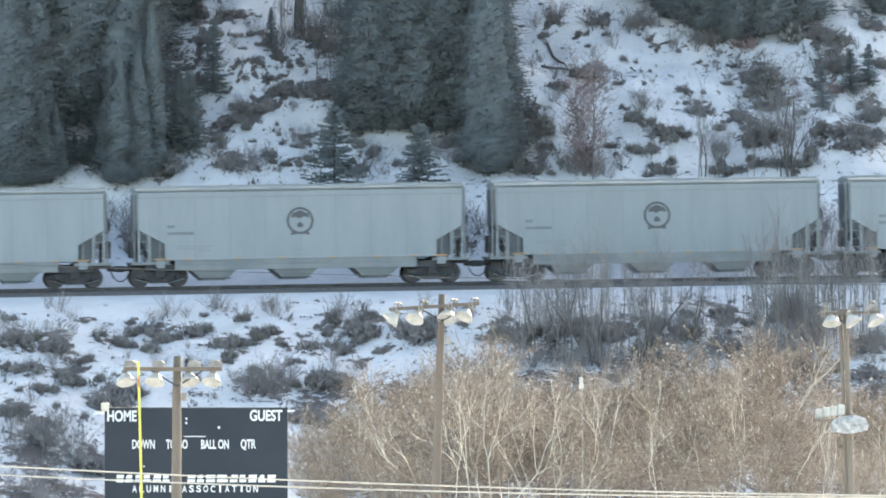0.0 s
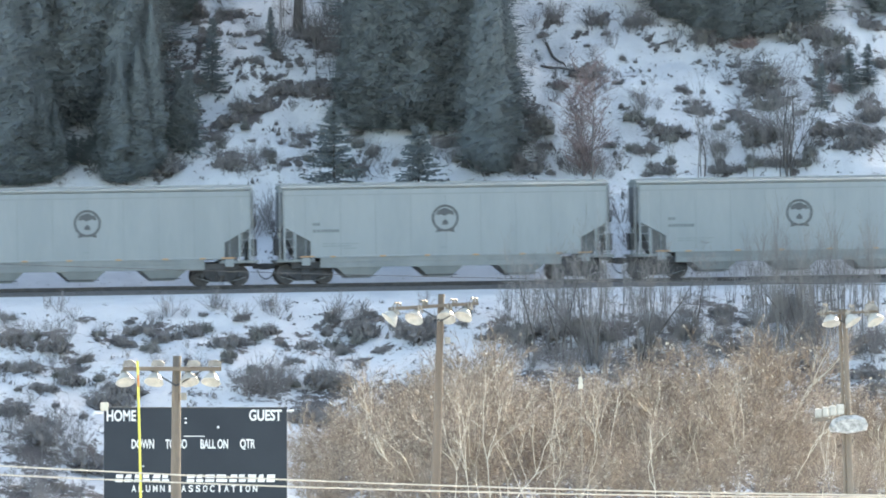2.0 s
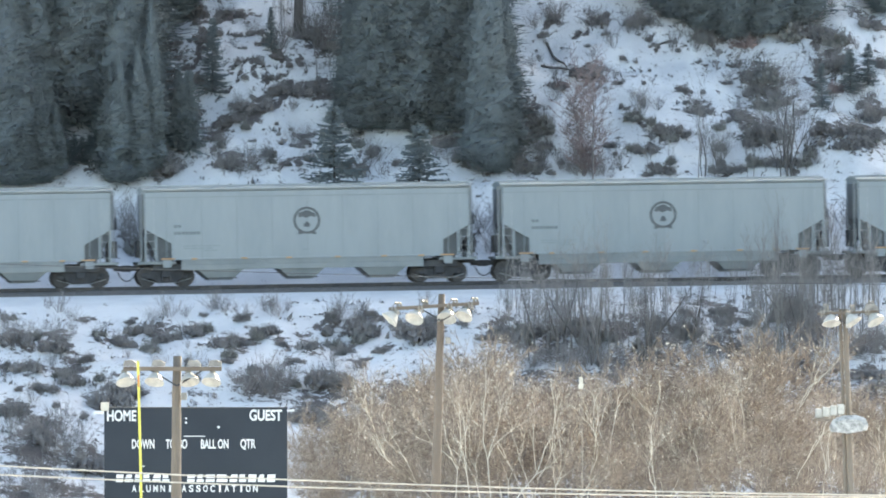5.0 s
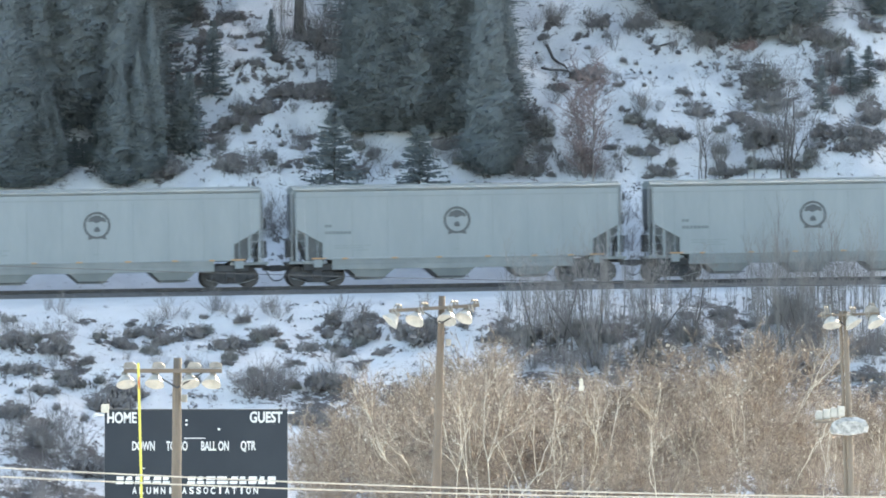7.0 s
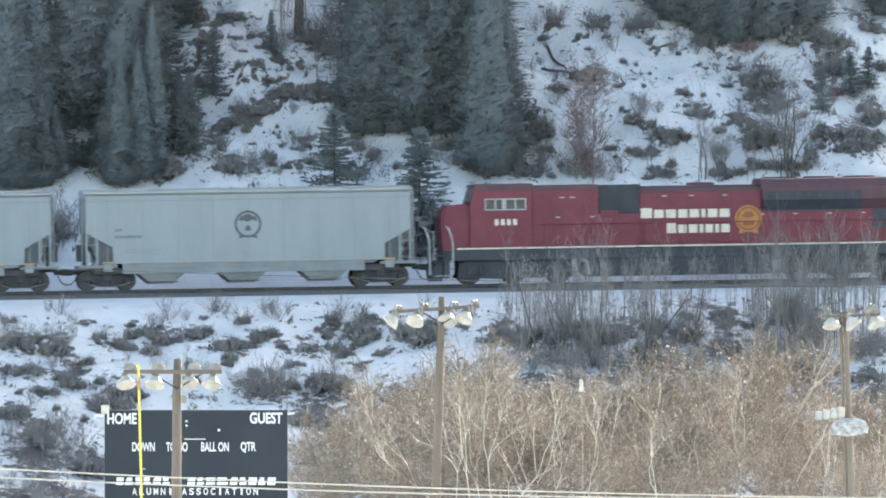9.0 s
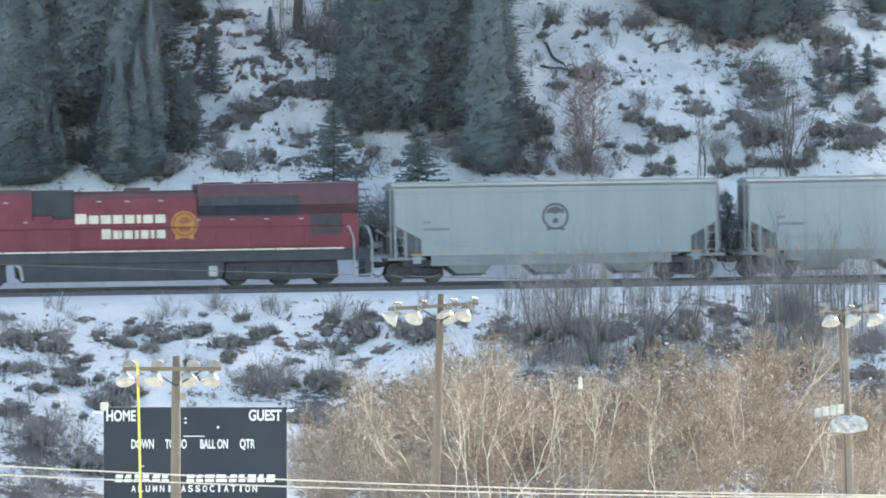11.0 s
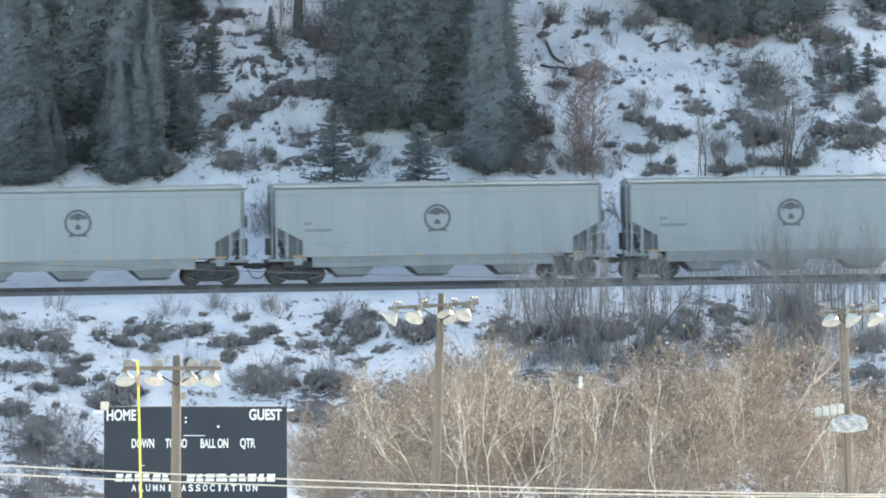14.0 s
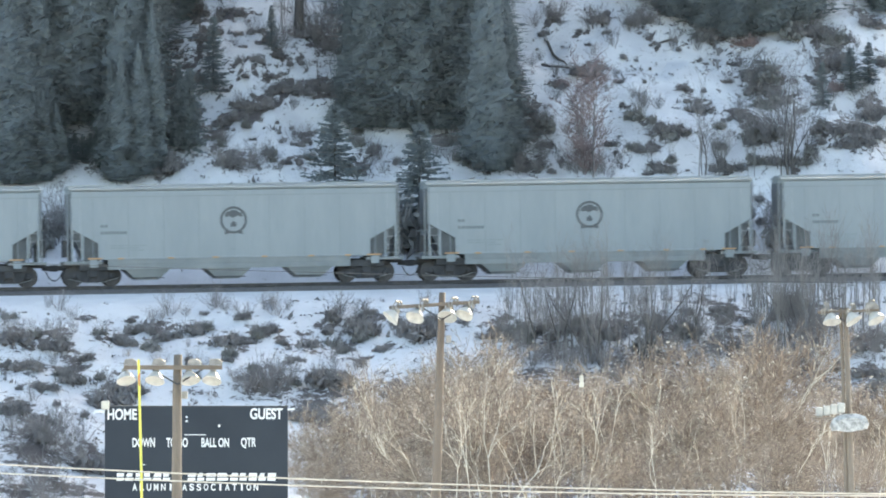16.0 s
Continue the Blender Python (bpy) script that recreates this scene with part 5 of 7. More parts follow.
def woody(name, seed, stems, height, spread, r, top, kids, mats, habit):
    """Meshes of a many-stemmed plant: stems and twigs."""
    rng = np.random.default_rng(seed)
    out = [[], [], [], []]
    for _ in range(stems):
        an, lean = rng.uniform(0, math.tau), spread * rng.uniform(0.1, 1)
        d = unit(np.array([math.cos(an) * lean, math.sin(an) * lean, 1.0]))
        foot = np.array([math.cos(an), math.sin(an), 0]) * rng.uniform(0, 0.25) * height * 0.25 + np.array([0, 0, -0.25])
        branch(rng, out, foot, d, height * rng.uniform(0.65, 1.0), r * rng.uniform(0.6, 1.1), 0, top, kids, habit)
    n = habit[0][0]
    runs = [([sg[0] for sg in out[0][i:i + n]] + [out[0][i + n - 1][1]], [sg[2] for sg in out[0][i:i + n]] + [out[0][i + n - 1][3]]) for i in range(0, len(out[0]), n)]
    stem = chains(name + "_stems", runs, mats[0], 4)
    rest = out[1] + out[2] + out[3]
    return stem, sticks(name + "_twigs", rest, mats[1]) if rest else None


def fork_up(rng, runs, twigs, p, d, length, r, depth, fine, fan=1.0, root=None, crook=0.13):
    """A shoot that climbs, bears fine twigs and forks at its end."""
    pts, radii = [p], [r]
    for k in range(3):
        d = unit(d + rng.normal(0, crook, 3) + np.array([0, 0, 0.05 + max(crook - 0.13, 0)]))
        q = p + d * length / 3
        r1 = r * (1 - 0.11 * (k + 1))
        pts.append(q)
        radii.append(r1)
        if depth < 3 or fan < 0.5:
            for _ in range(rng.integers(fine[0], fine[1] + 1)):
                e = unit(d + rng.normal(0, 0.55, 3))
                at = p + (q - p) * rng.random()
                ln = rng.uniform(0.35, 0.95)
                mid = at + e * ln * 0.5
                e2 = unit(e + rng.normal(0, 0.3, 3) + np.array([0, 0, 0.15]))
                end = mid + e2 * ln * 0.5
                twigs.append((at, end, 0.011, 0.005))
                for _k in range(2):
                    f = unit(e2 + rng.normal(0, 0.6, 3))
                    twigs.append((mid, mid + f * rng.uniform(0.2, 0.5), 0.008, 0.004))
        p = q
    runs.append((pts, radii, root))
    mine = len(runs) - 1
    if depth > 0:
        turn = rng.uniform(0, math.tau)
        for j in range(rng.choice([2, 2, 3])):
            side = unit(np.cross(d, np.array([math.cos(turn + j * 2.6), math.sin(turn + j * 2.6), 0.2])))
            dd = unit(d + side * rng.uniform(0.28, 0.62) * fan)
            fork_up(rng, runs, twigs, p, dd, length * rng.uniform(0.68, 0.95) * (0.72 if fan < 1 else 1), r * rng.uniform(0.58, 0.74), depth - 1, fine, fan, mine, crook)


def vase_shrub(name, seed, stems, height, spread, r, fine, mats, fan=1.0, rise=0.34, crook=0.13):
    """Meshes of a shrub that forks upwards from its foot: pale limbs and a haze of twigs."""
    rng = np.random.default_rng(seed)
    runs, twigs = [], []
    for j in range(stems):
        an, lean = rng.uniform(0, math.tau), spread * rng.uniform(0.3, 1)
        foot = np.array([0.0, 0.0, -0.25])
        fork_up(rng, runs, twigs, foot, unit(np.array([math.cos(an) * lean, math.sin(an) * lean, 1.0])), height * rise * rng.uniform(0.75, 1.1), r * rng.uniform(0.7, 1.1), 3, fine, fan, -1 if runs else None, crook)
    tall = max(q[1][2] for q in twigs)
    k = height / tall
    runs = [([a * k for a in pts], radii, root) for pts, radii, root in runs]
    twigs = [(a * k, b * k, c, d) for a, b, c, d in twigs]
    crown = sticks(name + "_twigs", twigs, mats[1])
    # dry catkins at some of the tips belong to the crown
    tips = np.array([b for _, b, _, _ in twigs])[rng.random(len(twigs)) < 0.36]
    n = len(tips)
    co = (tips[:, None, :] + rng.normal(0, 0.028, (n, 3, 3)) * (1, 1, 1.5)).reshape(-1, 3)
    old = np.array([v.co[:] for v in crown.vertices])
    faces = [tuple(p.vertices) for p in crown.polygons] + (np.arange(3 * n).reshape(n, 3) + len(old)).tolist()
    both = bpy.data.meshes.new(name + "_crown")
    both.from_pydata(np.concatenate([old, co]).tolist(), [], faces)
    for m in mats[1:]:
        both.materials.append(m)
    both.polygons.foreach_set("material_index", np.array([0] * (len(faces) - n) + [1] * n, dtype=np.int32))
    return chains(name + "_limbs", runs, mats[0], 4), both


def plant(name, label, category, group, meshes, x, y, size=1.0, turn=0.0, lean=0.0, z=None, names=("framework", "crown")):
    ob = thing(name, label, category, Matrix.LocRotScale((x, y, (ground_at(x, y) if z is None else z) - 0.02), Euler((lean, lean * 0.5, turn)), (size,) * 3), group)
    for nm, me in zip(names, meshes):
        if me is not None:
            link(nm, me, None, ob)
    return ob


def conifer(name, seed, H, R, whorls, boughs, low=0.06, fill=1.0):
    """Spruce: tapered trunk, whorls of drooping boughs with ragged sprays."""
    rng = np.random.default_rng(seed)
    trunk = [((0, 0, -0.5 + (H + 0.3) * k / 6), (0, 0, -0.5 + (H + 0.3) * (k + 1) / 6), 0.013 * H * (1 - k / 6) + 0.015, 0.013 * H * (1 - (k + 1) / 6) + 0.012) for k in range(6)]
    verts, faces = [], []

    def tri(a, b, c):
        i = len(verts)
        verts.extend((tuple(a), tuple(b), tuple(c)))
        faces.append((i, i + 1, i + 2))

    def reach_at(f):
        return R * (1 - f) ** 0.75 * (0.50 + 0.50 * min(1, f / 0.10))

    def lobe(f, an):
        """Uneven outline: some sides bulge, some are thin."""
        p = Vector((math.cos(an) * 0.9 + seed * 3.7, math.sin(an) * 0.9, f * H * 0.42))
        return 0.96 + 0.55 * noise.noise(p) + 0.22 * noise.noise(p * 3.1)

    for w in range(whorls):
        f = low + (1 - low) * (w + rng.uniform(-0.3, 0.3)) / whorls
        z0 = H * min(f, 0.995)
        reach = R * (1 - f) ** 0.75 * (0.75 + 0.25 * min(1, f / 0.1)) + 0.04 * R
        for k in range(boughs):
            an = rng.uniform(0, math.tau)
            L = reach_at(min(f, 0.97)) * lobe(f, an) * rng.uniform(0.8, 1.5) + 0.25 if H > 10 else reach * rng.uniform(0.55, 1.12)
            zb = z0 + rng.uniform(-0.7, 0.7) * H / whorls
            droop = rng.uniform(0.12, 0.42) * (1.1 - f)
            dx, dy = math.cos(an), math.sin(an)
            m = 5
            pts = [np.array([dx * L * t, dy * L * t, zb - droop * L * t + 0.16 * L * t * t]) for t in np.linspace(0, 1, m + 1)]
            side = np.array([-dy, dx, 0])
            for i in range(m):
                a, b = pts[i], pts[i + 1]
                wd = L * (0.22, 0.27, 0.26, 0.20, 0.12)[i] * rng.uniform(0.7, 1.25) * fill
                hang = np.array([0, 0, -wd * rng.uniform(0.3, 1.3)]) + rng.normal(0, 0.3, 3) * wd
                fw = (b - a) * rng.uniform(0.4, 2.0)
                tri(a, b, a + side * wd + fw + hang)
                tri(a, b, a - side * wd + fw + hang)
                tri(a + (b - a) * 0.3, b, (a + b) / 2 + hang * 1.4 + side * rng.uniform(-0.3, 0.3) * wd)
            tri(pts[-2] + side * 0.06 * L, pts[-2] - side * 0.06 * L, pts[-1] + (pts[-1] - pts[-2]) * 0.35)
            if H < 10:
                for _ in range(26):
                    i = rng.integers(0, m)
                    c = pts[i] + (pts[i + 1] - pts[i]) * rng.random()
                    e = unit(pts[i + 1] - pts[i] + side * rng.normal(0, 0.25) * L + np.array([0, 0, rng.uniform(-0.25, 0.05)]) * L) * rng.uniform(0.07, 0.19)
                    t = np.array([rng.normal(0, 0.014), rng.normal(0, 0.014), rng.uniform(0.012, 0.03)])
                    tri(c - t, c + t, c + e)
    if H > 10:
        # dense inner foliage and a coat of small hanging shreds
        rings, sect = 72, 22

        def tier(f, an):
            return lobe(f, an) * (0.93 + 0.07 * math.sin(f * 130 + 4 * math.sin(an * 2 + f * 7) + 3 * math.sin(an * 5)))

        grid = np.zeros((rings + 1, sect, 3))
        for j in range(rings + 1):
            f = low + (1 - low) * j / rings
            for k in range(sect):
                an = math.tau * (k + rng.uniform(-0.4, 0.4)) / sect
                rr = reach_at(f) * tier(f, an) * rng.uniform(0.72, 0.92) * (0.3 + 0.7 * min(1, (1 - f) / 0.35))
                grid[j, k] = (math.cos(an) * rr, math.sin(an) * rr, H * f + rng.uniform(-0.1, 0.1))
        for j in range(rings):
            for k in range(sect):
                a, b, c, d = grid[j, k], grid[j, (k + 1) % sect], grid[j + 1, (k + 1) % sect], grid[j + 1, k]
                tri(a, b, c)
                tri(a, c, d)
        for _ in range(17000):
            f = low + (1 - low) * (1 - math.sqrt(rng.random()) ** 1.1)
            an = rng.uniform(0, math.tau)
            rr = reach_at(f) * rng.uniform(0.80, 1.12) * tier(f, an)
            out = np.array([math.cos(an), math.sin(an), 0.0])
            c = out * rr + np.array([0, 0, H * f - 0.1 * rr])
            t = np.array([-out[1], out[0], rng.uniform(-0.6, 0.6)]) * rng.uniform(0.02, 0.055)
            fall = unit(out * rng.uniform(0.2, 1.1) + np.array([0, 0, -1.0]) + rng.normal(0, 0.45, 3)) * rng.uniform(0.08, 0.26)
            tri(c - t, c + t, c + fall)
    for k in range(5):
        an = rng.uniform(0, math.tau)
        tri((0.02 * H * 0.3, 0, H * 0.96), (-0.02 * H * 0.3, 0, H * 0.96), (0, 0, H * 1.03))
    me = bpy.data.meshes.new(name + "_crown")
    me.from_pydata(verts, [], faces)
    me.materials.append(NEEDLES)
    return sticks(name + "_trunk", trunk, BARK_DARK, 8), me


def clump(name, seed, n, mats, flat=1.3):
    """Ragged low bush: lobes strung out unevenly, leaf shreds, and thin twigs that stand above them."""
    rng = np.random.default_rng(seed)
    segs, verts, faces = [], [], []
    cx = cy = 0.0
    way = rng.uniform(0, math.tau)
    lobes = []
    for _ in range(8):
        lobes.append((cx, cy, rng.uniform(0.14, 0.62)))
        way += rng.normal(0, 0.9)
        cx, cy = cx + math.cos(way) * 0.30, cy + math.sin(way) * 0.24
    ox, oy = np.mean([q[0] for q in lobes]), np.mean([q[1] for q in lobes])
    for _ in range(n):
        cx, cy, cr = lobes[rng.integers(0, 8)]
        cx, cy = cx - ox, cy - oy
        an, el, rr = rng.uniform(0, math.tau), rng.uniform(0.0, 1.0), cr * rng.uniform(0.3, 1.12) ** 0.6
        c = np.array([cx + math.cos(an) * math.sqrt(1 - el * el) * rr, cy + math.sin(an) * math.sqrt(1 - el * el) * rr, el * rr * flat * rng.uniform(0.7, 1.5)])
        s = rng.uniform(0.04, 0.13)
        i = len(verts)
        for _k in range(3):
            verts.append(tuple(c + rng.normal(0, s, 3) * (1, 1, 1.2)))
        faces.append((i, i + 1, i + 2))
        if rng.random() < 0.33:
            d = unit(rng.normal(0, 0.38, 3) + np.array([0, 0, 1.0]))
            segs.append((c * 0.7, c + d * rng.uniform(0.15, 0.95) * (0.4 + cr), 0.013, 0.006))
    me = bpy.data.meshes.new(name + "_cover")
    me.from_pydata(verts, [], faces)
    me.materials.append(mats[0])
    return me, sticks(name + "_twigs", segs, mats[1])


TWIG_BRUSH = mat("brush_twigs", (0.175, 0.170, 0.174), (0.280, 0.268, 0.272), 1.2, 0.85, 0.0, vary=0.4, fine=5)
SPRUCE = [conifer("spruce", 40 + k, 20.0, 2.7, 76, 9, low=0.0, fill=0.17) for k in range(6)]
YOUNG = [conifer("young_spruce", 60 + k, 4.0, 1.5, 26, 11, low=0.02, fill=0.24) for k in range(3)]
WILLOW = [vase_shrub("willow", 10 + k, 5, 6.5, 0.30, 0.022, (2, 4), (TWIG_LIMB, TWIG_TAN, BUD_PALE)) for k in range(6)]
ASPEN = [vase_shrub("aspen", 20 + k, 1 + k % 2, 6.6, 0.08, 0.038, (0, 2), (TWIG_PALE, TWIG_TAN, BUD_PALE), 0.8, 0.40, 0.20) for k in range(6)]
SAPLING = [woody("sapling", 30 + k, 2, 5.5, 0.07, 0.044, 3, ((1, 3), (1, 2), (1, 1)), (TWIG_GREY, TWIG_GREY), SLIM) for k in range(6)]
RUSSET = [woody("russet_tree", 50, 5, 5.6, 0.07, 0.040, 3, ((2, 3), (2, 3), (1, 2)), (TWIG_BRUSH, TWIG_RUST), COLUMN)]
GNARLED = [woody("bare_tree", 54 + k, 2, 4.2, 0.22, 0.055, 3, ((1, 2), (1, 2), (1, 2)), (BARK_DARK, TWIG_BRUSH), FORKED) for k in range(2)]
BRUSH = [woody("brush", 70 + k, 12, 1.5, 0.85, 0.016, 2, ((1, 1), (1, 2), (0, 0)), (TWIG_DARK, TWIG_BRUSH), BUSHY) for k in range(4)]
CLUMPS = [clump("clump", 80 + k, 620, (TWIG_DARK, TWIG_BRUSH)) for k in range(8)]
SAGES = [clump("sage", 90 + k, 760, (TWIG_SAGE, TWIG_GREY)) for k in range(3)]
RUSTY = [clump("rust_bush", 96 + k, 620, (TWIG_RUST, TWIG_RUST)) for k in range(2)]
_pick = random.Random(11)


def spruce(x, y, h, wide=1.0):
    k = _pick.randrange(6)
    s = h / 20.0
    ob = plant("spruce_tree", "tall dark green spruce on the snowy slope", "tree", "spruces on the hillside", SPRUCE[k], x, y, s, _pick.uniform(0, 6.28), names=("trunk", "crown"))
    ob.scale = (s * wide, s * wide, s)


def young_spruce(x, y, h, wide=1.0):
    s = h / 4.0
    ob = plant("young_spruce", "young spruce with open drooping boughs above the track", "tree", "young spruces by the track", YOUNG[_pick.randrange(3)], x, y, s, _pick.uniform(0, 6.28), names=("trunk", "crown"))
    ob.scale = (s * wide, s * wide, s)


def sapling(x, y, h):
    plant("bare_sapling", "thin bare grey sapling standing in snow", "tree", "bare saplings by the track", SAPLING[_pick.randrange(6)], x, y, h / 5.5, _pick.uniform(0, 6.28))


def brush(x, y, h):
    plant("bare_bush", "leafless grey-brown bush on the snowy slope", "bush", "leafless bushes", BRUSH[_pick.randrange(4)], x, y, h / 1.5, _pick.uniform(0, 6.28))


def dark_clump(x, y, r):
    plant("low_shrub", "low dark brown shrub in the snow", "bush", "low dark shrubs", CLUMPS[_pick.randrange(8)], x, y, r, _pick.uniform(0, 6.28), names=("cover", "crown"))


def sage(x, y, r):
    plant("sage_bush", "dull grey-green bush in the snow", "bush", "grey-green bushes", SAGES[_pick.randrange(3)], x, y, r, _pick.uniform(0, 6.28), names=("cover", "crown"))


def rust_bush(x, y, r):
    plant("russet_bush", "reddish-brown dry bush in the snow", "bush", "russet bushes", RUSTY[_pick.randrange(2)], x, y, r, _pick.uniform(0, 6.28), names=("cover", "crown"))


def russet_tree(x, y, h):
    ob = plant("russet_tree", "slender bare tree with reddish dry twigs", "tree", "", RUSSET[0], x, y, h / 6.2, 0.4)
    ob.scale = (h / 6.2 * 1.9, h / 6.2 * 1.9, h / 6.2)


def willow(x, y, h):
    plant("willow_shrub", "tall tan leafless willow shrub with pale stems", "bush", "tan willow thicket", WILLOW[_pick.randrange(6)], x, y, h / 6.5, _pick.uniform(0, 6.28))


def gnarled_tree(x, y, h):
    plant("bare_tree", "crooked bare grey tree on the snowy slope", "tree", "crooked bare trees", GNARLED[_pick.randrange(2)], x, y, h / 4.2, _pick.uniform(0, 6.28))


def dead_trunk(x, y, h, r):
    z = ground_at(x, y)
    bm = bmesh.new()
    tube(bm, [(x, y, z - 0.3), (x + 0.05, y, z + h * 0.4), (x - 0.04, y, z + h * 0.8), (x, y, z + h)], [r * 1.25, r, r * 0.9, r * 0.75], 10)
    tagged(part("dead_trunk", bm, BARK_DARK), "standing dead dark tree trunk on the slope", "tree trunk")


def aspen(x, y, h):
    plant("pale_sapling", "pale-barked bare young tree rising from the thicket", "tree", "pale saplings in the thicket", ASPEN[_pick.randrange(6)], x, y, h / 6.6, _pick.uniform(0, 6.28))


def fallen_log(x, y, length, turn, r=0.11):
    z = ground_at(x, y)
    bm = bmesh.new()
    dx, dy = math.cos(turn), math.sin(turn)
    pts = [(x + dx * length * t, y + dy * length * t, ground_at(x + dx * length * t, y + dy * length * t) + r * 0.7) for t in (-0.5, -0.2, 0.1, 0.35, 0.5)]
    tube(bm, pts, [r, r * 0.95, r * 0.85, r * 0.7, r * 0.4], 8)
    tagged(part("fallen_log", bm, BARK_DARK), "dark fallen tree trunk lying on the snow", "log", "fallen logs")


def thicket():
    """The willows along the foot of the bank; crest is the height of their tops along the thicket, as seen against 350 m."""
    rng = random.Random(21)
    xs = [-5.4, -4.2, -3.1, -2.0, -0.3, 1.5, 3.4, 4.8, 6.4, 7.9, 9.5, 10.9, 12.1, 13.4, 14.4, 15.6, 17.1, 18.5, 20]
    crest = [4.2, 5.6, 6.5, 7.2, 7.7, 8.3, 8.1, 7.6, 7.4, 7.0, 7.0, 7.8, 8.0, 8.3, 7.2, 6.2, 6.2, 6.0, 6.0]

    def stand(make, x, y, share):
        top = 10 - (10 - float(np.interp(x, xs, crest))) * y / 350
        g = ground_at(x * y / 350, y)
        make(x * y / 350, y, max(top - g, 1.5) * share)

    for d, k, gap in ((356, 1.0, 1.25), (349, 0.90, 1.45), (341, 0.74, 1.7), (333, 0.54, 2.0)):
        x = -5.6 + (1.0 if k < 0.8 else 0)
        while x < 19.5:
            stand(willow, x, d + rng.uniform(-3, 3), k * rng.uniform(0.80, 1.08))
            x += gap * rng.uniform(0.6, 1.4) * (1.0 if x < 14 else 1.5)
    for x, share in ((-3.3, 0.9), (-2.5, 0.8), (-1.7, 0.95), (0.4, 0.95), (1.1, 0.85), (2.3, 1.0), (2.9, 0.9), (3.8, 0.8), (4.7, 0.9), (5.5, 0.85),
                     (6.3, 0.95), (7.6, 0.8), (8.9, 0.95), (9.4, 0.85), (10.3, 0.95), (11.2, 1.0), (11.7, 0.9), (12.9, 1.05), (14.1, 0.8), (15.2, 0.95),
                     (16.6, 0.8), (17.8, 0.85)):
        stand(aspen, x + rng.uniform(-0.15, 0.15), 336 + rng.uniform(-6, 14), share * rng.uniform(0.9, 1.0))
    for k in range(12):
        stand(aspen, -4.2 + 22.0 * (k + rng.uniform(0.1, 0.9)) / 18, 332 + rng.uniform(-5, 15), rng.uniform(0.55, 0.85))


thicket()


def low_scrub():
    """Grass tops, twigs and stones that stand out of the thin snow on both slopes."""
    rng = np.random.default_rng(77)
    verts, faces = [], []
    for lo, hi, n in ((6.0, 36.0, 2400), (-30.0, -6.5, 1700)):
        made = 0
        while made < n:
            a, b = rng.uniform(-28, 28), rng.uniform(lo, hi)
            if noise.noise(Vector((a * 0.35, b * 0.5, lo))) + 0.25 < rng.random():
                continue
            made += 1
            x, y = to_xy(a, b)
            z = float(land(a, b))
            size = 0.045 + 0.12 * rng.random() ** 2.2
            tall = 2.2 if rng.random() < 0.4 else 0.7
            for _ in range(9):
                c = np.array([x, y, z]) + rng.normal(0, 1, 3) * (size, size * 0.7, 0) + (0, 0, rng.uniform(0, 0.6) * size)
                i = len(verts)
                for _k in range(3):
                    verts.append(tuple(c + rng.normal(0, 0.55, 3) * (size, size, size * tall)))
                faces.append((i, i + 1, i + 2))
    me = bpy.data.meshes.new("low_scrub")
    me.from_pydata(verts, [], faces)
    tagged(link("low_scrub", me, TWIG_DARK), "dry grass tops and twigs poking through thin snow", "scrub", kind="stuff")


low_scrub()


def pale_scrap():
    """A pale scrap that hangs in the willow twigs, on a thin snag."""
    ob = thing("pale_scrap", "pale scrap of sheeting caught on a dead snag", "litter", Matrix.Translation((5.36, 327.0, ground_at(5.36, 327.0))))
    bm = bmesh.new()
    top = 5.78 - ground_at(5.36, 327.0)
    sheet_rows = []
    tube(bm, [(0, 0, -0.2), (0.05, 0, top * 0.5), (0, 0, top + 0.9)], [0.025, 0.02, 0.01], 6)
    part("snag", bm, TWIG_LIMB, ob)
    bm = bmesh.new()
    for w, z in ((0.10, 0.0), (0.12, 0.13), (0.07, 0.22), (0.10, 0.30), (0.04, 0.46)):
        ring_at = [(-w, -0.07, top + z), (w * 0.8, -0.08, top + z + 0.02), (w * 0.7, 0.02, top + z - 0.01), (-w * 0.8, 0.03, top + z + 0.02)]
        sheet_rows.append(ring_at)
    loft(bm, sheet_rows)
    part("sheet", bm, CREAM, ob)


pale_scrap()


spruce(-21.19, 410.59, 13, 1.3)
spruce(-19.37, 413.90, 16, 0.8)
spruce(-19.47, 410.24, 4.6, 1.7)
spruce(-18.84, 410.76, 3.6, 1.8)
spruce(-15.15, 415.02, 15, 0.85)
spruce(-16.89, 415.48, 14, 0.9)
spruce(-16.17, 411.42, 5.2, 1.6)
spruce(-18.12, 414.37, 20, 1.1)
spruce(-20.64, 415.02, 20, 1.1)
spruce(-16.16, 417.47, 20, 1.1)
spruce(-15.40, 415.68, 17, 1.0)
spruce(-17.50, 419.46, 18, 1.1)
spruce(-16.45, 414.24, 19, 0.6)
spruce(-20.24, 412.48, 19, 0.7)
spruce(-15.50, 419.42, 16, 1.0)
spruce(-20.00, 418.96, 18, 1.1)
spruce(-21.83, 419.12, 18, 1.1)
spruce(-16.02, 421.11, 16, 1.1)
spruce(-18.70, 421.36, 15, 1.1)
spruce(-21.23, 421.26, 15, 1.1)
spruce(-14.80, 422.51, 13, 0.9)
spruce(-13.22, 424.35, 10, 1.2)
young_spruce(-12.95, 414.48, 3.6, 0.62)
spruce(-2.95, 415.97, 18, 0.9)
spruce(-1.95, 415.77, 18, 0.9)
spruce(-1.17, 415.82, 18, 1.0)
spruce(0.44, 415.52, 18, 1.0)
spruce(2.15, 412.18, 14, 0.86)
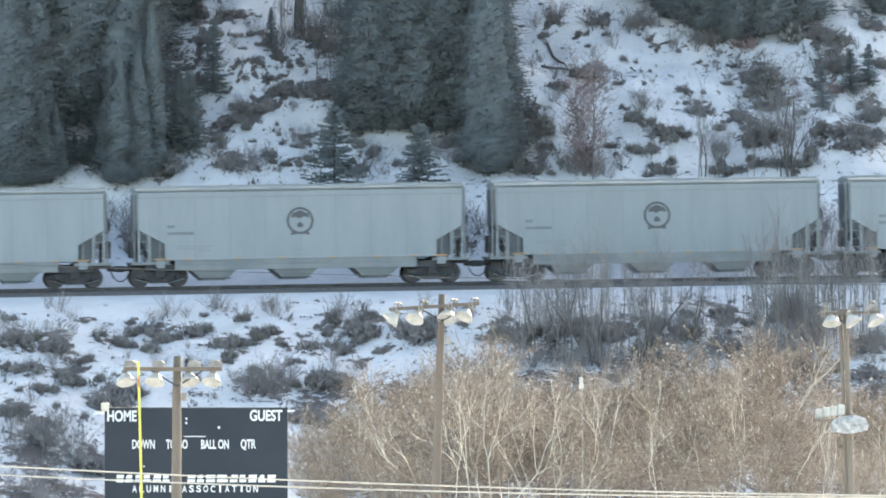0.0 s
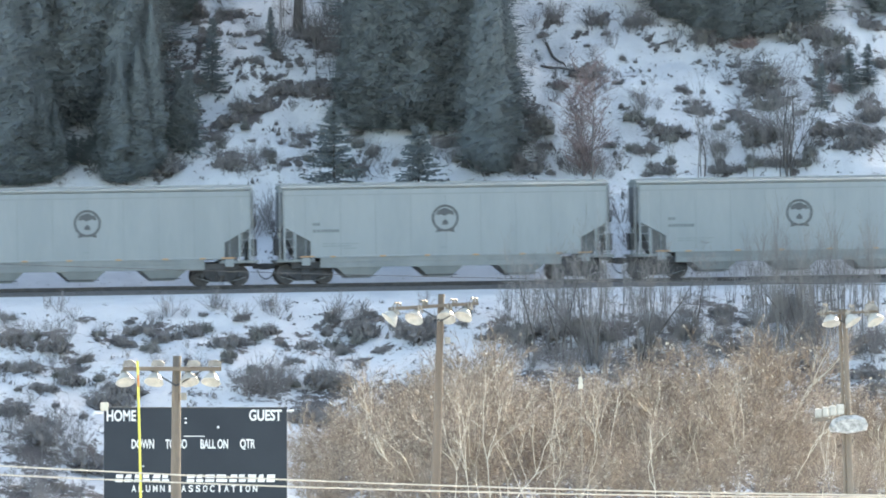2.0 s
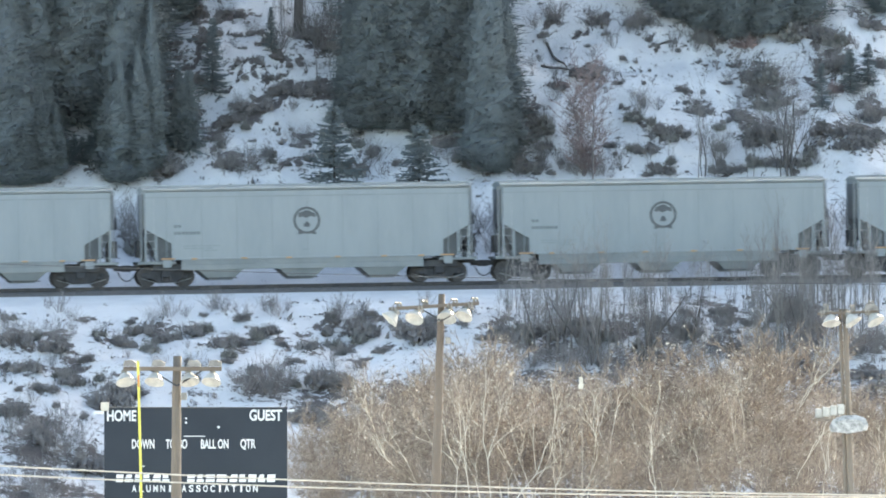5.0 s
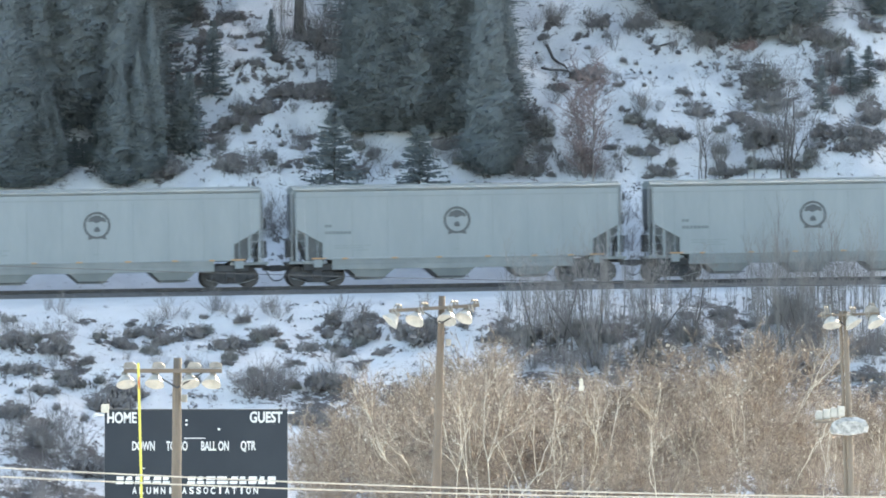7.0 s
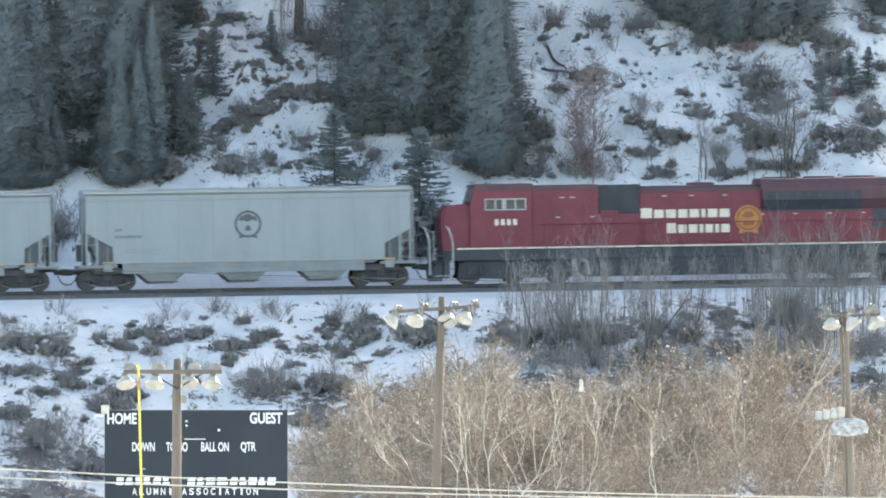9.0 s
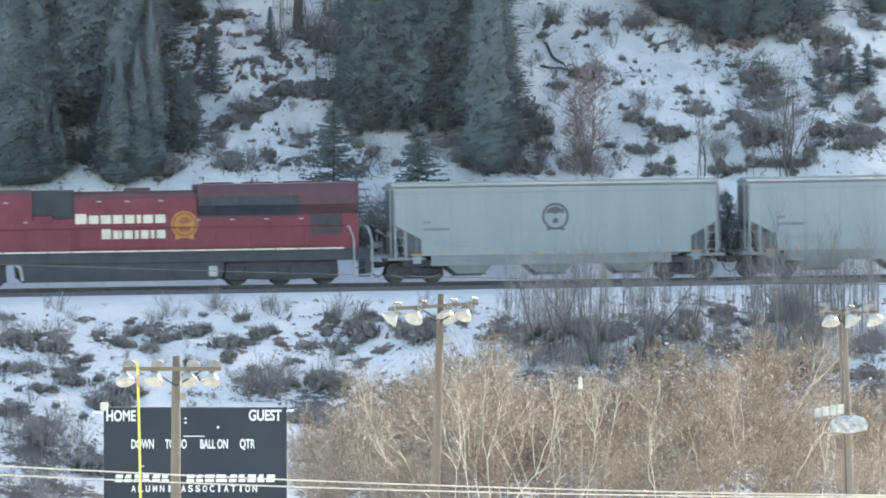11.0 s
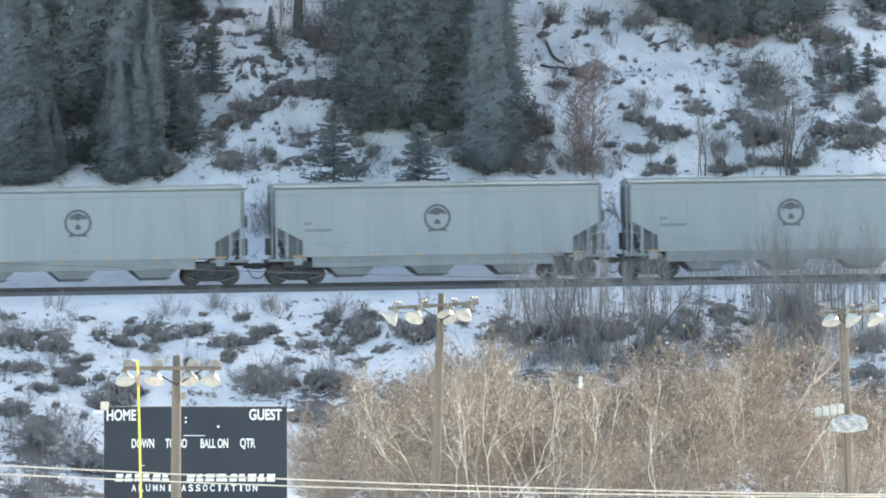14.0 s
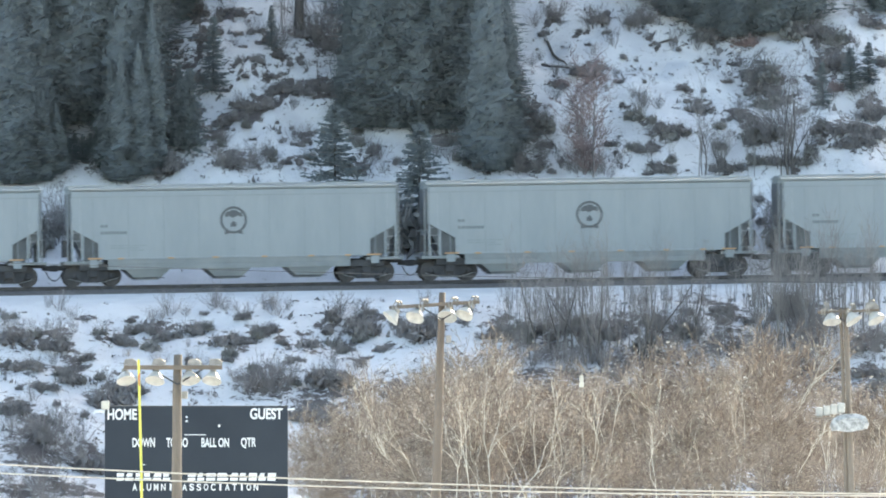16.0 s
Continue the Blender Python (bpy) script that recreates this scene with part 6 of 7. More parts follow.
spruce(2.05, 416.57, 15, 0.85)
spruce(1.01, 417.67, 17, 1.0)
spruce(-0.67, 418.52, 17, 1.0)
spruce(-2.91, 419.02, 17, 1.0)
spruce(-3.60, 419.91, 15, 0.8)
spruce(-1.81, 422.61, 14, 1.1)
spruce(0.45, 422.21, 14, 1.1)
spruce(1.75, 422.41, 14, 0.95)
spruce(-3.30, 423.11, 14, 0.9)
spruce(1.95, 419.41, 14, 0.85)
spruce(11.66, 424.25, 12, 1.2)
spruce(13.21, 424.16, 12, 1.1)
spruce(14.62, 423.91, 12, 1.1)
spruce(16.20, 424.31, 12, 1.1)
spruce(17.80, 425.31, 12, 1.1)
spruce(15.54, 425.80, 12, 1.2)
spruce(12.69, 425.70, 12, 1.2)
spruce(22.26, 427.90, 9, 1.2)
young_spruce(-5.24, 408.54, 5.6, 1.00)
young_spruce(-1.14, 407.15, 5.6, 1.12)
young_spruce(-11.37, 417.77, 3.7, 0.70)
young_spruce(21.19, 420.92, 2.1, 1.00)
young_spruce(18.78, 418.67, 2.2, 0.75)
young_spruce(20.27, 420.47, 2.2, 1.12)
young_spruce(-8.54, 420.36, 2.2, 0.62)
russet_tree(7.11, 412.23, 6.0)
gnarled_tree(12.64, 412.73, 3.5)
gnarled_tree(13.58, 413.83, 2.3)
gnarled_tree(16.81, 413.63, 4.6)
sapling(17.09, 413.78, 3.0)
sapling(-6.87, 421.26, 3.0)
sapling(-7.31, 422.01, 3.4)
sapling(-8.02, 422.46, 2.4)
sapling(-5.89, 421.56, 2.6)
brush(-7.93, 390.26, 1.3)
brush(-10.54, 390.41, 1.2)
brush(-4.80, 390.11, 1.3)
brush(-12.60, 389.56, 1.2)
brush(-3.75, 389.46, 1.0)
brush(-19.40, 384.91, 1.5)
brush(-17.61, 385.26, 1.4)
brush(-7.99, 380.57, 2.1)
brush(-6.99, 381.72, 1.9)
brush(-8.89, 380.87, 1.5)
brush(-17.46, 373.73, 2.0)
brush(-16.56, 373.13, 2.0)
brush(-16.12, 374.48, 1.5)
brush(-18.81, 373.28, 1.6)
brush(-14.89, 381.42, 1.2)
brush(7.82, 423.86, 1.3)
brush(5.56, 423.95, 1.3)
brush(9.79, 423.21, 1.6)
brush(8.49, 421.71, 1.0)
brush(9.92, 416.72, 1.2)
brush(8.57, 418.97, 0.8)
brush(10.12, 413.58, 0.9)
brush(13.46, 414.33, 1.7)
brush(15.72, 415.38, 2.2)
brush(16.60, 416.58, 1.8)
brush(14.67, 417.12, 1.0)
brush(15.77, 420.57, 2.2)
brush(19.62, 421.71, 2.0)
brush(21.30, 418.67, 2.0)
brush(-9.46, 411.28, 1.5)
brush(-10.55, 410.98, 1.5)
brush(-13.32, 411.73, 1.4)
brush(-3.70, 412.78, 1.2)
brush(-3.01, 413.08, 1.2)
brush(0.44, 412.33, 1.3)
brush(0.99, 413.13, 1.2)
brush(4.19, 414.98, 1.6)
brush(4.87, 413.78, 1.5)
brush(3.47, 412.18, 1.6)
brush(8.72, 412.78, 1.2)
brush(-6.31, 421.56, 2.2)
brush(-5.46, 420.61, 1.4)
brush(12.60, 422.66, 1.2)
brush(13.47, 423.36, 1.0)
brush(5.47, 417.17, 1.0)
brush(4.38, 420.16, 0.8)
brush(12.29, 386.31, 1.8)
brush(16.71, 387.01, 2.0)
brush(14.64, 386.92, 1.8)
brush(19.51, 386.12, 1.6)
rust_bush(5.76, 418.57, 0.5)
rust_bush(19.55, 420.07, 0.6)
rust_bush(15.17, 423.26, 0.6)
sage(15.93, 420.97, 1.1)
sage(16.13, 418.92, 0.8)
sage(15.79, 415.83, 1.0)
sage(3.20, 413.23, 0.9)
sage(4.89, 415.28, 0.9)
sage(-5.63, 413.08, 0.6)
sage(19.55, 423.31, 0.8)
sage(17.45, 423.81, 0.9)
sage(13.19, 423.51, 0.7)
sapling(2.60, 389.36, 1.6)
sapling(2.62, 387.51, 1.7)
sapling(2.71, 385.46, 1.6)
sapling(2.99, 388.86, 2.2)
sapling(3.33, 385.66, 2.9)
sapling(3.46, 389.71, 3.0)
sapling(3.72, 388.81, 2.6)
sapling(3.76, 385.47, 2.6)
sapling(3.93, 392.36, 1.9)
sapling(4.10, 388.21, 3.6)
sapling(4.68, 389.01, 2.8)
sapling(4.57, 386.12, 3.2)
sapling(4.78, 386.86, 3.0)
sapling(5.42, 390.01, 4.1)
sapling(5.31, 389.11, 3.2)
sapling(5.32, 386.56, 4.5)
sapling(5.69, 386.61, 3.3)
sapling(6.23, 390.21, 2.2)
sapling(6.20, 388.01, 4.3)
sapling(6.23, 386.66, 3.9)
sapling(6.69, 390.86, 4.1)
sapling(6.67, 388.21, 4.5)
sapling(7.42, 390.61, 3.9)
sapling(7.19, 388.26, 4.3)
sapling(7.43, 389.76, 3.8)
sapling(7.65, 385.32, 3.7)
sapling(8.26, 388.71, 2.7)
sapling(8.00, 386.06, 3.6)
sapling(8.60, 392.46, 2.1)
sapling(8.56, 388.01, 3.1)
sapling(8.39, 386.26, 3.3)
sapling(9.13, 392.46, 1.6)
sapling(8.72, 388.16, 2.4)
sapling(8.95, 384.77, 2.7)
sapling(9.27, 389.56, 2.5)
sapling(9.39, 386.91, 1.5)
sapling(10.28, 388.46, 1.6)
sapling(10.87, 387.96, 2.5)
sapling(11.65, 387.26, 2.2)
sapling(11.51, 386.11, 1.5)
sapling(11.86, 388.21, 1.7)
sapling(12.58, 386.31, 2.7)
sapling(12.87, 385.87, 2.8)
sapling(13.38, 386.32, 2.6)
sapling(14.41, 391.36, 3.4)
sapling(14.84, 388.71, 4.3)
sapling(14.44, 387.26, 3.1)
sapling(15.40, 392.56, 3.6)
sapling(15.65, 392.71, 4.1)
sapling(15.69, 389.31, 4.2)
sapling(15.41, 387.46, 4.3)
sapling(15.95, 389.21, 4.3)
sapling(15.77, 386.82, 4.5)
sapling(16.53, 387.06, 4.2)
sapling(17.08, 388.86, 3.0)
sapling(16.79, 386.96, 4.5)
sapling(17.29, 391.91, 4.1)
sapling(17.54, 389.31, 4.0)
sapling(17.40, 386.12, 4.5)
sapling(17.89, 389.66, 3.8)
sapling(18.34, 390.81, 3.7)
sapling(18.14, 387.11, 3.7)
sapling(18.88, 389.56, 2.0)
sapling(18.66, 387.16, 1.8)
sapling(18.78, 385.97, 2.5)
sapling(19.56, 388.11, 2.1)
sapling(19.36, 387.21, 2.2)
sapling(20.05, 391.16, 1.8)
sapling(19.89, 390.01, 1.7)
brush(16.07, 386.42, 1.7)
brush(6.46, 385.22, 1.4)
brush(17.55, 387.91, 1.7)
brush(12.30, 385.67, 1.5)
brush(18.02, 389.61, 1.3)
brush(7.41, 383.62, 1.8)
brush(15.27, 387.26, 1.7)
brush(17.46, 388.06, 1.9)
brush(11.09, 386.56, 2.0)
brush(14.78, 384.62, 1.9)
brush(14.66, 384.82, 1.7)
brush(14.50, 388.76, 1.6)
brush(14.42, 386.67, 1.4)
brush(16.51, 386.62, 1.9)
brush(16.07, 387.66, 1.8)
brush(8.07, 387.01, 1.9)
brush(14.21, 385.12, 1.9)
brush(19.52, 386.76, 1.7)
brush(4.31, 388.76, 1.7)
brush(17.04, 385.12, 1.5)
brush(15.94, 389.61, 1.5)
brush(17.41, 386.37, 1.6)
sage(9.34, 385.96, 0.7)
sage(7.64, 387.26, 0.5)
sage(3.80, 387.16, 0.5)
sage(6.72, 388.31, 0.7)
sage(11.31, 387.11, 0.7)
sage(6.57, 386.96, 0.6)
sage(6.31, 388.36, 0.6)
sage(7.12, 387.11, 0.7)
sage(3.68, 387.86, 0.7)
sage(15.75, 390.66, 0.6)
sage(15.92, 391.66, 0.8)
sage(15.80, 392.01, 0.8)
sapling(-7.82, 423.80, 1.8)
sapling(-8.07, 423.75, 1.8)
sapling(-5.46, 421.11, 2.3)
sapling(-7.80, 421.41, 1.6)
sapling(-8.01, 423.60, 1.5)
sapling(-5.43, 420.91, 2.3)
sapling(-5.90, 424.31, 1.6)
sapling(-6.44, 420.71, 2.4)
sapling(-5.62, 424.70, 2.0)
sapling(-6.29, 422.21, 1.4)
sapling(-7.01, 424.30, 2.5)
sapling(-5.65, 422.41, 1.6)
sapling(-5.50, 422.11, 2.4)
sapling(-5.71, 423.11, 1.8)
brush(-8.66, 420.56, 1.2)
brush(-6.82, 421.66, 1.3)
brush(-8.07, 420.56, 1.2)
brush(-6.70, 419.61, 0.5)
brush(-6.03, 419.46, 0.5)
brush(1.27, 412.18, 0.7)
brush(-11.15, 424.50, 0.6)
brush(14.70, 422.11, 0.7)
brush(-7.95, 411.38, 0.8)
brush(-9.57, 422.06, 0.9)
brush(-3.03, 411.48, 0.6)
brush(6.13, 415.18, 0.7)
brush(21.41, 420.92, 0.6)
brush(17.91, 415.28, 0.8)
brush(-10.32, 420.51, 0.6)
brush(17.65, 424.56, 0.5)
brush(19.38, 419.47, 1.1)
brush(1.96, 413.08, 0.9)
brush(14.72, 416.18, 0.8)
brush(18.23, 414.38, 0.7)
brush(10.28, 414.48, 0.9)
brush(15.66, 420.47, 0.9)
brush(11.43, 422.21, 1.1)
brush(20.59, 425.45, 1.1)
brush(20.47, 418.97, 0.5)
brush(18.64, 424.31, 1.1)
brush(10.86, 424.00, 0.6)
brush(9.64, 416.97, 0.9)
brush(19.53, 423.41, 0.5)
brush(19.52, 426.80, 1.0)
brush(-7.40, 414.53, 1.0)
brush(17.71, 419.27, 1.0)
brush(-0.39, 412.78, 1.0)
brush(4.25, 417.77, 0.5)
brush(-10.14, 416.87, 0.8)
brush(17.24, 418.57, 0.6)
brush(0.67, 414.58, 0.8)
brush(-10.84, 413.48, 1.0)
brush(-8.48, 417.37, 0.7)
brush(14.84, 422.76, 0.6)
brush(4.70, 413.33, 0.6)
brush(-7.49, 416.62, 1.0)
brush(5.64, 419.52, 1.0)
brush(14.55, 424.95, 1.0)
brush(16.42, 421.32, 1.0)
brush(-5.70, 413.98, 0.6)
brush(-6.37, 418.12, 0.7)
brush(6.50, 413.73, 0.9)
brush(-11.14, 419.56, 0.8)
brush(4.72, 415.63, 0.8)
brush(0.47, 414.68, 1.1)
brush(9.34, 415.77, 0.9)
brush(-0.94, 412.18, 0.8)
brush(18.96, 422.76, 1.0)
brush(14.67, 418.82, 0.8)
brush(-6.61, 415.43, 0.7)
brush(10.66, 423.06, 0.5)
brush(-6.49, 414.73, 0.6)
brush(18.62, 422.06, 0.8)
brush(-5.35, 416.62, 0.7)
brush(-10.45, 411.28, 1.0)
brush(15.03, 415.58, 1.1)
brush(-16.63, 383.87, 0.7)
brush(-7.37, 380.27, 0.9)
brush(1.27, 388.96, 0.8)
brush(-5.19, 382.47, 0.8)
brush(-1.79, 387.41, 1.0)
brush(-11.16, 383.87, 0.9)
brush(-4.65, 388.36, 0.6)
brush(-12.91, 383.92, 1.0)
brush(-0.28, 386.41, 0.7)
brush(-2.10, 387.91, 0.7)
brush(-20.03, 387.71, 0.8)
brush(-4.82, 383.82, 0.7)
brush(0.87, 382.92, 0.6)
brush(-18.38, 378.82, 1.0)
brush(0.18, 383.07, 0.7)
brush(-18.23, 386.91, 0.6)
brush(0.36, 380.27, 0.9)
brush(-16.98, 387.21, 0.6)
brush(0.81, 388.51, 0.9)
brush(-5.11, 384.37, 1.0)
brush(-14.35, 384.67, 0.6)
brush(-18.27, 389.96, 0.7)
brush(-17.68, 389.61, 1.0)
brush(-13.63, 381.27, 0.9)
brush(-3.98, 383.72, 1.0)
brush(-0.74, 382.27, 0.8)
brush(-4.78, 382.52, 0.8)
brush(-9.15, 389.06, 0.9)
brush(-9.59, 390.01, 0.6)
brush(-0.83, 388.16, 0.7)
brush(-5.02, 381.32, 0.7)
brush(-11.62, 385.41, 0.5)
brush(-0.78, 390.81, 1.0)
brush(-16.96, 388.61, 0.9)
brush(-1.97, 388.61, 0.8)
brush(-9.55, 382.07, 0.6)
brush(-1.88, 380.02, 0.9)
brush(0.20, 380.02, 0.7)
brush(-1.40, 381.47, 0.8)
brush(-17.73, 383.37, 1.0)
sapling(-16.90, 369.58, 2.2)
sapling(-18.31, 368.29, 2.1)
sapling(-15.68, 369.99, 1.8)
sapling(-17.66, 372.58, 1.6)
sapling(-18.98, 371.58, 1.6)
sapling(-16.34, 373.68, 1.4)
brush(-18.13, 374.73, 1.6)
brush(-16.93, 375.78, 1.6)
brush(-19.18, 375.53, 1.5)
brush(-2.56, 407.00, 2.6)
sage(-2.15, 406.60, 2.2)
brush(-4.03, 407.00, 2.4)
sage(-3.64, 406.55, 1.2)
brush(-15.02, 407.05, 2.6)
brush(-13.66, 406.15, 2.0)
sage(-14.25, 406.70, 1.2)
brush(-18.38, 407.24, 2.2)
sage(-18.83, 405.95, 1.2)
brush(16.25, 409.25, 2.8)
sage(16.53, 408.15, 1.3)
brush(13.40, 408.20, 2.6)
sage(13.78, 407.45, 1.2)
brush(11.83, 407.80, 2.6)
sage(12.28, 407.25, 1.2)
brush(10.54, 406.55, 1.8)
brush(9.11, 406.85, 1.5)
brush(3.62, 407.50, 2.6)
sage(3.97, 406.85, 1.3)
brush(5.06, 406.85, 1.6)
brush(2.20, 406.10, 1.4)
brush(-12.32, 406.85, 1.6)
brush(-10.88, 406.95, 1.6)
brush(-8.19, 407.15, 1.8)
brush(-6.73, 407.50, 1.8)
brush(-20.85, 405.55, 2.0)
sage(-19.60, 405.00, 1.2)
brush(0.71, 406.45, 1.6)
brush(18.17, 408.10, 1.6)
brush(20.10, 408.55, 1.6)
spruce(-13.09, 423.90, 8, 0.8)
dead_trunk(-7.22, 422.01, 6, 0.22)
brush(7.39, 387.91, 1.1)
brush(11.49, 387.91, 1.0)
brush(10.75, 387.46, 1.0)
brush(5.38, 388.66, 1.1)
brush(11.16, 387.26, 1.5)
brush(6.45, 387.51, 1.2)
sage(10.30, 415.27, 0.4)
sage(17.83, 414.18, 0.5)
sage(15.10, 414.33, 0.4)
sage(13.52, 415.18, 0.5)
sage(9.28, 415.82, 0.4)
sage(18.02, 414.63, 0.6)
sage(18.63, 416.48, 0.5)
sage(21.45, 417.28, 0.4)
sage(13.60, 416.13, 0.4)
sage(9.37, 415.72, 0.6)
sage(9.38, 413.93, 0.4)
sage(11.19, 413.43, 0.4)
sage(11.11, 414.53, 0.5)
sage(15.41, 413.98, 0.5)
sage(-8.67, 382.52, 0.4)
sage(-4.61, 385.52, 0.3)
sage(-17.17, 382.22, 0.5)
sage(0.20, 382.57, 0.4)
sage(-16.24, 382.02, 0.3)
sage(-10.93, 388.31, 0.4)
sage(-13.39, 386.01, 0.5)
sage(-8.40, 386.86, 0.5)
sage(-4.19, 382.17, 0.3)
sage(-6.74, 382.07, 0.4)
sage(-15.49, 382.52, 0.4)
sage(-11.27, 382.42, 0.4)
sage(-15.75, 386.86, 0.4)
sage(-5.05, 387.36, 0.5)
sage(-18.55, 385.96, 0.5)
sage(-9.66, 384.37, 0.5)
sage(-14.11, 387.91, 0.3)
sage(-9.65, 386.06, 0.4)
sage(-19.96, 388.36, 0.4)
sage(-3.76, 387.56, 0.5)
sage(-4.07, 414.18, 0.5)
sage(-8.46, 412.23, 0.5)
sage(-4.57, 414.53, 0.3)
sage(-4.16, 415.03, 0.4)
sage(-4.52, 412.23, 0.5)
sage(-4.83, 412.48, 0.4)
sage(-6.51, 412.38, 0.4)
sage(-8.34, 411.78, 0.3)
sage(0.69, 412.43, 0.4)
sage(1.05, 412.18, 0.3)
sage(-9.68, 414.93, 0.4)
sage(-10.86, 413.43, 0.4)
sage(-5.86, 415.78, 0.3)
sage(-1.25, 414.03, 0.4)
brush(-20.76, 405.50, 1.6)
brush(-19.74, 405.15, 2.0)
brush(-18.43, 405.40, 2.0)
brush(-17.76, 406.15, 1.9)
brush(-16.87, 406.35, 1.5)
brush(-16.11, 408.49, 1.7)
brush(-15.18, 407.69, 1.8)
brush(-13.99, 408.04, 1.5)
brush(-13.11, 407.79, 1.6)
brush(-11.76, 408.04, 1.6)
brush(-10.37, 408.24, 1.6)
brush(-9.11, 407.00, 1.6)
brush(-8.43, 407.99, 1.6)
brush(-7.55, 407.89, 1.9)
brush(-6.60, 408.04, 2.0)
brush(-5.42, 407.35, 1.8)
brush(-4.57, 407.00, 1.6)
brush(-3.54, 407.89, 1.5)
brush(-2.48, 407.99, 2.0)
brush(-1.55, 407.84, 1.7)
brush(-0.14, 406.85, 1.8)
brush(1.09, 406.55, 1.9)
brush(1.85, 407.54, 1.7)
brush(2.81, 407.50, 1.8)
brush(3.65, 407.45, 1.7)
brush(4.50, 408.29, 1.6)
brush(5.20, 406.90, 1.7)
brush(6.25, 408.39, 1.8)
brush(7.31, 407.84, 1.7)
brush(8.74, 408.39, 1.7)
brush(10.04, 408.04, 1.8)
brush(10.92, 408.54, 1.9)
brush(12.33, 408.05, 1.7)
brush(13.34, 408.05, 1.6)
brush(14.49, 409.69, 1.8)
brush(15.84, 409.24, 1.9)
brush(16.58, 409.35, 2.0)
brush(17.36, 409.69, 1.7)
brush(18.58, 409.34, 2.0)
brush(19.59, 409.89, 2.0)
brush(20.83, 411.09, 1.7)
brush(5.59, 383.42, 1.7)
brush(7.98, 381.57, 1.8)
brush(10.33, 384.37, 1.8)
brush(11.72, 384.62, 1.6)
brush(12.58, 381.62, 1.9)
brush(13.71, 383.42, 1.9)
brush(14.57, 385.92, 1.7)
brush(15.04, 384.62, 1.3)
brush(15.53, 383.97, 1.8)
brush(16.06, 385.57, 2.0)
brush(16.46, 385.87, 1.5)
sapling(3.13, 387.56, 3.0)
sapling(3.65, 387.26, 3.3)
sapling(4.25, 388.06, 3.6)
sapling(5.57, 385.87, 4.0)
sapling(5.88, 385.92, 3.7)
sapling(6.85, 385.12, 4.3)
sapling(8.84, 384.62, 4.2)
sapling(9.21, 384.72, 4.4)
sapling(9.67, 384.92, 3.6)
sapling(11.41, 387.06, 3.0)
sapling(14.18, 388.61, 3.2)
sapling(14.60, 388.51, 3.0)
sapling(16.12, 388.26, 3.4)
sapling(16.45, 388.16, 3.7)
sapling(16.77, 388.26, 3.5)
sapling(12.58, 412.63, 4.2)
sapling(13.46, 413.43, 3.2)
sapling(13.37, 413.23, 2.6)
gnarled_tree(17.07, 413.28, 5.6)
gnarled_tree(16.46, 413.23, 3.6)
sapling(15.09, 413.43, 3.4)
sapling(4.52, 411.83, 2.8)
sapling(11.09, 412.58, 2.4)
spruce(-17.33, 415.48, 17, 1.0)
spruce(-18.96, 414.64, 17, 0.9)
spruce(-15.71, 413.76, 19, 0.75)
spruce(-12.54, 413.08, 3.7, 1.6)
young_spruce(-12.39, 412.83, 4.0, 0.75)
spruce(-12.87, 413.18, 3.6, 1.8)
spruce(1.42, 415.23, 17, 0.95)
spruce(3.07, 414.08, 8, 1.2)
brush(-17.79, 367.54, 0.9)
brush(-16.75, 366.89, 0.9)
brush(-18.88, 368.19, 1.1)
brush(-17.49, 368.64, 1.0)
brush(-15.89, 367.39, 1.0)
brush(-18.22, 368.34, 1.0)
brush(-18.93, 363.94, 1.4)
brush(-17.59, 368.04, 0.9)
brush(-17.30, 364.54, 1.4)
brush(-16.97, 368.59, 1.4)
brush(-16.97, 363.79, 1.1)
brush(-17.74, 368.09, 1.0)
brush(-17.56, 368.54, 1.5)
brush(-15.84, 367.89, 0.8)
brush(-17.34, 365.29, 1.3)
brush(-17.26, 366.19, 0.9)
gnarled_tree(3.96, 385.02, 4.3)
gnarled_tree(5.77, 385.62, 4.8)
gnarled_tree(6.73, 384.52, 4.6)
gnarled_tree(7.14, 384.47, 4.2)
gnarled_tree(9.10, 384.67, 4.8)
gnarled_tree(9.54, 384.87, 4.3)
gnarled_tree(11.42, 386.51, 3.6)
gnarled_tree(16.29, 388.01, 3.8)
gnarled_tree(5.00, 385.57, 4.0)
sapling(3.13, 390.56, 3.1)
sapling(3.72, 392.11, 2.7)
sapling(5.59, 392.66, 2.1)
sapling(6.79, 391.96, 2.3)
sapling(6.78, 390.21, 2.4)
sapling(7.69, 389.76, 2.5)
sapling(8.36, 393.11, 2.4)
sapling(8.63, 391.06, 2.5)
sapling(9.71, 389.51, 2.7)
sapling(10.19, 393.06, 3.1)
sapling(10.42, 389.56, 2.6)
sapling(11.43, 393.16, 2.7)
sapling(12.52, 391.71, 2.7)
sapling(13.45, 392.26, 2.6)
sapling(15.44, 393.61, 2.5)
sapling(15.72, 391.21, 2.7)
sapling(16.55, 391.86, 2.7)
sapling(17.37, 392.56, 2.5)
sapling(18.11, 393.31, 2.0)
sapling(18.42, 392.06, 2.7)
sapling(19.40, 390.71, 2.6)
sapling(20.04, 393.36, 2.3)
brush(12.21, 418.02, 0.6)
brush(18.41, 414.23, 0.6)
brush(10.39, 418.77, 0.4)
brush(4.43, 419.02, 0.4)
brush(11.85, 423.01, 0.5)
brush(14.96, 421.47, 0.6)
brush(16.15, 422.31, 0.6)
brush(7.46, 421.06, 0.7)
brush(4.85, 421.46, 0.7)
brush(8.69, 419.22, 0.3)
brush(15.06, 421.12, 0.6)
brush(20.46, 420.32, 0.7)
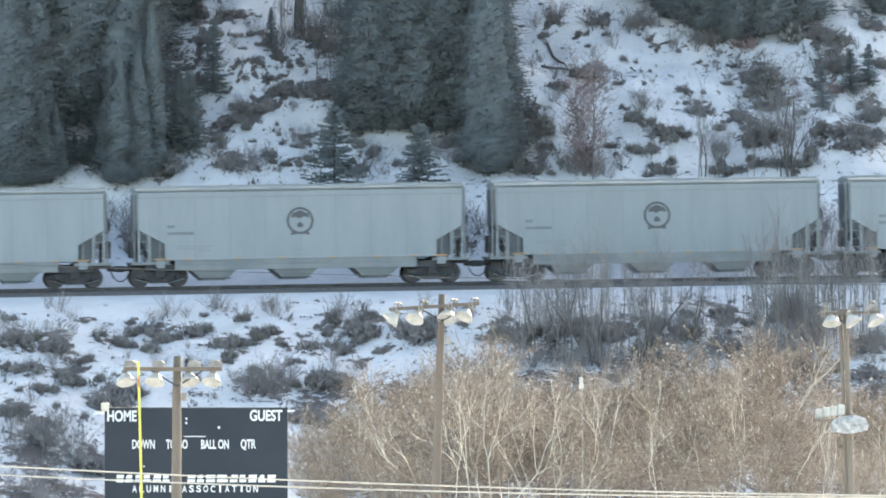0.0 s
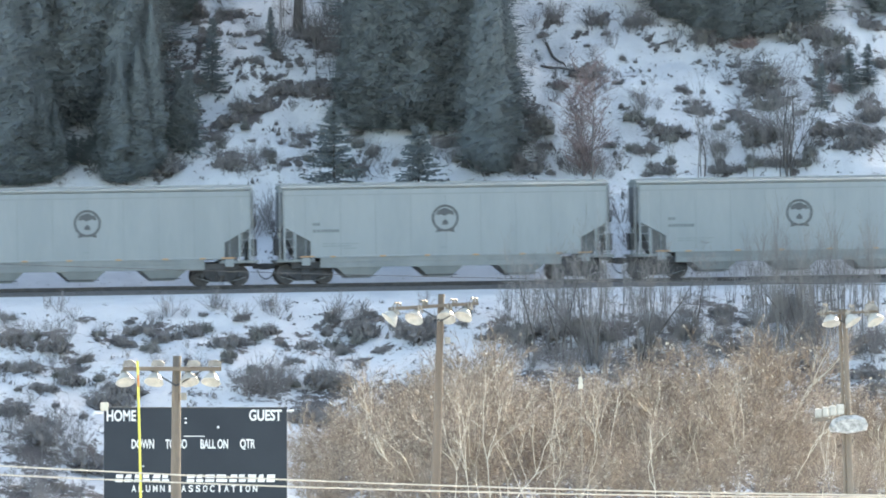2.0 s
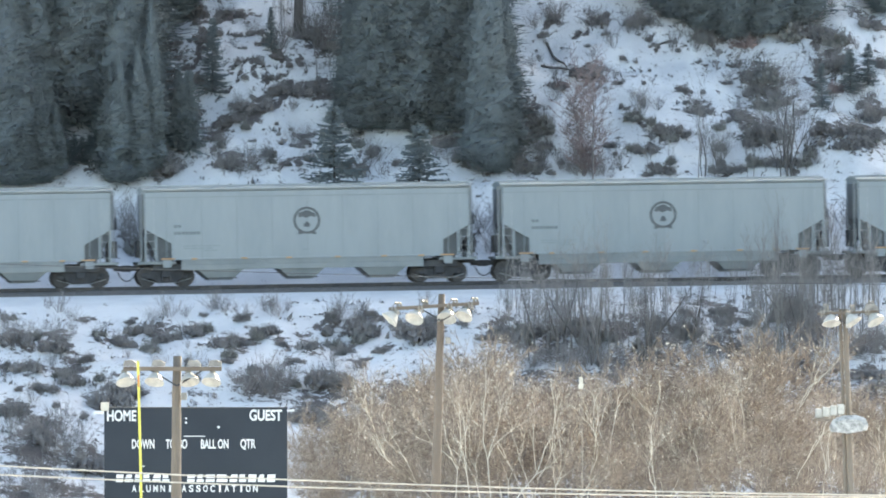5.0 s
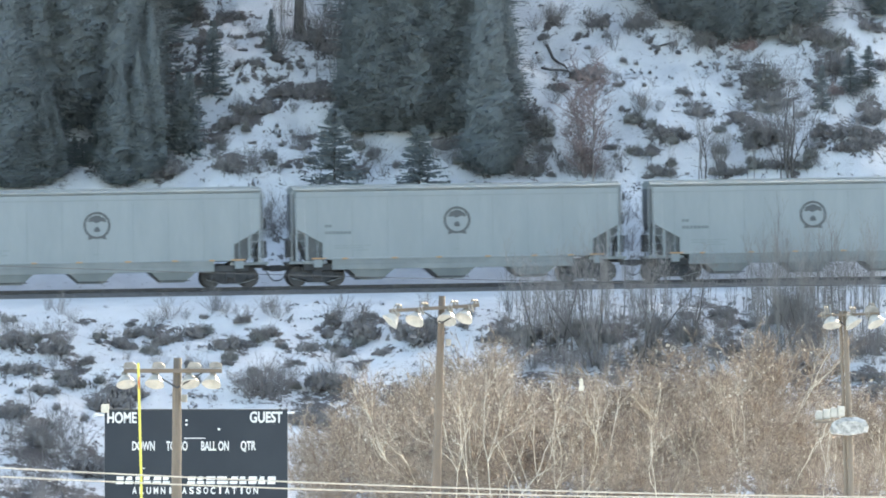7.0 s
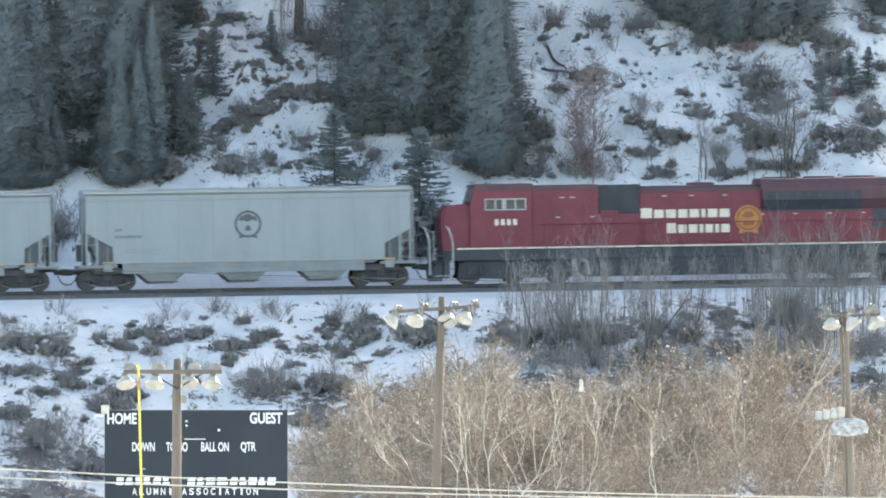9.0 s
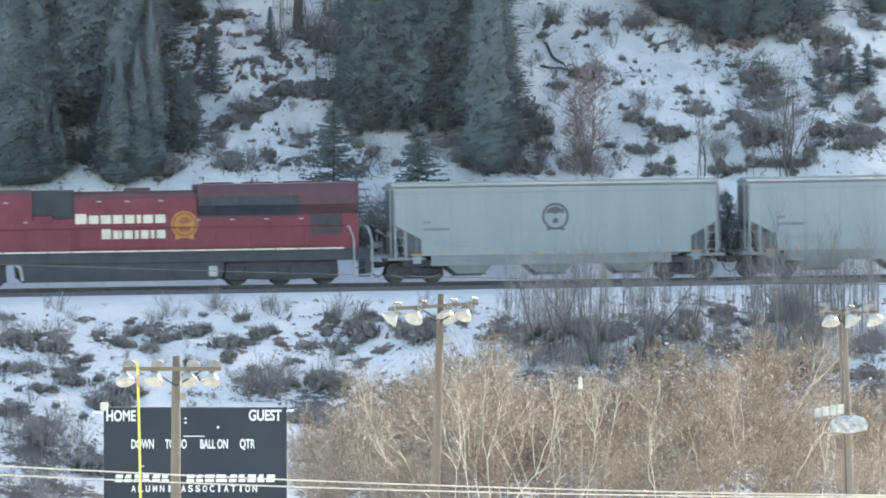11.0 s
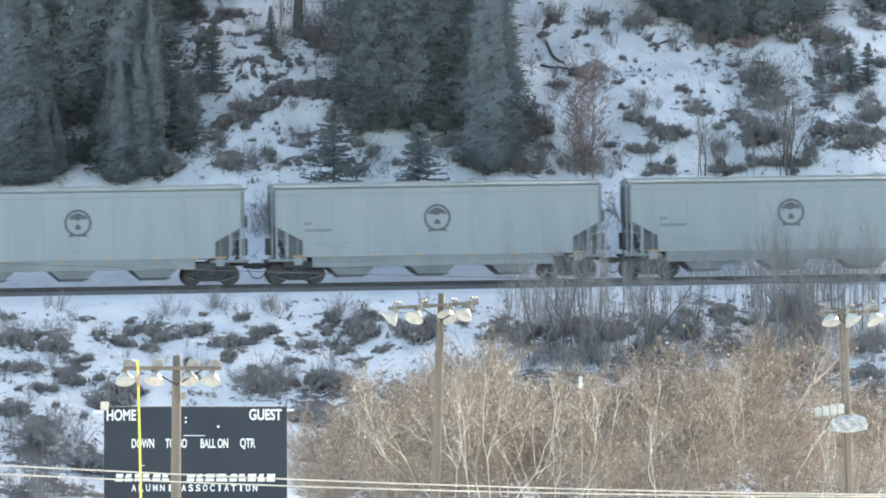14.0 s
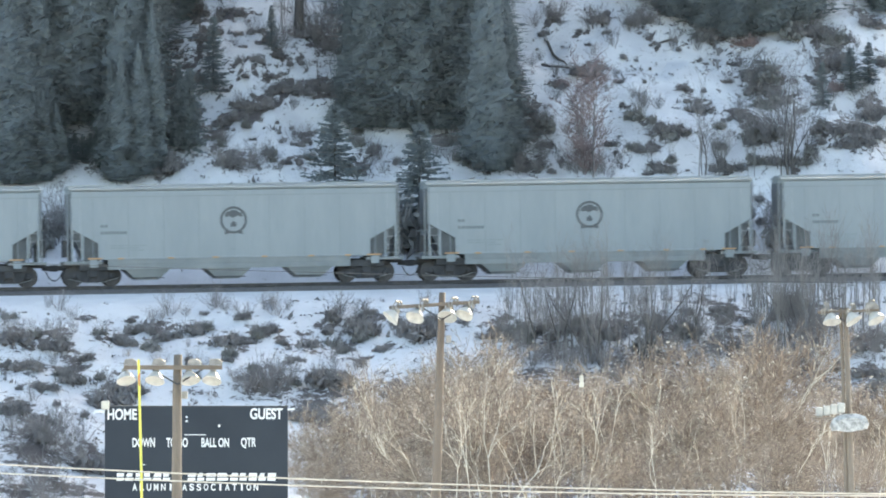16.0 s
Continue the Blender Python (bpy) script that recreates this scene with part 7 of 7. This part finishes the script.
brush(8.04, 417.62, 0.5)
brush(15.80, 420.52, 0.3)
brush(6.09, 419.87, 0.6)
brush(5.09, 422.66, 0.6)
brush(19.00, 418.52, 0.4)
brush(18.57, 418.97, 0.6)
brush(21.67, 424.36, 0.4)
brush(8.08, 418.42, 0.5)
brush(20.74, 423.21, 0.6)
brush(14.21, 421.02, 0.7)
brush(4.14, 415.73, 0.6)
brush(10.19, 422.41, 0.7)
brush(4.95, 413.98, 0.7)
brush(20.89, 422.81, 0.4)
dark_clump(-19.78, 384.81, 0.66)
dark_clump(-19.05, 384.96, 0.59)
dark_clump(-18.00, 384.76, 0.59)
dark_clump(-17.34, 384.91, 0.64)
dark_clump(-19.03, 382.72, 0.58)
dark_clump(-18.42, 382.52, 0.63)
dark_clump(-17.08, 381.87, 0.59)
dark_clump(-16.65, 381.97, 0.58)
dark_clump(-18.21, 380.52, 0.43)
dark_clump(-17.65, 380.52, 0.44)
dark_clump(-19.47, 376.67, 0.58)
dark_clump(-18.92, 377.17, 0.69)
dark_clump(-18.18, 375.43, 0.64)
dark_clump(-17.60, 374.63, 0.71)
dark_clump(-15.50, 379.57, 0.86)
dark_clump(-14.74, 379.67, 0.88)
dark_clump(-14.70, 381.07, 0.78)
dark_clump(-13.93, 381.02, 0.85)
dark_clump(-14.92, 386.66, 0.58)
dark_clump(-14.36, 386.56, 0.53)
dark_clump(-14.13, 387.96, 0.57)
dark_clump(-13.40, 387.86, 0.44)
dark_clump(-12.94, 387.01, 0.52)
dark_clump(-12.39, 387.46, 0.53)
dark_clump(-11.50, 387.81, 0.68)
dark_clump(-10.13, 385.51, 0.47)
dark_clump(-9.46, 385.96, 0.63)
dark_clump(-8.22, 387.11, 0.60)
dark_clump(-7.87, 387.36, 0.53)
dark_clump(-9.25, 389.16, 0.42)
dark_clump(-6.12, 386.11, 0.58)
dark_clump(-5.32, 388.46, 0.50)
dark_clump(-4.05, 388.56, 0.80)
dark_clump(-3.34, 388.36, 0.84)
dark_clump(-1.49, 387.11, 0.99)
dark_clump(-0.67, 387.36, 0.92)
dark_clump(-5.55, 382.22, 1.00)
dark_clump(-4.67, 381.82, 0.72)
dark_clump(19.09, 384.27, 0.54)
dark_clump(19.75, 384.17, 0.55)
dark_clump(-15.92, 372.73, 0.91)
dark_clump(-15.17, 372.68, 0.93)
dark_clump(-6.17, 378.58, 0.91)
dark_clump(-5.17, 378.68, 0.85)
dark_clump(-13.30, 424.00, 0.82)
dark_clump(-12.45, 423.75, 0.89)
dark_clump(-9.99, 416.27, 0.56)
dark_clump(-9.39, 416.02, 0.56)
dark_clump(-8.68, 416.27, 0.57)
dark_clump(-8.22, 417.77, 0.59)
dark_clump(-7.41, 417.92, 0.56)
dark_clump(-6.77, 417.77, 0.59)
dark_clump(-5.94, 417.72, 0.57)
dark_clump(-10.68, 415.57, 0.55)
dark_clump(-10.01, 415.42, 0.56)
dark_clump(-10.97, 414.03, 0.48)
dark_clump(-6.90, 421.30, 0.75)
dark_clump(-5.68, 421.20, 0.60)
dark_clump(-11.13, 423.60, 0.47)
dark_clump(-10.18, 423.20, 0.42)
dark_clump(-10.10, 419.06, 0.39)
dark_clump(-9.27, 419.16, 0.40)
dark_clump(-8.69, 418.67, 0.34)
dark_clump(-8.14, 418.77, 0.31)
dark_clump(1.76, 412.23, 0.68)
dark_clump(2.38, 412.73, 0.61)
dark_clump(2.98, 413.23, 0.66)
dark_clump(2.82, 412.93, 0.54)
dark_clump(3.63, 413.53, 0.74)
dark_clump(-10.55, 411.23, 0.69)
dark_clump(-13.74, 411.78, 0.71)
dark_clump(-12.96, 411.88, 0.77)
dark_clump(-6.77, 414.48, 0.41)
dark_clump(-3.50, 413.73, 0.48)
dark_clump(-0.03, 414.13, 0.59)
dark_clump(0.91, 413.63, 0.43)
dark_clump(4.12, 415.18, 0.62)
dark_clump(4.80, 415.33, 0.74)
dark_clump(5.75, 418.47, 0.47)
dark_clump(6.72, 419.82, 0.60)
dark_clump(7.56, 419.57, 0.80)
dark_clump(13.00, 423.46, 0.52)
dark_clump(13.43, 423.56, 0.49)
dark_clump(15.37, 420.42, 0.57)
dark_clump(15.90, 420.57, 0.52)
dark_clump(16.60, 420.22, 0.58)
dark_clump(8.94, 421.11, 0.33)
dark_clump(10.64, 422.21, 0.24)
dark_clump(10.69, 414.73, 0.50)
dark_clump(11.31, 414.93, 0.55)
dark_clump(11.92, 415.13, 0.38)
dark_clump(12.40, 417.32, 0.55)
dark_clump(12.89, 417.32, 0.50)
dark_clump(9.67, 413.83, 0.37)
dark_clump(10.20, 413.83, 0.36)
dark_clump(10.34, 412.98, 0.48)
dark_clump(11.00, 412.88, 0.47)
dark_clump(14.27, 420.82, 0.26)
dark_clump(14.59, 417.37, 0.32)
dark_clump(15.02, 415.38, 0.51)
dark_clump(15.65, 415.93, 0.68)
dark_clump(16.30, 416.18, 0.67)
dark_clump(18.46, 416.08, 0.64)
dark_clump(19.24, 415.88, 0.62)
dark_clump(19.97, 416.13, 0.66)
dark_clump(20.52, 415.88, 0.52)
dark_clump(21.23, 416.53, 0.51)
dark_clump(19.18, 421.86, 0.86)
dark_clump(19.98, 421.96, 0.71)
dark_clump(21.03, 419.07, 0.58)
dark_clump(21.62, 419.37, 0.57)
dark_clump(17.81, 423.86, 0.69)
dark_clump(18.69, 423.66, 0.75)
dark_clump(19.25, 423.56, 0.75)
dark_clump(21.21, 425.16, 0.60)
dark_clump(21.85, 425.46, 0.53)
dark_clump(13.51, 413.78, 0.59)
dark_clump(14.40, 413.73, 0.55)
dark_clump(16.32, 413.78, 0.54)
dark_clump(17.17, 414.03, 0.55)
dark_clump(3.81, 412.98, 0.48)
dark_clump(4.61, 413.23, 0.58)
dark_clump(7.84, 423.91, 0.54)
dark_clump(5.45, 424.00, 0.41)
dark_clump(9.45, 423.51, 0.48)
dark_clump(10.13, 423.36, 0.60)
dark_clump(-11.94, 421.11, 0.59)
dark_clump(-12.21, 418.52, 0.61)
dark_clump(-11.11, 421.46, 0.39)
dark_clump(-8.33, 419.81, 0.40)
dark_clump(-9.65, 421.91, 0.30)
dark_clump(-9.06, 421.91, 0.23)
dark_clump(-8.89, 420.91, 0.28)
dark_clump(-7.60, 419.36, 0.31)
dark_clump(-7.04, 419.56, 0.33)
dark_clump(-9.84, 418.17, 0.30)
dark_clump(-10.79, 417.67, 0.29)
dark_clump(-12.21, 416.57, 0.50)
dark_clump(-7.62, 411.73, 0.34)
dark_clump(-6.99, 411.78, 0.34)
dark_clump(-4.44, 412.43, 0.33)
dark_clump(-3.87, 412.63, 0.42)
dark_clump(-2.26, 411.88, 0.41)
dark_clump(4.10, 416.57, 0.71)
dark_clump(5.04, 423.06, 0.41)
dark_clump(6.83, 423.21, 0.26)
dark_clump(8.20, 423.06, 0.27)
dark_clump(8.82, 416.67, 0.27)
dark_clump(9.64, 415.62, 0.29)
dark_clump(8.23, 414.18, 0.39)
dark_clump(11.85, 418.77, 0.37)
dark_clump(11.76, 422.16, 0.26)
dark_clump(12.85, 421.96, 0.23)
dark_clump(14.46, 422.06, 0.28)
dark_clump(16.98, 418.92, 0.41)
dark_clump(17.73, 418.17, 0.39)
dark_clump(15.12, 416.92, 0.27)
dark_clump(18.51, 420.62, 0.40)
dark_clump(20.25, 423.46, 0.38)
dark_clump(21.88, 422.31, 0.52)
dark_clump(19.83, 415.28, 0.30)
dark_clump(-16.42, 388.81, 0.23)
dark_clump(-14.33, 388.86, 0.27)
dark_clump(-10.98, 389.66, 0.25)
dark_clump(-7.41, 386.36, 0.35)
dark_clump(-8.87, 386.16, 0.31)
dark_clump(-11.58, 384.17, 0.29)
dark_clump(-9.78, 383.62, 0.35)
dark_clump(-6.80, 383.97, 0.35)
dark_clump(-4.46, 385.91, 0.41)
dark_clump(-2.72, 385.76, 0.38)
dark_clump(-3.68, 384.62, 0.29)
dark_clump(-2.13, 389.01, 0.34)
dark_clump(0.94, 388.31, 0.27)
dark_clump(-19.68, 383.02, 0.34)
dark_clump(-16.24, 383.92, 0.44)
dark_clump(-15.75, 386.16, 0.30)
dark_clump(-19.11, 380.32, 0.25)
dark_clump(-17.31, 378.02, 0.29)
dark_clump(-15.99, 377.53, 0.32)
dark_clump(-10.73, 415.97, 0.26)
dark_clump(-10.18, 415.72, 0.39)
dark_clump(-9.60, 415.77, 0.33)
dark_clump(-9.00, 416.12, 0.43)
dark_clump(-8.65, 416.82, 0.38)
dark_clump(-8.35, 417.62, 0.33)
dark_clump(-7.84, 418.17, 0.34)
dark_clump(-7.11, 418.32, 0.33)
dark_clump(-6.51, 418.32, 0.34)
dark_clump(-5.86, 417.82, 0.31)
dark_clump(-5.32, 417.42, 0.33)
dark_clump(-4.06, 388.51, 0.62)
dark_clump(-3.51, 388.71, 0.54)
dark_clump(-5.12, 389.46, 0.68)
dark_clump(-1.73, 387.86, 0.50)
dark_clump(-1.15, 387.96, 0.47)
dark_clump(-0.57, 388.71, 0.60)
dark_clump(-3.32, 389.86, 0.38)
sapling(14.27, 386.22, 4.6)
sapling(14.55, 385.97, 4.6)
sapling(15.08, 391.10, 4.0)
sapling(15.17, 389.26, 4.3)
sapling(15.45, 386.24, 4.2)
sapling(15.98, 391.30, 4.0)
sapling(16.24, 386.85, 4.4)
sapling(16.49, 390.62, 4.0)
sapling(16.86, 386.11, 5.2)
sapling(17.10, 389.04, 4.1)
sapling(17.76, 389.33, 4.4)
sapling(18.07, 389.51, 5.9)
sapling(18.35, 389.06, 4.7)
sapling(18.58, 388.52, 4.0)
sapling(18.79, 391.19, 3.7)
sapling(19.01, 389.88, 4.3)
sapling(19.46, 388.80, 4.5)
sapling(19.90, 386.87, 4.7)
sapling(19.96, 389.93, 4.3)
dark_clump(-7.47, 415.30, 0.20)
dark_clump(-8.16, 415.22, 0.22)
dark_clump(-8.04, 414.68, 0.20)
dark_clump(-7.94, 413.68, 0.20)
dark_clump(-7.10, 413.28, 0.36)
dark_clump(-9.46, 414.92, 0.13)
dark_clump(-8.79, 414.88, 0.13)
dark_clump(-9.33, 414.02, 0.20)
dark_clump(-11.08, 415.54, 0.35)
dark_clump(-11.40, 413.90, 0.35)
dark_clump(-11.21, 412.96, 0.30)
dark_clump(-10.28, 416.84, 0.30)
dark_clump(-9.40, 417.12, 0.28)
dark_clump(-9.16, 419.22, 0.30)
dark_clump(-9.95, 420.42, 0.22)
dark_clump(-11.92, 420.52, 0.32)
dark_clump(-11.42, 417.86, 0.45)
dark_clump(-11.85, 418.26, 0.40)
dark_clump(-10.26, 421.56, 0.30)
dark_clump(-9.56, 422.00, 0.28)
dark_clump(-9.00, 422.14, 0.25)
dark_clump(-11.27, 422.60, 0.40)
dark_clump(-12.25, 422.22, 0.40)
dark_clump(-10.65, 423.70, 0.35)
dark_clump(-13.12, 421.02, 0.30)
brush(-10.41, 410.76, 1.20)
brush(-9.72, 410.84, 1.30)
brush(-9.05, 411.28, 1.30)
brush(-8.50, 411.68, 1.10)
brush(-10.02, 411.68, 1.00)
brush(-6.59, 412.36, 0.90)
brush(-8.12, 420.22, 1.40)
brush(-8.55, 420.76, 1.30)
brush(5.84, 423.74, 1.20)
brush(5.41, 423.84, 1.20)
brush(7.53, 423.58, 1.30)
brush(7.25, 423.60, 1.10)
brush(9.50, 422.94, 1.40)
brush(9.22, 423.16, 1.20)
brush(4.56, 423.62, 1.00)
brush(9.91, 416.56, 1.10)
brush(9.63, 416.30, 0.90)
brush(10.61, 416.62, 0.80)
dark_clump(11.25, 414.62, 0.35)
dark_clump(10.57, 414.88, 0.30)
dark_clump(9.88, 415.26, 0.22)
dark_clump(11.82, 414.96, 0.25)
dark_clump(9.57, 413.82, 0.35)
dark_clump(10.26, 413.78, 0.25)
dark_clump(9.60, 421.08, 0.20)
dark_clump(10.29, 420.52, 0.16)
dark_clump(9.95, 418.32, 0.25)
dark_clump(8.69, 418.00, 0.30)
dark_clump(8.46, 413.62, 0.25)
dark_clump(12.05, 418.12, 0.28)
dark_clump(10.79, 412.82, 0.45)
dark_clump(10.10, 412.70, 0.35)
dark_clump(13.94, 420.48, 0.25)
dark_clump(12.92, 419.28, 0.25)
dark_clump(14.66, 417.02, 0.40)
dark_clump(14.10, 416.78, 0.30)
dark_clump(7.22, 421.90, 0.20)
dark_clump(10.75, 422.16, 0.25)
dark_clump(10.33, 422.12, 0.15)
dark_clump(4.69, 422.28, 0.15)
dark_clump(4.88, 415.12, 0.50)
dark_clump(5.02, 414.54, 0.45)
dark_clump(5.27, 412.86, 0.30)
dark_clump(19.87, 415.14, 0.60)
dark_clump(20.58, 415.48, 0.60)
dark_clump(21.35, 416.88, 0.60)
dark_clump(20.48, 416.30, 0.60)
dark_clump(21.31, 418.92, 0.60)
dark_clump(18.62, 415.20, 0.35)
dark_clump(19.07, 415.94, 0.35)
sapling(-6.13, 418.66, 3.00)
sapling(-5.42, 418.14, 3.20)
sapling(-5.72, 419.66, 3.00)
sapling(-8.01, 422.18, 2.20)
sapling(-8.44, 422.30, 2.00)
sapling(-5.92, 423.46, 2.40)
gnarled_tree(16.89, 413.44, 4.40)
dark_clump(2.02, 387.10, 0.50)
dark_clump(2.54, 387.78, 0.55)
dark_clump(3.13, 387.28, 0.55)
dark_clump(3.79, 388.10, 0.60)
dark_clump(4.44, 388.42, 0.55)
dark_clump(5.08, 387.76, 0.55)
dark_clump(5.73, 388.10, 0.55)
dark_clump(6.39, 388.58, 0.50)
dark_clump(6.77, 387.82, 0.50)
dark_clump(9.48, 387.40, 0.50)
dark_clump(9.89, 388.18, 0.45)
dark_clump(10.24, 386.80, 0.40)
dark_clump(12.42, 390.18, 0.35)
dark_clump(12.91, 389.34, 0.35)
dark_clump(13.12, 387.98, 0.30)
brush(-10.54, 390.44, 0.90)
brush(-10.01, 390.10, 0.90)
brush(-8.19, 390.30, 0.80)
brush(-7.66, 389.70, 0.90)
brush(-7.15, 390.40, 0.70)
brush(-4.79, 389.66, 0.80)
brush(-4.27, 389.08, 0.90)
brush(-3.75, 389.30, 0.80)
brush(-19.74, 386.46, 1.00)
brush(-19.12, 385.56, 1.00)
brush(-17.64, 385.86, 1.00)
brush(-17.12, 385.70, 0.90)
brush(-15.63, 387.22, 0.80)
brush(-13.36, 388.82, 0.80)
brush(-12.98, 389.10, 0.90)
brush(-11.82, 389.60, 0.70)
brush(-8.51, 381.28, 1.30)
brush(-7.87, 381.16, 1.40)
brush(-7.24, 381.54, 1.30)
brush(-9.03, 381.42, 1.10)
brush(-7.52, 382.40, 1.20)
spruce(-20.50, 409.96, 6.5, 1.5)
spruce(-20.72, 411.02, 8.0, 1.2)
spruce(-15.71, 410.94, 6.4, 1.4)
spruce(-14.85, 411.40, 6.6, 1.3)
spruce(-14.22, 412.14, 8.2, 1.0)
spruce(-17.79, 414.42, 9.0, 1.20)
spruce(-21.14, 411.24, 10.0, 1.20)
spruce(-18.62, 414.48, 8.5, 1.10)
spruce(-4.00, 415.58, 7.5, 1.40)
spruce(-3.11, 415.50, 8.5, 1.20)
spruce(-2.19, 415.24, 6.5, 1.40)
spruce(-1.17, 415.06, 5.4, 1.40)
spruce(-0.11, 415.10, 7.0, 1.30)
spruce(0.86, 415.08, 8.0, 1.20)
spruce(-4.56, 416.24, 6.5, 1.30)
spruce(2.53, 412.04, 8.5, 0.85)
spruce(2.65, 412.72, 8.0, 1.10)
brush(2.26, 383.60, 1.08)
brush(3.56, 385.44, 1.39)
brush(4.11, 384.44, 1.05)
brush(5.13, 384.40, 1.23)
brush(5.93, 385.80, 1.23)
brush(7.05, 385.14, 1.54)
brush(8.19, 385.08, 1.12)
brush(9.09, 385.28, 1.21)
brush(9.64, 384.64, 1.42)
brush(10.65, 385.96, 1.32)
brush(11.71, 385.14, 1.13)
brush(12.55, 385.76, 1.23)
brush(13.57, 386.62, 1.40)
brush(5.77, 413.18, 1.08)
brush(6.04, 412.82, 0.92)
brush(6.26, 412.50, 0.92)
brush(6.57, 412.28, 0.84)
brush(6.75, 412.52, 0.75)
brush(7.12, 412.36, 1.10)
brush(7.38, 412.18, 1.19)
brush(7.53, 412.56, 0.77)
brush(7.87, 412.18, 1.07)
brush(8.12, 411.92, 0.70)
young_spruce(-17.57, 411.90, 1.3, 1.5)
young_spruce(-18.33, 411.64, 1.3, 1.5)
young_spruce(-16.85, 411.84, 1.5, 1.3)
young_spruce(-17.97, 412.30, 1.0, 1.4)
young_spruce(-17.20, 412.38, 1.0, 1.4)
young_spruce(-18.74, 412.18, 1.2, 1.5)
fallen_log(5.69, 421.46, 2.68, -1.20, 0.07)
fallen_log(5.65, 420.31, 1.62, -0.38, 0.07)
fallen_log(11.11, 422.43, 0.80, -2.69, 0.07)
brush(2.38, 384.06, 1.10)
brush(2.92, 384.12, 1.10)
brush(3.72, 383.38, 1.28)
brush(4.07, 383.88, 1.04)
brush(4.63, 384.78, 1.01)
brush(5.42, 383.70, 1.30)
brush(5.97, 385.38, 1.05)
brush(6.46, 384.08, 1.33)
brush(7.11, 384.64, 1.20)
sapling(15.70, 390.88, 3.60)
sapling(13.99, 390.50, 3.02)
sapling(14.55, 388.00, 3.74)
sapling(18.58, 388.18, 5.00)
sapling(19.34, 387.92, 4.40)
sapling(12.17, 390.82, 3.00)
sapling(13.11, 387.50, 3.31)
sapling(10.30, 389.08, 3.80)
sapling(19.97, 387.42, 4.60)
brush(15.65, 389.48, 1.30)
brush(16.15, 389.02, 1.50)
brush(16.50, 388.18, 1.40)
brush(16.10, 391.08, 1.20)
brush(17.23, 387.08, 1.30)
brush(18.92, 387.28, 1.10)
brush(19.58, 387.44, 1.20)
brush(20.15, 387.54, 1.00)
brush(18.34, 385.82, 1.10)
brush(16.88, 384.94, 1.20)
brush(17.51, 384.56, 1.20)
brush(10.46, 390.18, 0.90)
brush(11.11, 390.06, 0.80)
brush(9.50, 388.16, 1.00)
brush(10.80, 388.30, 1.10)
brush(11.56, 387.62, 0.90)
dark_clump(11.21, 389.24, 0.50)
dark_clump(10.03, 388.54, 0.55)
dark_clump(12.95, 390.58, 0.40)
dark_clump(14.08, 389.42, 0.40)
dark_clump(15.31, 389.48, 0.45)
dark_clump(19.02, 386.52, 0.50)
dark_clump(19.60, 382.72, 0.50)
dark_clump(18.17, 385.06, 0.50)
young_spruce(12.91, 407.36, 3.0, 0.9)
young_spruce(13.72, 407.12, 3.1, 0.9)
dark_clump(12.47, 408.98, 0.70)
dark_clump(13.07, 408.94, 0.75)
dark_clump(14.10, 408.92, 0.60)
dark_clump(13.42, 411.34, 0.60)
dark_clump(12.81, 411.36, 0.55)
dark_clump(15.37, 409.76, 0.45)
dark_clump(15.32, 412.18, 0.40)


def motions():
    """The train rolls by; its wheels turn with it."""
    for ob, a, wheels in TRAIN:
        walk(ob, [(t, on_track(a - run(t))) for t in RUN_T])
        for w in wheels:
            x, _, r = w.location
            walk(w, [(k / 30, pose(x, 0, r, 0, -math.degrees(run(k / 30) / r) % 360.0, 0)) for k in range(481)])


motions()
